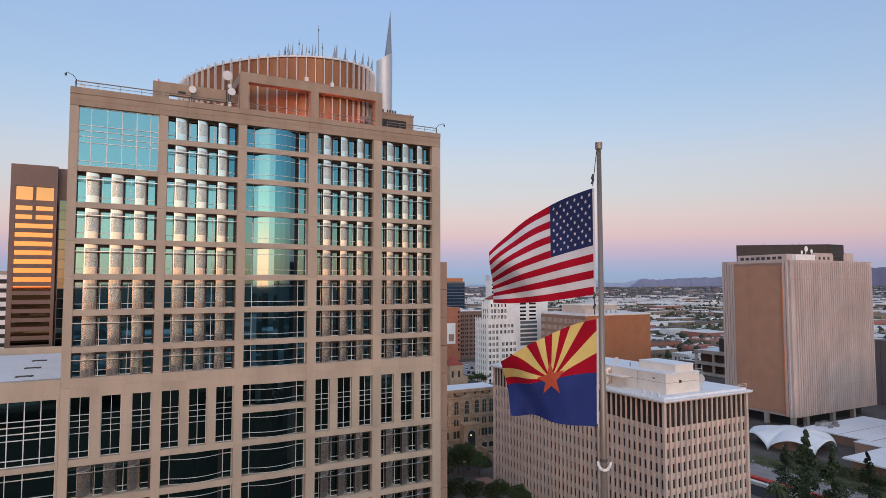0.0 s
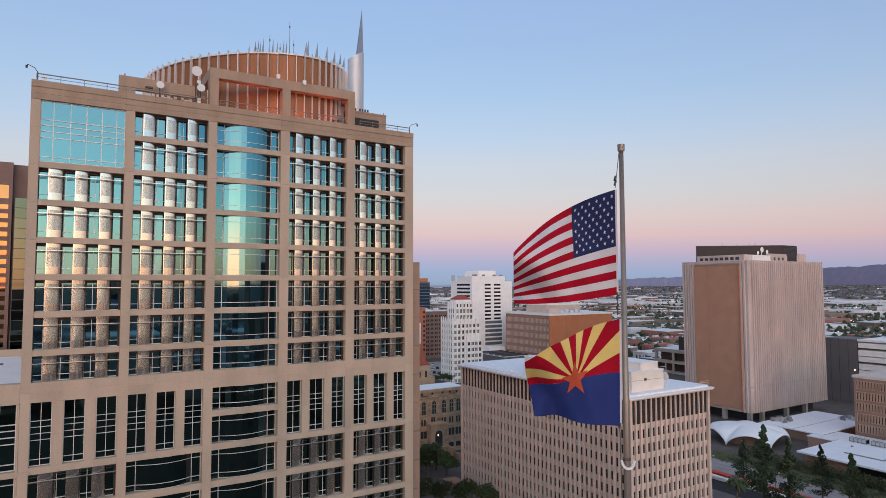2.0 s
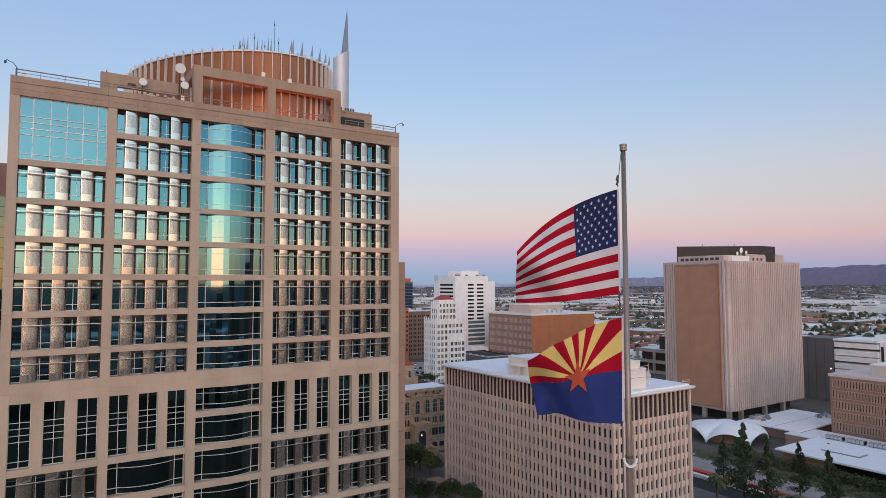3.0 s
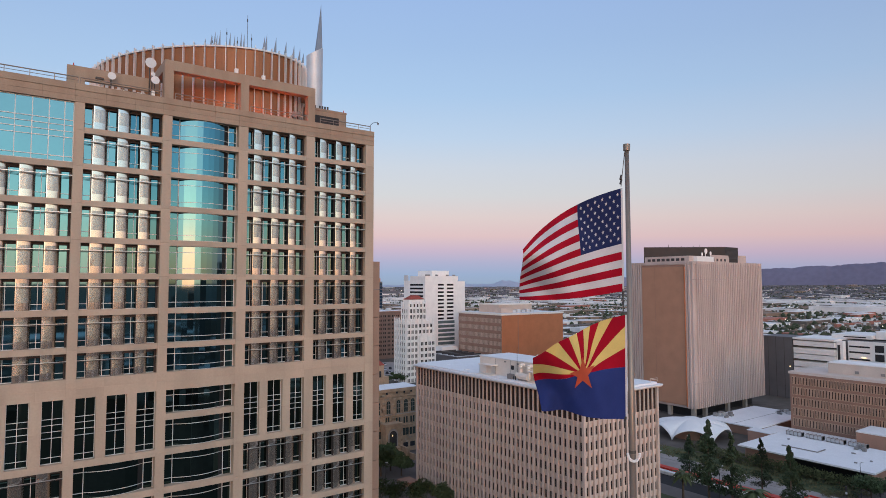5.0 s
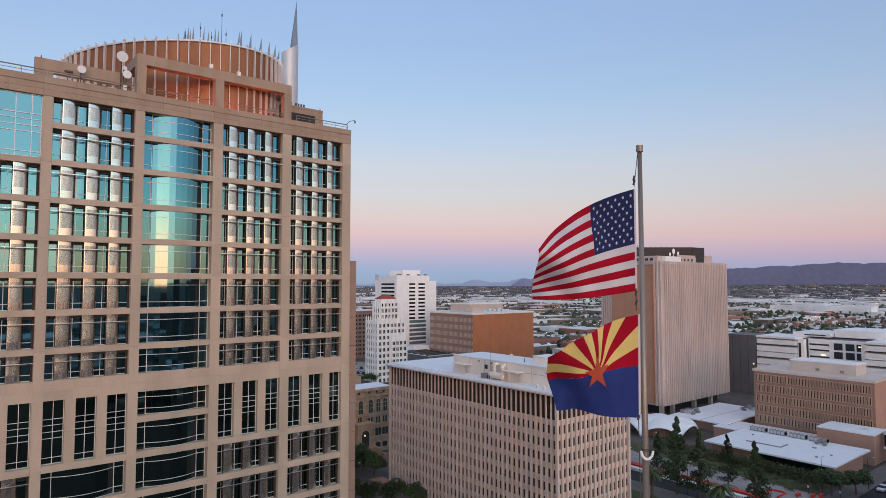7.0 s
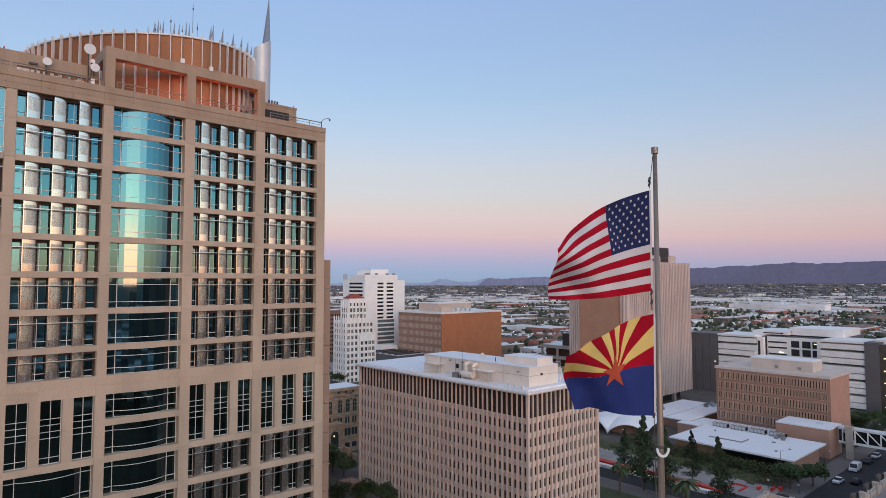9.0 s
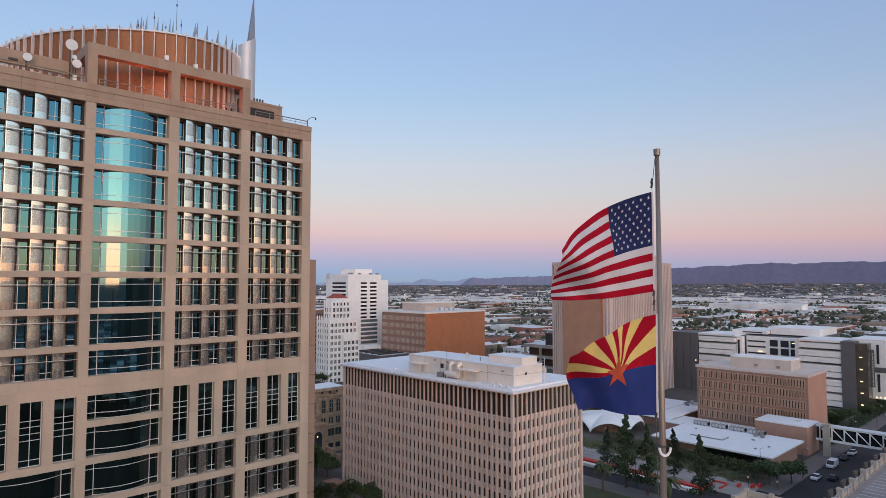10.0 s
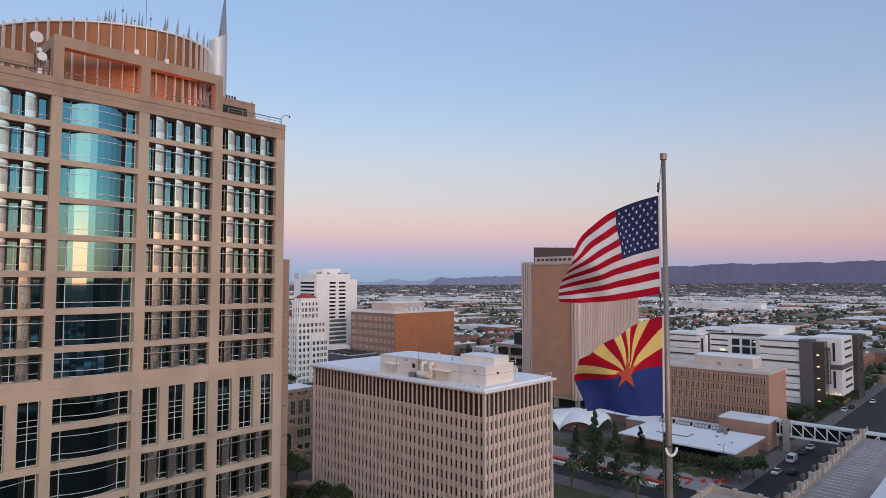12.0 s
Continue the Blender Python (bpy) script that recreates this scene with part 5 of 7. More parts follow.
pieces("sign_letter_bar", me, deck, [(0, 52.4, 10.2 + 1.05 * i) for i in range(13)])

# ---- street, footbridge, garage ----
def flat(name, x0, y0, x1, y1, z, mat, label, cat):
    return whole(name, Geo().box(x0, y0, z - 0.15, x1, y1, z), mat, label, cat, ((x0 + x1) / 2, (y0 + y1) / 2, 0), "structure")


flat("road", 131.5, 46.3, 154.0, 700, 0.06, ASPHALT, "dark asphalt street with tram tracks", "road")
flat("road", 122, 28.3, 900, 46.3, 0.06, ASPHALT, "dark asphalt cross street", "road")
flat("pavement", 103, 46.4, 131.4, 260, 0.18, PAVING, "pale paved footway beside the street", "pavement")
flat("pavement", 154.1, 52.2, 158.2, 300, 0.18, PAVE_LIGHT, "pale paved footway beside the street", "pavement")
flat("pavement", 154.2, 46.4, 900, 52.0, 0.17, PAVING, "pale footway with a kerb", "pavement")
flat("tram_platform", 145.2, 52, 153.8, 300, 0.2, PAVE_LIGHT, "pale paved platform along the street", "pavement")
flat("lawn", 106.4, 62, 124.2, 120, 0.22, GRASS, "dark mown lawn", "lawn")
flat("lawn", 158.3, 60, 168.0, 115, 0.22, GRASS, "dark planted strip", "lawn")
flat("car_park", 158, 298, 212, 372, 0.09, PAVE_LIGHT, "pale open car park between old buildings", "car park")
flat("plaza", 40, 135.5, 101.2, 160.5, 0.05, PAVING, "grey paved plaza", "plaza")
bridge = thing("footbridge", (200, 36, 0), "white steel truss footbridge over the street", "bridge")
bx0, bx1 = 197.6, 201.0
part("deck", Geo().box(bx0, 8, 4.6, bx1, 49.7, 4.95), CONCRETE, bridge)
part("roof", Geo().box(bx0 - 0.15, 8, 8.6, bx1 + 0.15, 49.7, 9.1), PALE_METAL, bridge)
part("chord", Geo().box(bx0 - 0.25, 8, 4.4, bx0 - 0.01, 49.7, 5.1), WHITE, bridge)
part("glazing", Geo().box(bx0 + 0.5, 8, 4.96, bx0 + 0.55, 49.7, 8.6), SLOT, bridge)
ys = [48.6 - 3.3 * i for i in range(13)]
for i, y in enumerate(ys):
    part("post", Geo().box(bx0 - 0.22, y - 0.16, 5.11, bx0 + 0.1, y + 0.16, 8.59), WHITE, bridge)
    if i < len(ys) - 1:
        ya, yb = (y, ys[i + 1]) if i < 7 else (ys[i + 1], y)
        part("brace", Geo().rod((bx0 - 0.05, ya, 8.5), (bx0 - 0.05, yb, 5.1), 0.16, n=6), WHITE, bridge)
for y in (46.6, 14):
    part("pier", Geo().box(bx0 - 1.5, y - 0.9, 0, bx0 - 0.3, y + 0.9, 9.4), CONCRETE, bridge)
    part("pier_cap", Geo().box(bx0 - 1.7, y - 1.1, 9.41, bx0 + 0.2, y + 1.1, 9.9), CONCRETE, bridge)
garage = thing("parking_garage", (160, 10, 0), "beige concrete parking garage with striped roof deck and posts", "building")
part("deck", Geo().box(118, -30, 0, 196, 26.5, 8.2), CONCRETE, garage)
part("deck_surface", Geo().box(118.5, -30, 8.205, 195.5, 25.4, 8.26), DECK, garage)
part("end_block", Geo().box(104, -10, 0, 117.6, 41.0, 8.2), CONCRETE, garage)
part("end_parapet", Geo().box(117.0, 26.5, 8.21, 117.6, 41.0, 9.4), CONCRETE, garage)
part("end_parapet", Geo().box(104, 40.4, 8.21, 116.99, 41.0, 9.4), CONCRETE, garage)
for x, y in ((116.6, 40.2), (116.6, 35.2), (116.6, 30.2), (110.0, 40.2)):
    part("corner_post", Geo().box(x, y, 8.21, x + 1.0, y + 0.9, 9.8), CONCRETE, garage)
FIN_DARK = material("dark_stained_concrete", (0.085, 0.075, 0.07), 0.9, 0, 0.15, 2.0)
for i in range(9):
    x = 119.0 + 9.6 * i
    part("parapet_post", Geo().box(x - 0.5, 25.5, 8.27, x + 0.5, 26.6, 10.7), CONCRETE, garage)
    part("parapet_post", Geo().box(x + 4.4, 25.7, 8.27, x + 5.1, 26.4, 9.9), CONCRETE, garage)
    for xa, xb in ((x + 0.51, x + 4.39), (x + 5.11, x + 9.09)):
        part("parapet_panel", Geo().box(xa, 25.9, 8.27, xb, 26.2, 9.25), CONCRETE, garage)
    part("wall_fin", Geo().box(x - 3.6, 27.0, 5.0, x - 1.0, 27.5, 10.5), FIN_DARK, garage, "dark stained wall panel")
    part("wall_fin", Geo().box(x + 1.4, 27.0, 5.0, x + 3.8, 27.5, 9.9), FIN_DARK, garage, "dark stained wall panel")
    for k in range(5):
        part("rail_post", Geo().box(x + 0.9 + 0.8 * k, 26.0, 9.26, x + 1.0 + 0.8 * k, 26.1, 10.0), PALE_METAL, garage)
        part("rail_post", Geo().box(x + 5.5 + 0.8 * k, 26.0, 9.26, x + 5.6 + 0.8 * k, 26.1, 10.0), PALE_METAL, garage)
for i in range(26):
    part("bay_line", Geo().box(122 + 2.7 * i, 17.8, 8.265, 122.26 + 2.7 * i, 24.2, 8.272), STREET_MARK, garage)
part("sun_canopy", Geo().box(122, 2.0, 11.0, 147, 12.9, 11.2), PALE_METAL, garage, "pale flat canopy over parked cars")
for x in (124, 134, 144):
    part("canopy_post", Geo().rod((x, 7.0, 8.2), (x, 7.0, 11.0), 0.15, n=8), DARK_METAL, garage)

# ---- stone courthouse ----
court = thing("stone_courthouse", (95, 172, 0), "weathered sandstone courthouse with arched windows and a flat white roof", "building")
part("wall", Geo().box(60, 160.6, 0, 95.4, 169.6, 20.0), SANDSTONE, court)
part("cornice", Geo().box(59.6, 160.2, 20.01, 95.7, 169.9, 20.9), SANDSTONE, court)
part("roof", Geo().box(59.9, 160.5, 20.91, 95.4, 169.6, 21.05), ROOF_WHITE, court)
part("end_wing", Geo().box(95.41, 161.6, 0, 122, 169.0, 18.6), SANDSTONE, court)
part("end_cornice", Geo().box(95.71, 161.3, 18.61, 122.3, 169.3, 19.3), CONCRETE, court)


def arch(w, h, depth=0.12):
    o = [(-w / 2, 0), (w / 2, 0)] + [(w / 2 * math.cos(math.pi * i / 8), h - w / 2 + w / 2 * math.sin(math.pi * i / 8)) for i in range(9)]
    m = Geo()
    k = len(o)
    m.v += [(x, -depth, z) for x, z in o] + [(x, 0, z) for x, z in o]
    m.f.append(tuple(range(k)))
    for i in range(k):
        j = (i + 1) % k
        m.f.append((i, j, k + j, k + i))
    return m


COURT_GLASS = glass("old_green_window_glass", (0.05, 0.062, 0.055), 0.0, 0.12)
me_a, me_f = mesh_of("arched_window", arch(1.45, 4.1, 0.04), COURT_GLASS), mesh_of("arch_surround", arch(2.2, 4.75, 0.10), SANDSTONE)
xs = [67.8, 71.8, 75.8, 79.8, 83.7, 87.5, 90.4, 93.1]
pieces("arch_surround", me_f, court, [(x, 160.59, 12.8) for x in xs])
pieces("arched_window", me_a, court, [(x, 160.46, 13.0) for x in xs])
me = mesh_of("glazing_bar", Geo().box(-0.05, -0.04, 0, 0.05, 0, 3.9).box(-0.7, -0.04, 1.5, 0.7, 0, 1.62).box(-0.7, -0.04, 2.9, 0.7, 0, 3.02), CONCRETE)
pieces("glazing_bar", me, court, [(x, 160.40, 13.0) for x in xs])
me = mesh_of("window_sill", Geo().box(-1.25, -0.3, 0, 1.25, 0, 0.25), CONCRETE)
pieces("window_sill", me, court, [(x, 160.58, 12.52) for x in xs])
me = mesh_of("window", Geo().box(-0.30, -0.05, 0, 0.30, 0, 2.0), COURT_GLASS)
pieces("window", me, court, [(x + d, 160.58, 9.4) for x in xs if not 80.5 < x < 87.2 for d in (-0.55, 0.45)])
pieces("window", me, court, [(x + d, 160.58, 9.9) for x in xs if 80.5 < x < 87.2 for d in (-0.75, 0.1)])
me = mesh_of("window", Geo().box(-0.5, -0.05, 0, 0.5, 0, 2.3), COURT_GLASS)
pieces("window", me, court, [(x + d, 160.58, 5.4) for x in xs if not 80.5 < x < 86.9 for d in (-0.55, 0.65)])
me = mesh_of("basement_window", Geo().box(-0.9, -0.05, 0, 0.9, 0, 1.5), DARK_OPEN)
pieces("basement_window", me, court, [(x, 160.58, 1.5) for x in xs if not 80.5 < x < 86.9])
me = mesh_of("attic_opening", Geo().box(-0.35, -0.01, 0, 0.35, 0, 0.65), DARK_OPEN)
pieces("attic_opening", me, court, [(x - 0.8, 160.19, 19.3) for x in xs])
part("portico", Geo().box(81.0, 157.6, 0, 86.7, 160.58, 9.8), SANDSTONE, court)
part("portico_coping", Geo().box(80.7, 157.3, 9.81, 87.0, 160.58, 10.4), SANDSTONE, court)
part("door_surround", arch(3.6, 5.6, 0.12), CONCRETE, court).location += Vector((83.7, 157.58, 3.2))
part("doorway", arch(2.7, 5.0, 0.16), DARK_OPEN, court, "deep arched doorway").location += Vector((83.7, 157.57, 3.2))
part("door_lamp", Geo().rod((83.3, 157.2, 6.6), (83.3, 157.2, 7.0), 0.16, n=8), LAMP_WARM, court, "small lit lantern")
for z in (18.2, 12.1, 8.6):
    part("string_course", Geo().box(60.2, 160.3, z, 95.3, 160.58, z + 0.3), SANDSTONE, court)
rq = random.Random(11)
STONE_MIX = [material("sandstone_block_" + w, c, 0.9, 0, 0.2, 0.8, 0.15, 0.3) for w, c in (("pale", (0.54, 0.41, 0.29)), ("brown", (0.36, 0.235, 0.15)), ("grey", (0.40, 0.315, 0.235)))]
for k in range(260):
    x, z = 66.2 + 27.5 * rq.random(), 0.6 * int(rq.uniform(1, 32))
    part("stone_block", Geo().box(x, 160.545, z + 0.02, x + rq.uniform(0.7, 1.5), 160.597, z + 0.58), STONE_MIX[k % 3], court)
part("steps", Geo().box(81.6, 155.9, 0, 85.8, 157.5, 3.1).box(81.6, 154.3, 0, 85.8, 155.89, 2.1).box(81.6, 152.6, 0, 85.8, 154.29, 1.0), SANDSTONE, court)
for x in (80.7, 85.9):
    part("stair_cheek", Geo().box(x, 152.4, 0, x + 0.8, 157.5, 3.4), SANDSTONE, court)
part("low_wall", Geo().box(86.8, 150.0, 0, 87.4, 157.2, 1.9), SANDSTONE, court)
part("stair_tower", Geo().box(86.0, 176.0, 0, 91.2, 181.5, 26.6), SANDSTONE, court)
part("low_tower", Geo().box(91.21, 176.4, 0, 93.4, 180.0, 22.4), SANDSTONE, court)
cap = Geo()
eave = [(85.7, 175.7, 26.61), (91.5, 175.7, 26.61), (91.5, 181.8, 26.61), (85.7, 181.8, 26.61)]
for p, q in zip(eave, eave[1:] + eave[:1]):
    cap.poly([p, q, (88.6, 178.75, 29.6)])
part("tiled_cap", cap.poly(eave[::-1]), TILE_RED, court, "red tiled cap")
for x in (87.0, 89.6):
    part("tower_window", Geo().box(x - 0.4, 175.93, 22.4, x + 0.4, 175.99, 24.6), DARK_OPEN, court)


# ---- downtown buildings beyond ----
def windows(parent, spots, w, h, axis="y", mat=SLOT, name="window"):
    b = Geo().box(-w / 2, -0.08, 0, w / 2, 0, h) if axis == "y" else Geo().box(-0.08, -w / 2, 0, 0, w / 2, h)
    pieces(name, mesh_of(name, b, mat), parent, spots)


STRIP_GLASS = material("grey_green_strip_glass", (0.13, 0.165, 0.17), 0.25, 0, 0.2, 2.0)
slab = thing("white_slab_tower", (250, 365, 0), "white slab tower with dark strip windows", "building")
part("body", Geo().box(227.5, 350, 0, 256.6, 378, 57.4), WHITE, slab)
part("wing", Geo().box(256.61, 352, 0, 265.1, 376, 56.8), WHITE, slab)
part("plant", Geo().box(236.0, 354, 60.61, 251.5, 372, 64.6), WHITE, slab)
part("plant", Geo().box(227.7, 350.2, 57.41, 257.2, 370, 60.6), WHITE, slab)
part("screen", Geo().box(227.4, 372.2, 57.41, 227.6, 377.9, 61.4), PALE_METAL, slab)
for x in (229.5, 231.4, 238.5, 248.0, 254.0):
    part("roof_unit", Geo().box(x, 351.0, 57.41 if x > 256 else 60.61, x + 1.3, 351.9 + 1.0, 61.7), MID_GREY, slab)
for k in range(10):
    z = 53.6 - 2.72 * k
    windows(slab, [(241.3, 350, z)], 5.3, 1.35)
    windows(slab, [(249.8, 350, z)], 5.9, 1.35)
    windows(slab, [(227.5, 361, z)], 17, 1.35, "x")
for k in range(6):
    windows(slab, [(246.3, 350, 26.2 - 3.05 * k)], 14.8, 2.0, "y", STRIP_GLASS)
deco = thing("art_deco_tower", (206, 333, 0), "white art deco tower with upright piers and a red tiled cap", "building", near=0.86)
part("body", Geo().box(196, 325, 0, 217.0, 339, 34.0), WHITE, deco)
part("front_bay", Geo().box(205.6, 323.6, 0, 218.0, 324.99, 25.6), WHITE, deco)
part("shaft", Geo().box(198.4, 326.0, 34.01, 212.4, 335, 44.6), WHITE, deco)
part("cap", Geo().box(199.4, 327.0, 44.61, 211.4, 334.2, 46.2), WHITE, deco)
m = Geo()
a = [(199.0, 326.6, 46.21), (211.8, 326.6, 46.21), (211.8, 334.6, 46.21), (199.0, 334.6, 46.21)]
t = [(203.2, 329.6, 48.5), (208.0, 329.6, 48.5), (208.0, 331.6, 48.5), (203.2, 331.6, 48.5)]
for i in range(4):
    m.poly([a[i], a[(i + 1) % 4], t[(i + 1) % 4], t[i]])
m.poly(t)
part("tiled_cap", m, TILE_RED, deco, "red tiled roof")
for i in range(6):
    y = 325.3 + 2.7 * i
    part("pier", Geo().box(195.3, y - 0.35, 0, 195.99, y + 0.35, 35.2 + 0.5 * (i % 2)), WHITE, deco)
    part("finial", Geo().rod((195.65, y, 35.2), (195.65, y, 36.6), 0.35, 0.1, 6), WHITE, deco)
for i in range(8):
    x = 196.2 + 2.95 * i
    part("pier", Geo().box(x - 0.4, 324.3, 0, x + 0.4, 324.99, 35.0 + 0.5 * (i % 2)), WHITE, deco)
    part("finial", Geo().rod((x, 324.7, 35.0), (x, 324.7, 36.4), 0.35, 0.1, 6), WHITE, deco)
for i in range(5):
    x = 205.9 + 2.95 * i
    part("bay_pier", Geo().box(x - 0.35, 323.1, 0, x + 0.35, 323.59, 26.4), WHITE, deco)
for i in range(6):
    x = 198.7 + 2.68 * i
    part("pier", Geo().box(x - 0.33, 325.4, 34.1, x + 0.33, 325.99, 45.2), WHITE, deco)
for i in range(4):
    part("pier", Geo().box(197.8, 326.6 + 2.6 * i - 0.3, 34.1, 198.39, 326.6 + 2.6 * i + 0.3, 45.2), WHITE, deco)
for k in range(10):
    z = 30.4 - 3.35 * k
    low = z < 23.0
    windows(deco, [(197.68 + 2.95 * i + d, 325, z) for i in range(3 if low else 7) for d in (-0.5, 0.5)], 0.72, 1.9)
    if low:
        windows(deco, [(207.4 + 2.95 * i + d, 323.6, z) for i in range(4) for d in (-0.5, 0.5)], 0.72, 1.9)
    windows(deco, [(196, 326.65 + 2.7 * i, z) for i in range(5)], 1.2, 1.9, "x")
for z in (35.2, 38.6):
    windows(deco, [(200.04 + 2.68 * i + d, 326.0, z) for i in range(5) for d in (-0.45, 0.45)], 0.62, 2.2)
    windows(deco, [(198.4, 327.9 + 2.6 * i, z) for i in range(3)], 1.1, 2.2, "x")
windows(deco, [(200.04 + 2.68 * i, 326.0, 42.0) for i in range(5)], 0.9, 1.7)
hotel = thing("brick_hotel", (187, 340, 0), "dark brown brick hotel with rows of small windows", "building", near=1.14)
part("body", Geo().box(180, 335, 0, 198.9, 370, 34.4), BRICK_DARK, hotel)
part("coping", Geo().box(179.7, 334.7, 34.41, 199.2, 370.3, 35.0), BRICK_BROWN, hotel)
part("roof", Geo().box(180.2, 335.2, 35.01, 198.7, 369.8, 35.05), ROOF_WHITE, hotel)
for i in range(5):
    part("roof_unit", Geo().box(182 + 3.1 * i, 341 + 4 * (i % 3), 35.06, 184 + 3.1 * i, 344 + 4 * (i % 3), 36.6 + 0.5 * (i % 2)), PALE_METAL, hotel)
for k in range(10):
    windows(hotel, [(181.3 + 3.3 * i + d, 335, 30.6 - 3.1 * k) for i in range(6) for d in (0, 1.25)], 0.8, 1.5)
redb = thing("red_brick_building", (174, 332, 0), "red brick building with a painted wall panel", "building", near=1.14)
part("body", Geo().box(160, 331, 0, 178.2, 360, 38.2), BRICK_RED, redb)
part("painted_panel", Geo().box(168.5, 330.9, 12, 174.5, 330.99, 27), WHITE, redb)
part("painted_shape", Geo().prism([(169.6, 330.8), (173.4, 330.8), (173.4, 330.89), (169.6, 330.89)], 14, 19), ORANGE_PANEL, redb)
for k in range(9):
    windows(redb, [(177.0, 331, 34 - 3.4 * k)], 1.1, 1.7)
bluet = thing("blue_glass_tower", (258, 490, 0), "unfinished tower clad in blue glass with an orange top deck", "building")
part("body", Geo().box(240, 480, 0, 268.5, 510, 57.5), glass("blue_glass", (0.05, 0.10, 0.17), 0.6), bluet)
part("top_deck", Geo().box(241, 481, 57.51, 267, 509, 60.8), BRICK_ORANGE, bluet)
for k in range(14):
    part("slab", Geo().box(239.8, 479.8, 18 + 2.95 * k, 268.7, 479.99, 18.4 + 2.95 * k), MID_GREY, bluet)
lowdeck = thing("low_parking_deck", (226, 306, 0), "low dark parking deck with a striped pale roof", "building")
part("body", Geo().box(212, 292, 0, 235.4, 330, 9), GREY_WALL, lowdeck)
part("parapet", Geo().box(211.8, 291.8, 9.01, 235.6, 330.2, 9.5), GREY_WALL, lowdeck)
part("roof", Geo().box(212.2, 292.2, 9.51, 235.2, 329.8, 9.6), PALE_METAL, lowdeck)
for k in range(5):
    part("shade_panel", Geo().box(213.5, 295.0 + 6.6 * k, 9.61, 233.5, 297.2 + 6.6 * k, 10.3), DARK_METAL, lowdeck)
part("upper_deck", Geo().box(222.0, 322.0, 9.61, 235.0, 329.5, 12.6), WHITE, lowdeck)
for k in range(3):
    part("slot", Geo().box(212.3, 291.7, 1.2 + 2.8 * k, 235, 291.99, 2.6 + 2.8 * k), DARK_OPEN, lowdeck)
beige = thing("beige_parking_deck", (305, 222, 0), "open beige concrete parking deck with a dark stair head", "building")
# Core colour holds the open storeys' shade and orange glow.
part("core", Geo().box(292.5, 206, 0, 331, 240, 12.6), material("dim_orange_glow_interior", (0.085, 0.042, 0.026), 0.85, 0, 0.25, 4.0), beige, "interior with dimness and orange glow in its colour")
for z, h in ((12.65, 1.9), (6.2, 1.6), (0.2, 1.4)):
    part("spandrel", Geo().box(289.0, 203.5, z, 333, 242.0, z + h), CONCRETE, beige)
for i in range(4):
    part("column", Geo().box(289.2, 204 + 12.2 * i, 0, 290.4, 205.2 + 12.2 * i, 12.64), CONCRETE, beige)
part("roof", Geo().box(290, 204.2, 14.56, 332, 241, 14.62), PALE_METAL, beige)
part("stair_head", Geo().box(291.0, 214, 14.63, 300, 226, 22.0), PLANT_DARK, beige, "dark stair head")
glow = thing("brown_office_tower", (-31, 125, 0), "brown office tower whose ribbon windows mirror the sunset", "building", planned=False)
OY = 110.0
part("body", Geo().box(-34.95, OY + 0.5, 0, -28.2, 140, 76.45), BRICK_DARK, glow)
# Part of the reflected sunset's orange sits in the tint itself.
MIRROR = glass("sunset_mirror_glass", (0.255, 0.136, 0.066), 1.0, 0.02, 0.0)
part("pier", Geo().box(-34.97, OY, 0, -34.2, OY + 0.49, 72.7), BRICK_DARK, glow)
part("pier", Geo().box(-28.7, OY, 0, -28.18, OY + 0.49, 72.7), BRICK_DARK, glow)
part("head", Geo().box(-34.97, OY, 72.7, -28.18, OY + 0.49, 76.45), BRICK_DARK, glow)
zz = 72.68
for k in range(22):
    h = 2.33 if k == 0 else 0.82
    gap = 0.95 if k == 0 else 0.71
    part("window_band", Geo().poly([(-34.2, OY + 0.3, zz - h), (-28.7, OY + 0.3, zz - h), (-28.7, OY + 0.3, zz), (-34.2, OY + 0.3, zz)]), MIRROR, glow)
    part("spandrel", Geo().box(-34.19, OY + 0.02, zz - h - gap, -28.71, OY + 0.49, zz - h), BRICK_DARK, glow)
    zz -= h + gap
for zc, hc in ((71.515, 2.33), (68.99, 0.82), (67.46, 0.82)):
    part("divider", Geo().box(-31.75, OY + 0.02, zc - hc / 2, -31.31, OY + 0.29, zc + hc / 2), BRICK_DARK, glow)
part("side_tower", Geo().box(-28.17, OY + 1.5, 0, -24.0, 135, 76.35), BRICK_DARK, glow)
striped = thing("striped_parking_deck", (-60, 185, 0), "pale parking deck with dark open storeys", "building", planned=False)
part("core", Geo().box(-84, 171, 0, -40.5, 200, 58.6), DARK_OPEN, striped)
for k in range(26):
    part("spandrel", Geo().box(-84.2, 170.4, 1.0 + 2.25 * k, -40.3, 170.98, 2.2 + 2.25 * k), WHITE, striped)
part("roof", Geo().box(-84.2, 170.4, 58.61, -40.3, 200.2, 59.3), CONCRETE, striped)
OLIVE_GLASS = glass("olive_glass", (0.06, 0.075, 0.065), 1.0)
side = thing("glass_office_tower", (-26, 108, 0), "slim glass tower beside the brown one", "building", planned=False)
part("body", Geo().box(-27.8, OY - 1.0, 0, -23, OY + 1.4, 70.5), GREY_WALL, side)
for k in range(30):
    part("pane", Geo().poly([(-27.7, OY - 1.03, 70.4 - 1.7 * k - 1.6), (-23.1, OY - 1.03, 70.4 - 1.7 * k - 1.6), (-23.1, OY - 1.03, 70.4 - 1.7 * k), (-27.7, OY - 1.03, 70.4 - 1.7 * k)]), OLIVE_GLASS, side)


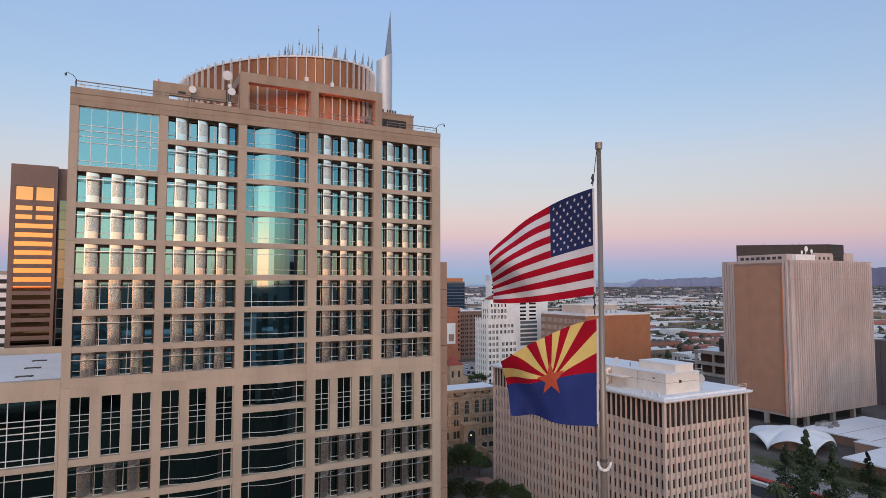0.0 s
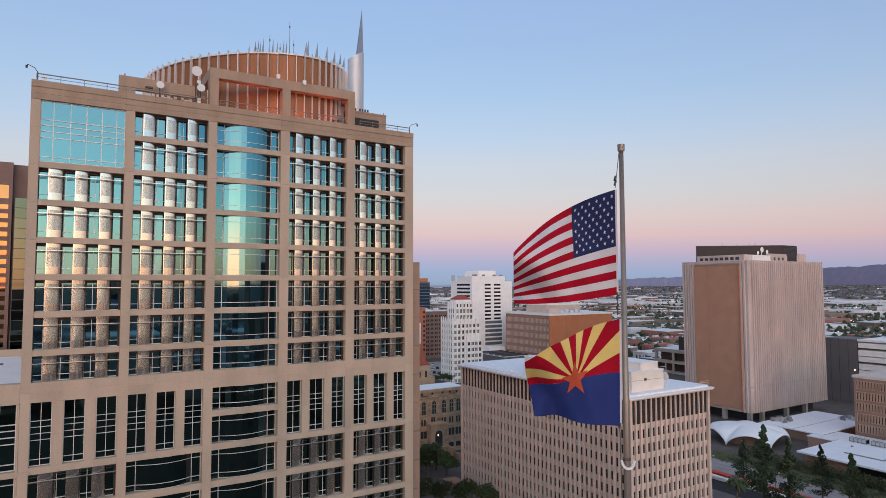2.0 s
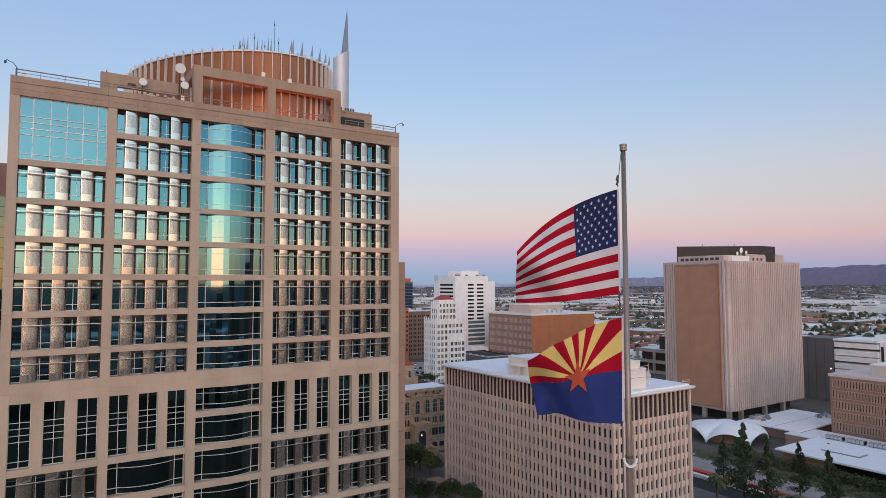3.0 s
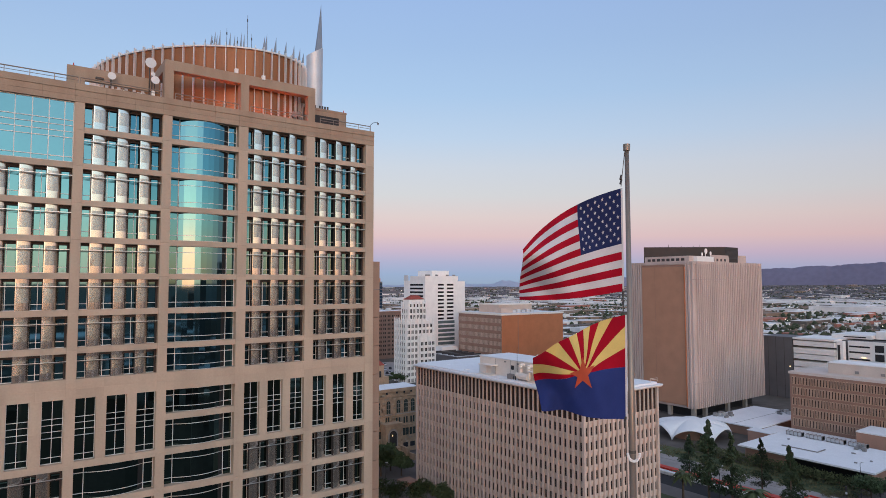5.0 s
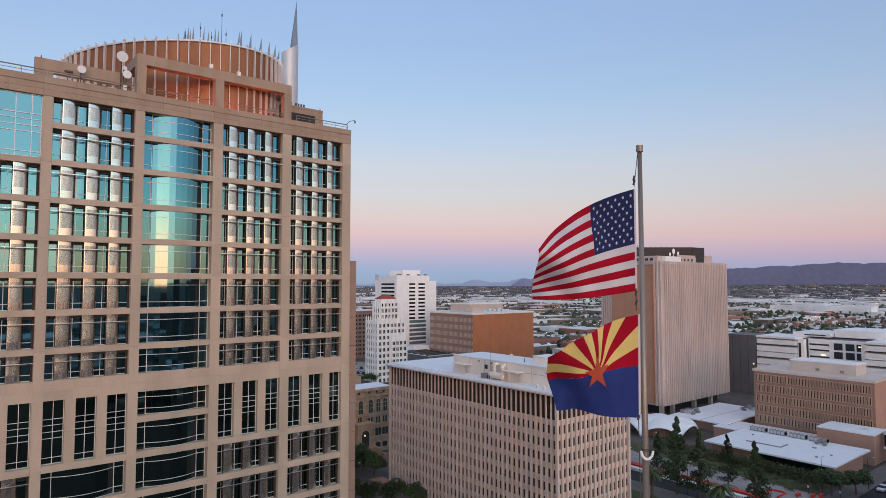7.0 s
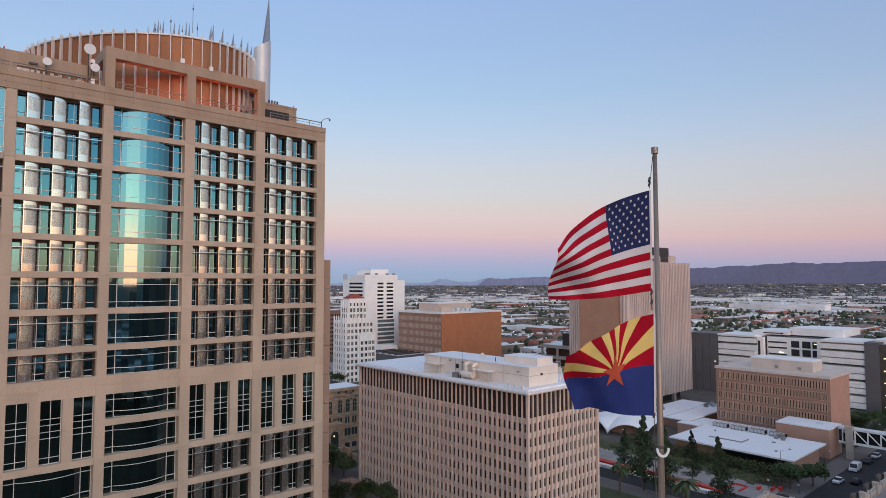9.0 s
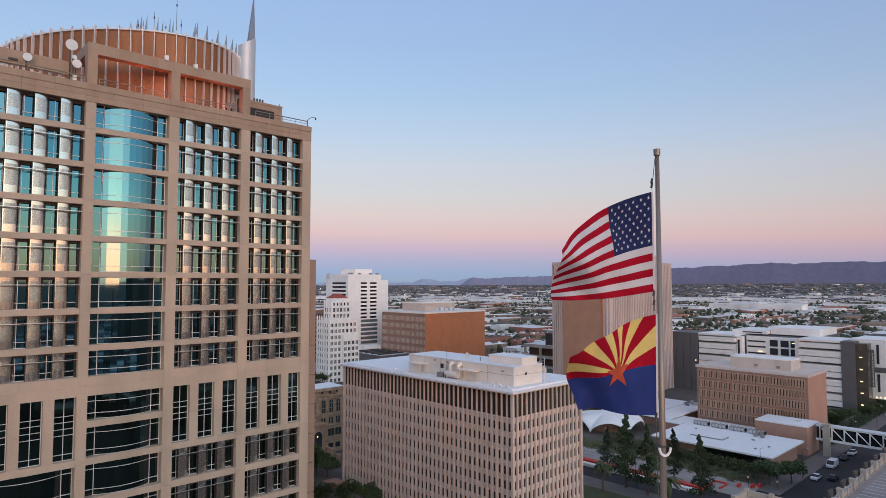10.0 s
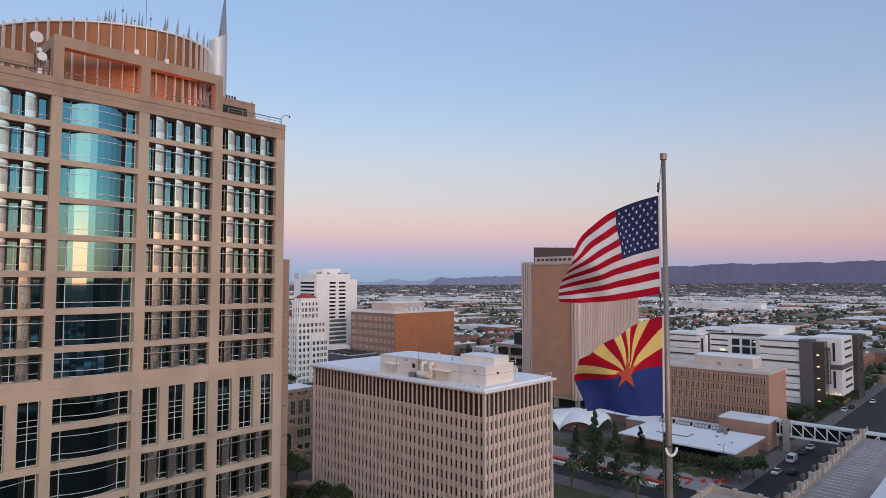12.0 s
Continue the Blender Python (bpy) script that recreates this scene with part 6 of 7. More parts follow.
# ---- trees ----
def leaf_cloud(g, c, rx, ry, rz, n, size):
    """Many small leaf sprays in and on an uneven ellipsoid."""
    for _ in range(n):
        d = Vector((random.gauss(0, 1), random.gauss(0, 1), random.gauss(0, 1))).normalized() * random.uniform(0.55, 1.0)
        p = Vector((c[0] + d.x * rx, c[1] + d.y * ry, c[2] + d.z * rz))
        a = Vector((random.uniform(-1, 1), random.uniform(-1, 1), random.uniform(-1, 1))).normalized()
        b = a.orthogonal().normalized()
        s = size * random.uniform(0.6, 1.3)
        g.poly([p - a * s, p + b * s * 0.6, p + a * s, p - b * s * 0.6])


def broad_tree(name, h, r, label):
    t = thing(name, (0, 0, 0), label, "tree", planned=False)
    g = Geo().rod((0, 0, 0), (0.1, 0, h * 0.45), 0.22, 0.13, 8)
    for k in range(6):
        a = k * 1.05
        g.rod((0.1, 0, h * (0.32 + 0.03 * k)), (r * 0.6 * math.cos(a), r * 0.6 * math.sin(a), h * 0.68), 0.10, 0.04, 6)
    part("trunk", g, BARK, t)
    c = Geo()
    for k in range(18):
        a, q = random.uniform(0, 6.28), r * math.sqrt(random.uniform(0, 0.6))
        leaf_cloud(c, (q * math.cos(a), q * math.sin(a), h * random.uniform(0.5, 0.85)), r * 0.45, r * 0.45, h * 0.17, 170, 0.24)
    part("crown", c, LEAF_GREEN, t)
    return t


def column_tree(name, h, r, label):
    t = thing(name, (0, 0, 0), label, "tree", planned=False)
    part("trunk", Geo().rod((0, 0, 0), (0, 0, h * 0.9), 0.2, 0.05, 8), BARK, t)
    c = Geo()
    for k in range(30):
        f = k / 29
        z = h * (0.16 + 0.83 * f)
        w = r * (0.50 + 0.75 * math.sin(3.0 * f + 0.25)) * (1.05 - f) * random.uniform(0.6, 1.15) + 0.22
        a = random.uniform(0, 6.28)
        leaf_cloud(c, (0.7 * w * math.cos(a), 0.7 * w * math.sin(a), z), w * 0.8, w * 0.8, h * 0.04, 120, 0.19)
    part("crown", c, LEAF, t)
    return t


def palm(name, h, label):
    t = thing(name, (0, 0, 0), label, "palm", planned=False)
    part("trunk", Geo().rod((0, 0, 0), (0.15, 0.1, h), 0.26, 0.2, 10), BARK, t)
    c = Geo()
    for k in range(46):
        a = 2.4 * k
        up = random.uniform(-0.5, 1.1)
        ln = random.uniform(2.1, 2.9)
        rows = []
        for s in range(7):
            f = s / 6
            q = ln * f
            z = h + 0.1 + q * up * 0.75 - 1.25 * f * f * ln * 0.55
            hx, hy = math.cos(a), math.sin(a)
            w = 0.34 * math.sin(math.pi * min(1, f * 0.9 + 0.1)) + 0.02
            rows.append([(0.15 + hx * q - hy * w, 0.1 + hy * q + hx * w, z - 0.12), (0.15 + hx * q, 0.1 + hy * q, z), (0.15 + hx * q + hy * w, 0.1 + hy * q - hx * w, z - 0.12)])
        c.sheet(rows)
    part("fronds", c, LEAF_PALM, t)
    return t


def plant(proto, spots, group):
    for i, (x, y, s) in enumerate(spots):
        x, y = town(x, y)[0].xy
        m = pose(x, y, 0.05, 0, 0, 57 * i) @ Matrix.Diagonal((s, s, s, 1))
        if i == 0:
            proto.matrix_basis = m
            tagged(proto, group=group)
        else:
            o = copy_thing(proto, pose(x, y, 0.05, 0, 0, 57 * i))
            o.scale = (s, s, s)


plant(column_tree("street_tree", 11.5, 1.9, "tall narrow dark green street tree"),
      [(136.3, 86.5, 1.1), (126.7, 75, 1.72), (125.7, 68.3, 1.55), (140.5, 68.5, 1.25), (129.7, 56.3, 1.45), (126.0, 97, 1.1), (125.0, 108, 1.2)], "street trees")
plant(palm("fan_palm", 6.0, "palm with a shaggy round head on a thick trunk"), [(119.4, 77.5, 1.2), (117.4, 58.3, 1.35), (121, 96, 1.0)], "palms")
plant(broad_tree("shade_tree", 6.0, 3.2, "round-headed dark green shade tree"),
      [(155.2, 49.2, 1.2), (161.0, 45.6, 1.1), (66, 146, 1.3), (70.5, 142.5, 1.35), (62, 139, 1.2), (75.5, 139.5, 1.05), (75.5, 145.5, 1.15), (58, 148, 1.4), (76.5, 151.0, 1.15), (66.5, 116.0, 1.05), (61.5, 120.0, 1.0), (70.5, 112.5, 0.9),
       (240, 58, 1.15), (246, 56, 1.1), (252, 53.5, 1.0), (237, 54, 0.95), (266, 51.5, 0.75), (273, 51, 0.8), (281, 50.5, 0.75), (289, 50.0, 0.8), (299, 49.5, 0.75), (309, 48.5, 0.8), (326, 48.5, 0.9), (334, 48.5, 0.8), (343, 48.5, 0.9), (352, 48.5, 0.9), (362, 48.5, 0.9), (374, 48.5, 1.0), (388, 48.5, 1.0), (56, 122, 1.2), (57.5, 136, 1.2), (154, 286, 0.9), (158, 284, 0.8), (162.5, 283, 0.9), (166, 280, 0.8), (150, 288, 0.9), (171, 300, 0.6)], "shade trees")
hedge = Geo()
for i in range(90):
    x, y = 160.2 + random.uniform(0, 7), random.uniform(53.5, 107)
    leaf_cloud(hedge, (x, y, 0.5), random.uniform(0.6, 1.3), random.uniform(0.6, 1.3), random.uniform(0.4, 0.7), 30, 0.2)
for i in range(120):
    leaf_cloud(hedge, (218.0 + 0.75 * i + random.uniform(-2, 2), 53.5 + random.uniform(-1.5, 2.5), 1.0), 1.5, 1.2, random.uniform(0.9, 2.2), 40, 0.34)
whole("hedge", hedge, LEAF, "low dark shrubs in a planted strip", "shrubs", kind="stuff")

green = Geo()
for i in range(150):
    x, y = 167.3 + random.uniform(0, 1.8), 57.0 + 50.0 * i / 150
    leaf_cloud(green, (x, y, 1.9), 1.1, 1.0, 1.9, 46, 0.26)
whole("clipped_hedge", green, material("olive_hedge_leaf", (0.085, 0.098, 0.038), 0.9, 0, 0.25, 2.0, 0.15), "tall olive-green hedge along the low pavilion wall", "hedge", kind="stuff")
dry = Geo()
for i in range(110):
    x, y = 155.2 + random.uniform(0, 12), random.uniform(54, 115)
    leaf_cloud(dry, (x, y, 0.6), 1.1, 1.3, 0.6, 34, 0.24)
whole("dry_shrubs", dry, material("olive_leaf", (0.125, 0.115, 0.05), 0.9, 0, 0.25, 2.0, 0.15), "olive dry shrubs in a planted strip", "shrubs", kind="stuff")

# ---- tram and street furniture ----
tram = thing("red_barrier_line", (138.6, 85, 0), "long line of red and white traffic barriers in the street", "barrier")
for i in range(34):
    y = 60 + 1.9 * i
    part("red_barrier", Geo().box(138.5, y, 0.07, 140.7, y + 1.8, 1.0), RED_PLASTIC, tram)
    part("white_barrier", Geo().box(135.6, y, 0.07, 137.2, y + 1.8, 0.9), WHITE, tram)
for k in range(3):
    part("red_barrier", Geo().box(143.4 + 1.7 * k, 57.3, 0.07, 145.0 + 1.7 * k, 57.6, 0.6), RED_PLASTIC, tram)
    part("red_barrier", Geo().box(143.4 + 1.7 * k, 60.6, 0.07, 145.0 + 1.7 * k, 60.9, 0.6), RED_PLASTIC, tram)
for k in range(2):
    part("red_barrier", Geo().box(148.5, 57.65 + 1.5 * k, 0.07, 148.8, 59.05 + 1.5 * k, 0.6), RED_PLASTIC, tram)


def vehicle(name, x, y, turn, length, width, high, paint, label, van=False):
    c = thing(name, (0, 0, 0), label, "vehicle", planned=False)
    w, l = width / 2, length / 2
    body = Geo()
    prof = [(-l, 0.35), (-l, 0.85), (-l * 0.5, 0.95), (l * 0.45, 0.95), (l, 0.8), (l, 0.35)] if not van else [(-l, 0.35), (-l, high), (l * 0.45, high), (l * 0.75, 1.1), (l, 0.95), (l, 0.35)]
    for a, b in zip(prof, prof[1:] + prof[:1]):
        body.poly([(a[0], -w, a[1]), (b[0], -w, b[1]), (b[0], w, b[1]), (a[0], w, a[1])])
    body.poly([(p, -w, q) for p, q in prof][::-1]).poly([(p, w, q) for p, q in prof])
    part("body", body, paint, c)
    if not van:
        roof = [(-l * 0.8, 0.95), (-l * 0.55, high), (l * 0.1, high), (l * 0.45, 0.95)]
        cab = Geo()
        k = w * 0.86
        for a, b in zip(roof[:-1], roof[1:]):
            cab.poly([(a[0], -k, a[1]), (b[0], -k, b[1]), (b[0], k, b[1]), (a[0], k, a[1])])
        cab.poly([(p, -k, q) for p, q in roof][::-1]).poly([(p, k, q) for p, q in roof])
        part("cabin", cab, SLOT, c)
        part("roof", Geo().box(-l * 0.52, -k, high, l * 0.08, k, high + 0.03), paint, c)
    else:
        part("windscreen", Geo().poly([(l * 0.46, -w * 0.9, high - 0.05), (l * 0.76, -w * 0.9, 1.12), (l * 0.76, w * 0.9, 1.12), (l * 0.46, w * 0.9, high - 0.05)][::-1]), SLOT, c).location.z += 0.02
    for px in (-l * 0.62, l * 0.62):
        for py in (-w, w):
            part("wheel", Geo().rod((px, py - 0.1, 0.33), (px, py + 0.1, 0.33), 0.33, n=14), DARK_METAL, c)
    spot = town(x, y)[0]
    c.matrix_basis = pose(spot.x, spot.y, 0.07, 0, 0, turn)
    return c


PAINT_W = material("white_car_paint", (0.7, 0.7, 0.72), 0.3, 0, 0.03)
PAINT_D = material("dark_car_paint", (0.04, 0.042, 0.05), 0.25, 0.2, 0.03)
vehicle("van", 185.3, 42.3, 180, 5.4, 2.0, 2.2, PAINT_W, "white delivery van standing by the kerb on dark asphalt", True)
vehicle("car", 169.6, 42.2, 180, 4.5, 1.8, 1.45, PAINT_W, "white car on the dark street beside the kerb")
vehicle("car", 172.5, 38.8, 0, 4.4, 1.8, 1.45, PAINT_D, "dark car in the middle of the dark street")
vehicle("car", 196.2, 41.9, 180, 4.5, 1.8, 1.5, PAINT_D, "dark car parked by the kerb under the footbridge")
vehicle("car", 204.2, 41.7, 180, 4.6, 1.8, 1.5, PAINT_W, "pale car parked by the kerb past the footbridge")
vehicle("car", 277.2, 46.0, 180, 4.6, 1.8, 1.5, PAINT_W, "pale car parked far along the street")
vehicle("car", 285.5, 45.0, 180, 4.6, 1.8, 1.5, PAINT_D, "dark car parked far along the street")
for i, (x, y) in enumerate(((176.0, 316.0), (179.2, 318.0), (183.0, 330.0), (188.5, 333.0), (190.0, 345.0), (196.0, 352.0))):
    vehicle("car", x, y, 60, 4.5, 1.8, 1.45, PAINT_W if i % 3 else PAINT_D, "white car parked on the pale open car park" if i % 3 else "dark car parked on the pale open car park")
vehicle("car", 305.0, 40.5, 180, 4.6, 1.8, 1.5, PAINT_W, "white car standing far along the street")


def street_lamp(x, y, h, arm):
    s = thing("street_lamp", (x, y, 0), "slim dark street lamp on a tall pole", "street lamp", "street lamps")
    part("pole", Geo().rod((x, y, 0), (x, y, h), 0.10, 0.06, 8), DARK_METAL, s)
    part("arm", Geo().rod((x, y, h), (x + arm[0], y + arm[1], h + 0.3), 0.05, 0.04, 6), DARK_METAL, s)
    part("lamp_head", Geo().box(x + arm[0] - 0.3, y + arm[1] - 0.15, h + 0.2, x + arm[0] + 0.3, y + arm[1] + 0.15, h + 0.34), PALE_METAL, s)


for x, y, h, arm in ((154.5, 51.1, 9.5, (0.5, -0.4)), (128.3, 91, 8.0, (1.5, 0)), (128.2, 73, 8.0, (1.5, 0)), (167.5, 44.8, 8.0, (1.6, -0.9)), (152.2, 96, 8.0, (-1.5, 0)),
                     (69.0, 137.5, 5.0, (0.4, 0)), (215, 44.5, 8, (0, -1.5)), (250, 44.5, 8, (0, -1.5))):
    street_lamp(x, y, h, arm)
for i, (x, y) in enumerate(((150.3, 51.7), (148.5, 54.5), (152.2, 50.6))):
    b = thing("road_barrier", (x, y, 0.07), "red plastic road barrier standing by the kerb", "barrier", "road barriers")
    part("panel", Geo().prism([(x - 1.0, y - 0.25), (x + 1.0, y - 0.25), (x + 1.0, y + 0.25), (x - 1.0, y + 0.25)], 0.07, 1.05), RED_PLASTIC, b)
    part("foot", Geo().box(x - 1.1, y - 0.35, 0.06, x + 1.1, y + 0.35, 0.2), RED_PLASTIC, b)

def traffic_signal(x, y, h):
    spot = town(x, y)[0]
    x, y = spot.x, spot.y
    s = thing("traffic_signal", (x, y, 0), "dark traffic signal on a slim pole at the kerb", "traffic signal", "traffic signals", planned=False)
    part("pole", Geo().rod((x, y, 0), (x, y, h), 0.09, 0.07, 8), DARK_METAL, s)
    part("signal_head", Geo().box(x - 0.45, y - 0.2, h - 1.2, x - 0.12, y + 0.2, h - 0.1), DARK_METAL, s)
    part("walk_sign", Geo().box(x - 0.4, y - 0.2, h - 2.1, x - 0.12, y + 0.2, h - 1.6), PALE_METAL, s)


for x, y in ((153.0, 46.4), (151.6, 53.2), (128.0, 46.0)):
    traffic_signal(x, y, 4.2)

# ---- the wide low city and the hills ----
rng = random.Random(7)
FAR_WHITE = material("far_white_roof", (0.74, 0.72, 0.71), 0.9, 0, 0.22, 30.0)
FAR_TAN = material("far_tan_wall", (0.25, 0.18, 0.135), 0.9, 0, 0.15, 30.0)
# The farthest roofs carry blue evening haze in their base colour.
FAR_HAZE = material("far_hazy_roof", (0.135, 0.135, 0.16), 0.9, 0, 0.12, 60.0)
FAR_GREY = material("far_grey_roof", (0.14, 0.112, 0.096), 0.9, 0, 0.15, 30.0)
FAR_RED = material("far_red_roof", (0.37, 0.15, 0.11), 0.9, 0, 0.15, 30.0)
FAR_TREE = material("far_tree", (0.050, 0.064, 0.034), 0.95, 0, 0.2, 20.0)
sets = {"w": Geo(), "t": Geo(), "g": Geo(), "r": Geo(), "h": Geo()}


def clear_of_town(x, y):
    return not (x < 330 and y < 420) and not (x < 380 and y < 180) and not (24 < y < 50 and x < 900) and not (126 < x < 152)


def lot(x, y, w, d, h, key, roof=None):
    z = rise(x, y)
    sets[key].box(x - w / 2, y - d / 2, z - 0.5 if z else 0, x + w / 2, y + d / 2, z + h)
    if roof:
        sets[roof].box(x - w / 2 - 0.1, y - d / 2 - 0.1, z + h, x + w / 2 + 0.1, y + d / 2 + 0.1, z + h + 0.35)


def belts(counts):
    """Places in three rings of the far city."""
    for (r0, r1), n in zip(((340, 900), (900, 2000), (2000, 4450)), counts):
        for _ in range(n):
            a = math.radians(rng.uniform(8, 108))
            r = math.sqrt(rng.uniform(r0 * r0, r1 * r1))
            yield r * math.sin(a) - 22, r * math.cos(a) - 14, r


for x, y, r in belts((3800, 11000, 15000)):
    if not clear_of_town(x, y) or (640 < x < 1180 and 270 < y < 370):
        continue
    big = rng.random() < (0.045 if r > 900 else 0.022)
    w, d = (rng.uniform(24, 90), rng.uniform(14, 34)) if big else (rng.uniform(3.5, 11), rng.uniform(3.5, 9)) if r < 2000 else (rng.uniform(6, 18), rng.uniform(6, 24))
    h = rng.uniform(5, 9) if big else rng.uniform(2.2, 5.0) if r < 2200 else rng.uniform(1.2, 3.2)
    k = rng.random()
    key = "t" if k < 0.48 else "g" if k < 0.70 else "w" if k < 0.91 else "r"
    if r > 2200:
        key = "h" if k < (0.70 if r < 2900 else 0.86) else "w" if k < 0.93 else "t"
    q = rng.random()
    lot(x, y, w, d, h, key, "w" if q < (0.26 if r > 2900 else 0.7 if big else 0.26 if r < 2000 else 0.42) else ("g" if r < 2000 else "h") if q < 0.7 else None)
# blocks that stand nearer, past the brick office and the ribbed tower
NEAR_BLOCKS = ((335, 318, 34, 16, 8, "t", "w"), (352, 290, 40, 14, 7, "w", "w"), (322, 262, 30, 14, 7, "g", "w"), (385, 360, 40, 16, 8, "r", "g"),
               (405, 300, 46, 14, 8, "w", "w"), (395, 330, 30, 14, 7, "r", None), (440, 350, 30, 24, 8, "t", "r"), (380, 150, 40, 16, 8, "w", "w"),
               (430, 70, 40, 16, 11, "r", "r"), (490, 66, 40, 16, 9, "r", "g"), (470, 100, 40, 18, 7, "t", "w"), (250, 440, 40, 20, 9, "t", "w"),
               (190, 405, 26, 16, 10, "w", "w"), (158, 385, 14, 30, 8, "t", "w"), (330, 430, 40, 20, 8, "w", "w"))
SHEDS = ((640, 285, 24, "r", "r"), (628, 250, 20, "r", "g"), (655, 222, 26, "r", "r"), (560, 255, 18, "r", "r"), (575, 205, 22, "t", "w"), (600, 300, 26, "w", "w"),
         (545, 180, 24, "w", "w"), (700, 180, 26, "r", "r"))
LONG_SHEDS = ((1215, 432, 34, 165), (1265, 330, 30, 60), (1180, 560, 26, 80), (1500, 520, 30, 180), (1620, 760, 30, 240), (1560, 330, 26, 150), (1900, 640, 30, 260), (1000, 700, 150, 30))
for x, y, d, key, roof in SHEDS:
    lot(x, y, 10, d, 5.6, key, roof)
for x, y, w, d in LONG_SHEDS:
    lot(x, y, w, d, 15 if x == 1215 else 9, "w", "w")
for k in range(90):
    a, r = math.radians(rng.uniform(30, 86)), rng.uniform(1500, 2500)
    lot(r * math.sin(a) - 22, r * math.cos(a) - 14, rng.uniform(16, 34), rng.uniform(30, 150), rng.uniform(6, 10), "w", "w")
for x, y, w, d, h, key, roof in NEAR_BLOCKS:
    lot(x, y, w, d, h, key, roof)
    if x < 480:
        for k in range(9):
            px, py, q = x + w * rng.uniform(-0.42, 0.42), y + d * rng.uniform(-0.4, 0.4), rng.uniform(0.5, 1.6)
            sets["g" if k % 3 else "w"].box(px - q, py - 0.7 * q, h + 0.35, px + q, py + 0.7 * q, h + 0.35 + rng.uniform(0.5, 1.6))
        for k in range(int(d / 3)):
            sets["g"].box(x - w / 2 - 0.05, y - d / 2 + 3 * k + 0.8, h * 0.35, x - w / 2 - 0.01, y - d / 2 + 3 * k + 2.2, h * 0.7)
        for k in range(int(w / 3)):
            sets["g"].box(x - w / 2 + 3 * k + 0.8, y - d / 2 - 0.05, h * 0.35, x - w / 2 + 3 * k + 2.2, y - d / 2 - 0.01, h * 0.7)
# cars, roof plant and sheds that speckle the nearer streets
for _ in range(15000):
    a = math.radians(rng.uniform(22, 88))
    r = rng.uniform(330, 2200)
    x, y = r * math.sin(a) - 22, r * math.cos(a) - 14
    if clear_of_town(x, y):
        q = rng.uniform(0.8, 2.6) * (1 + r / 2500)
        kind = rng.random()
        sets["w" if kind < 0.5 else "t" if kind < 0.75 else "g"].box(x - q, y - 0.8 * q, 0, x + q, y + 0.8 * q, rng.uniform(1.3, 5.2))
# dark doors and panels along the long white sheds
for x, y, w, d in LONG_SHEDS[:4]:
    for k in range(14):
        y0 = y - d / 2 + d * (k + rng.uniform(0.1, 0.8)) / 14
        sets["g"].box(x - w / 2 - 0.6, y0, 0.2, x - w / 2 - 0.05, y0 + rng.uniform(1.5, 5), rng.uniform(3, 8))
# a row of red trailers beside a rail yard
for k in range(26):
    x = 850 + 8.0 * k
    if k not in (9, 10, 17):
        sets["r"].box(x, 330 - 0.06 * k, 0, x + 7.4, 334 - 0.06 * k, 4.2)
    if k % 2:
        sets["r"].box(x + 60, 300, 0, x + 67, 304, 4.0)
# the city on the other side, which the glass mirrors
for _ in range(2600):
    a = math.radians(rng.uniform(125, 350))
    r = math.sqrt(rng.uniform(150 ** 2, 1900 ** 2)) if rng.random() < 0.5 else rng.uniform(150, 700)
    x, y = r * math.sin(a) - 22, r * math.cos(a) - 14
    if y > -60 and x > -90:
        continue
    tall = rng.random() < 0.03
    w, d, h = (rng.uniform(14, 30), rng.uniform(14, 26), rng.uniform(12, 34)) if tall else (rng.uniform(8, 30), rng.uniform(8, 22), rng.uniform(3, 8))
    k = rng.random()
    lot(x, y, w, d, h, "t" if k < 0.45 else "g" if k < 0.8 else "w", "w" if rng.random() < 0.3 else "g")
for x, y, w, d, h in ((310, -95, 26, 30, 66), (380, -170, 30, 26, 74), (285, -190, 24, 24, 58), (450, -120, 34, 28, 70), (240, -300, 30, 30, 64), (-120, -330, 26, 26, 50), (120, -380, 28, 30, 60)):
    lot(x, y, w, d, h, "g")
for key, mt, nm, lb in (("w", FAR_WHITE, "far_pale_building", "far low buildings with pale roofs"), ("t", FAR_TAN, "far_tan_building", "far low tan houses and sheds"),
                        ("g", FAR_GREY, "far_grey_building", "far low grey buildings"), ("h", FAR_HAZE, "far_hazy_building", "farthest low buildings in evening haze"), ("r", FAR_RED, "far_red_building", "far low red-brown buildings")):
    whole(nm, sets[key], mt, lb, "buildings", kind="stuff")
ft = Geo()
behind = []
for _ in range(2600):
    a, r = math.radians(rng.uniform(125, 350)), rng.uniform(150, 1300)
    behind.append((r * math.sin(a) - 22, r * math.cos(a) - 14, r))
behind = [q for q in behind if not (q[1] > -60 and q[0] > -90)]
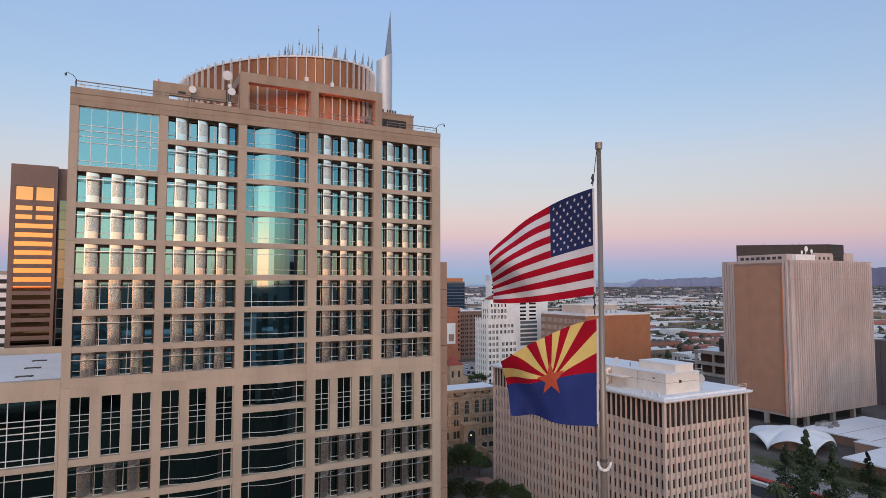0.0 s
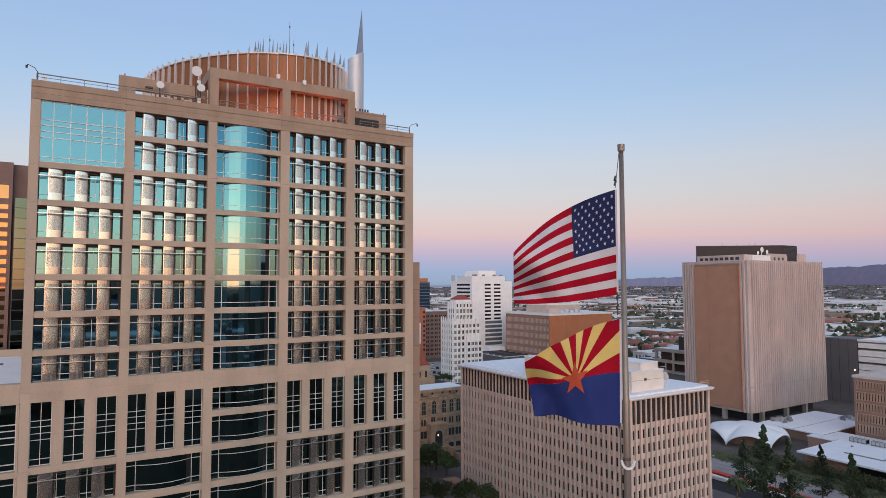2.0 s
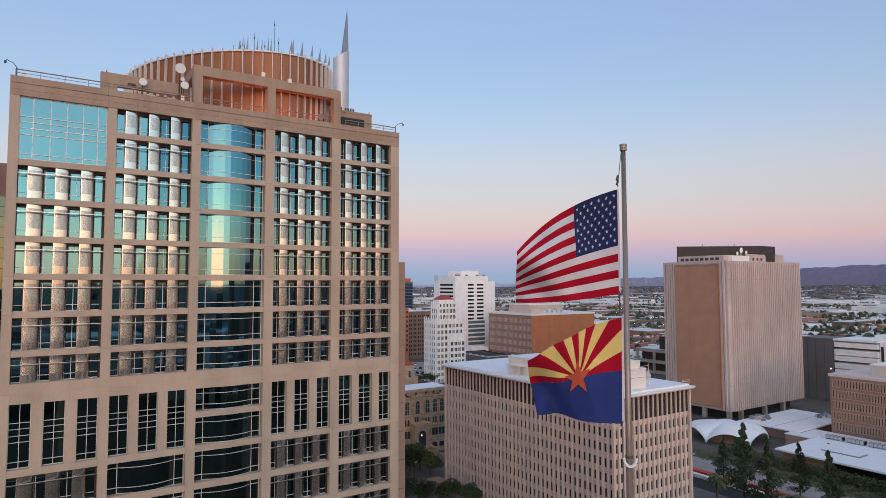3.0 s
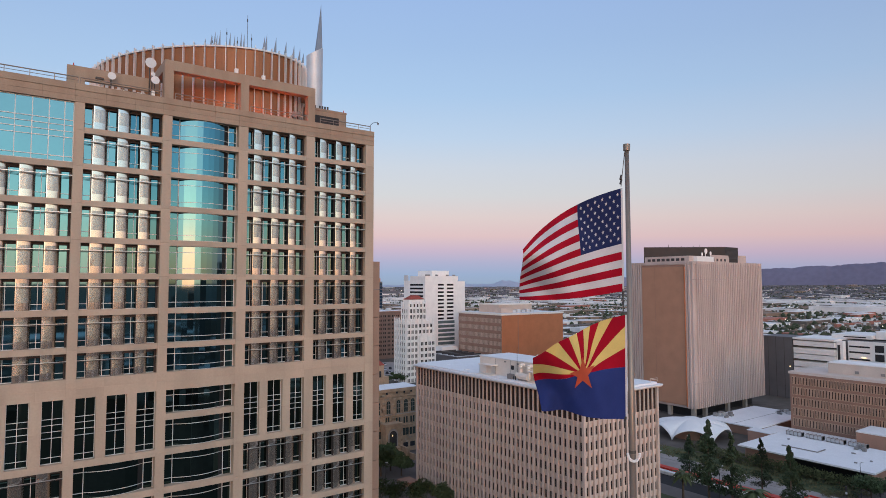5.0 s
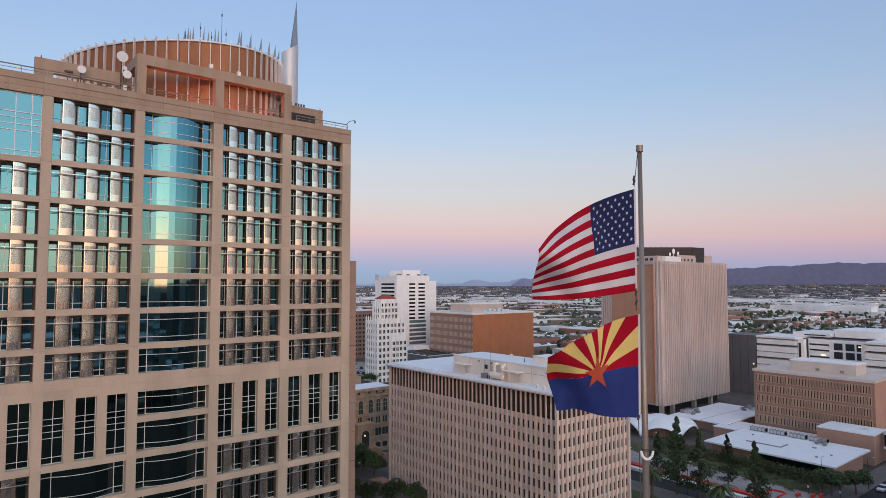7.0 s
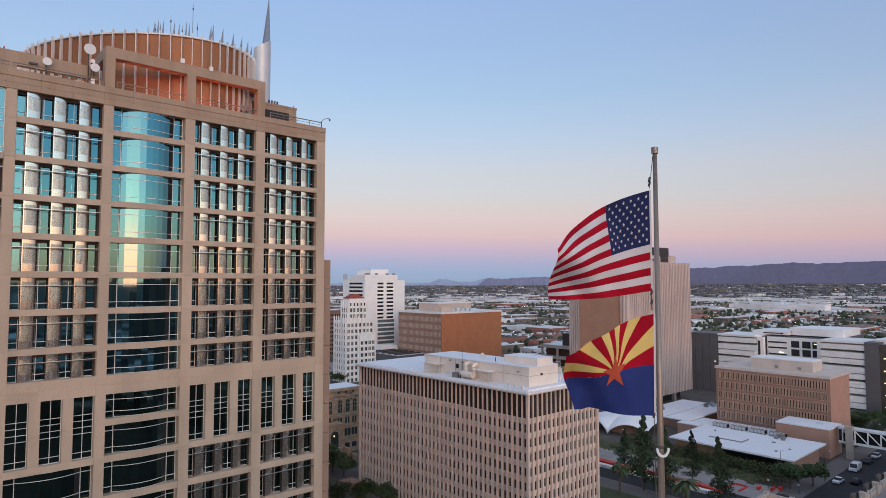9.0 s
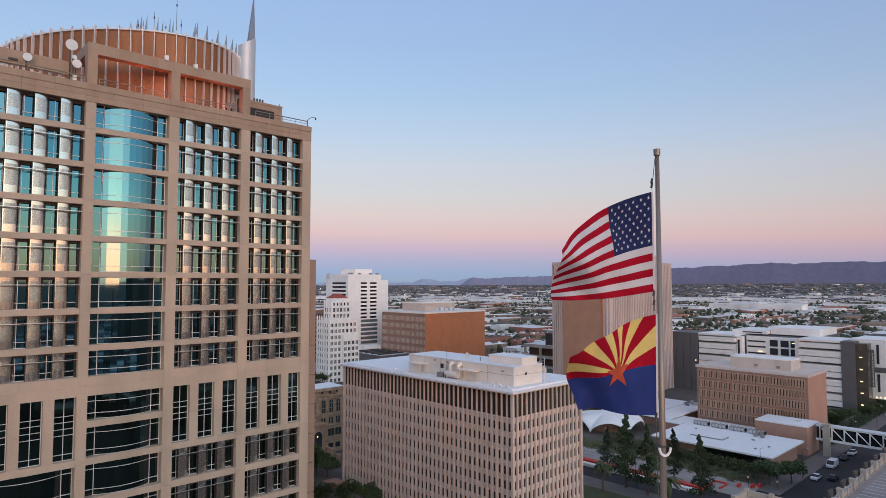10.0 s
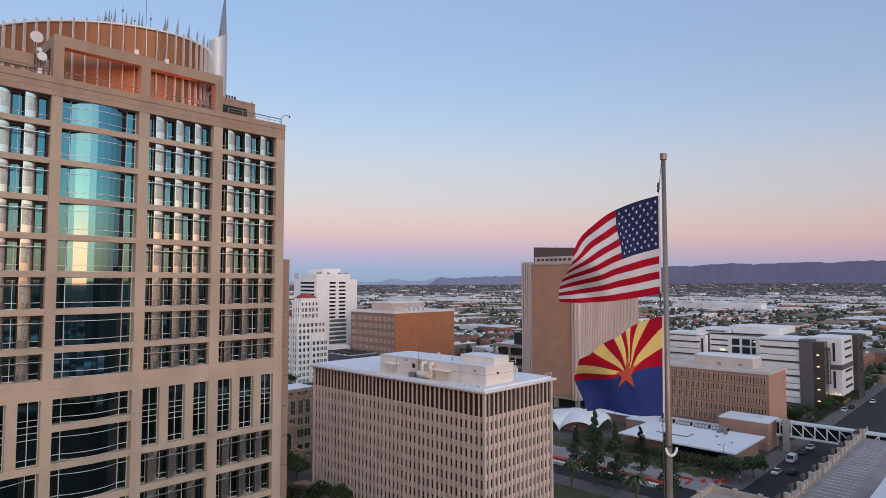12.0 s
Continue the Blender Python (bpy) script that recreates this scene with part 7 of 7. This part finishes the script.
for x, y, r in list(belts((3300, 8200, 5500))) + behind:
    if not clear_of_town(x, y) or (760 < x < 1100 and 295 < y < 345):
        continue
    s = rng.uniform(1.3, 3.9) if r < 2000 else rng.uniform(1.6, 3.6)
    zg = rise(x, y)
    n = 6
    c = (x, y, s * 1.3)
    k = len(ft.v)
    for j, (zz, rr) in enumerate(((-0.7, 0.6), (0.05, 1.0), (0.65, 0.6))):
        for i in range(n):
            t = 2 * math.pi * (i + 0.5 * j) / n
            q = rr * s * rng.uniform(0.75, 1.2)
            ft.v.append((x + q * math.cos(t), y + q * math.sin(t), zg + s * 1.3 + zz * s * rng.uniform(0.8, 1.2)))
    ft.v.append((x, y, zg + s * 2.4))
    for j in range(2):
        for i in range(n):
            ft.f.append((k + j * n + i, k + j * n + (i + 1) % n, k + (j + 1) * n + (i + 1) % n, k + (j + 1) * n + i))
    for i in range(n):
        ft.f.append((k + 2 * n + i, k + 2 * n + (i + 1) % n, k + 3 * n))
whole("far_trees", ft, FAR_TREE, "far dark trees scattered over the city", "trees", kind="stuff")


lit = Geo()
for _ in range(170):
    a = math.radians(rng.uniform(30, 84))
    r = 1.0 / rng.uniform(1 / 3600.0, 1 / 400.0)
    x, y = r * math.sin(a) - 22, r * math.cos(a) - 14
    if clear_of_town(x, y):
        s = 0.00028 * r
        z = rise(x, y) + 6.0
        lit.box(x - s, y - s, z, x + s, y + s, z + 2 * s)
whole("far_street_light", lit, glowing("pale_street_light", (1.0, 0.90, 0.72), 4.0), "tiny far street lights among the roofs", "lights", kind="stuff")


def ridge(az):
    """The skyline of the hills, in degrees above the eye."""
    def bump(c, w, h):
        return h * math.exp(-((az - c) / w) ** 2)
    az += 0.22
    e = -0.05 if az > 47 else -0.05 - 0.02 * min(6.0, 47 - az)
    e += 0.23 + 0.0065 * (az - 42)
    for c, w, h in ((42.0, 0.9, 0.33), (46.5, 1.3, 0.24), (49.5, 2.0, 0.28), (53, 2.5, 0.34), (57.5, 3, 0.42), (62.5, 3, 0.80), (67, 3, 0.86), (71.5, 3, 1.03), (76, 3, 1.0), (80.5, 3, 0.8), (87, 6, 1.1)):
        e += bump(c, w, h)
    e += 0.10 * noise.noise(Vector((az * 0.9, 0.3, 0))) + 0.08 * noise.noise(Vector((az * 2.7, 7.3, 0))) + 0.04 * noise.noise(Vector((az * 7.1, 2.3, 0)))
    return e


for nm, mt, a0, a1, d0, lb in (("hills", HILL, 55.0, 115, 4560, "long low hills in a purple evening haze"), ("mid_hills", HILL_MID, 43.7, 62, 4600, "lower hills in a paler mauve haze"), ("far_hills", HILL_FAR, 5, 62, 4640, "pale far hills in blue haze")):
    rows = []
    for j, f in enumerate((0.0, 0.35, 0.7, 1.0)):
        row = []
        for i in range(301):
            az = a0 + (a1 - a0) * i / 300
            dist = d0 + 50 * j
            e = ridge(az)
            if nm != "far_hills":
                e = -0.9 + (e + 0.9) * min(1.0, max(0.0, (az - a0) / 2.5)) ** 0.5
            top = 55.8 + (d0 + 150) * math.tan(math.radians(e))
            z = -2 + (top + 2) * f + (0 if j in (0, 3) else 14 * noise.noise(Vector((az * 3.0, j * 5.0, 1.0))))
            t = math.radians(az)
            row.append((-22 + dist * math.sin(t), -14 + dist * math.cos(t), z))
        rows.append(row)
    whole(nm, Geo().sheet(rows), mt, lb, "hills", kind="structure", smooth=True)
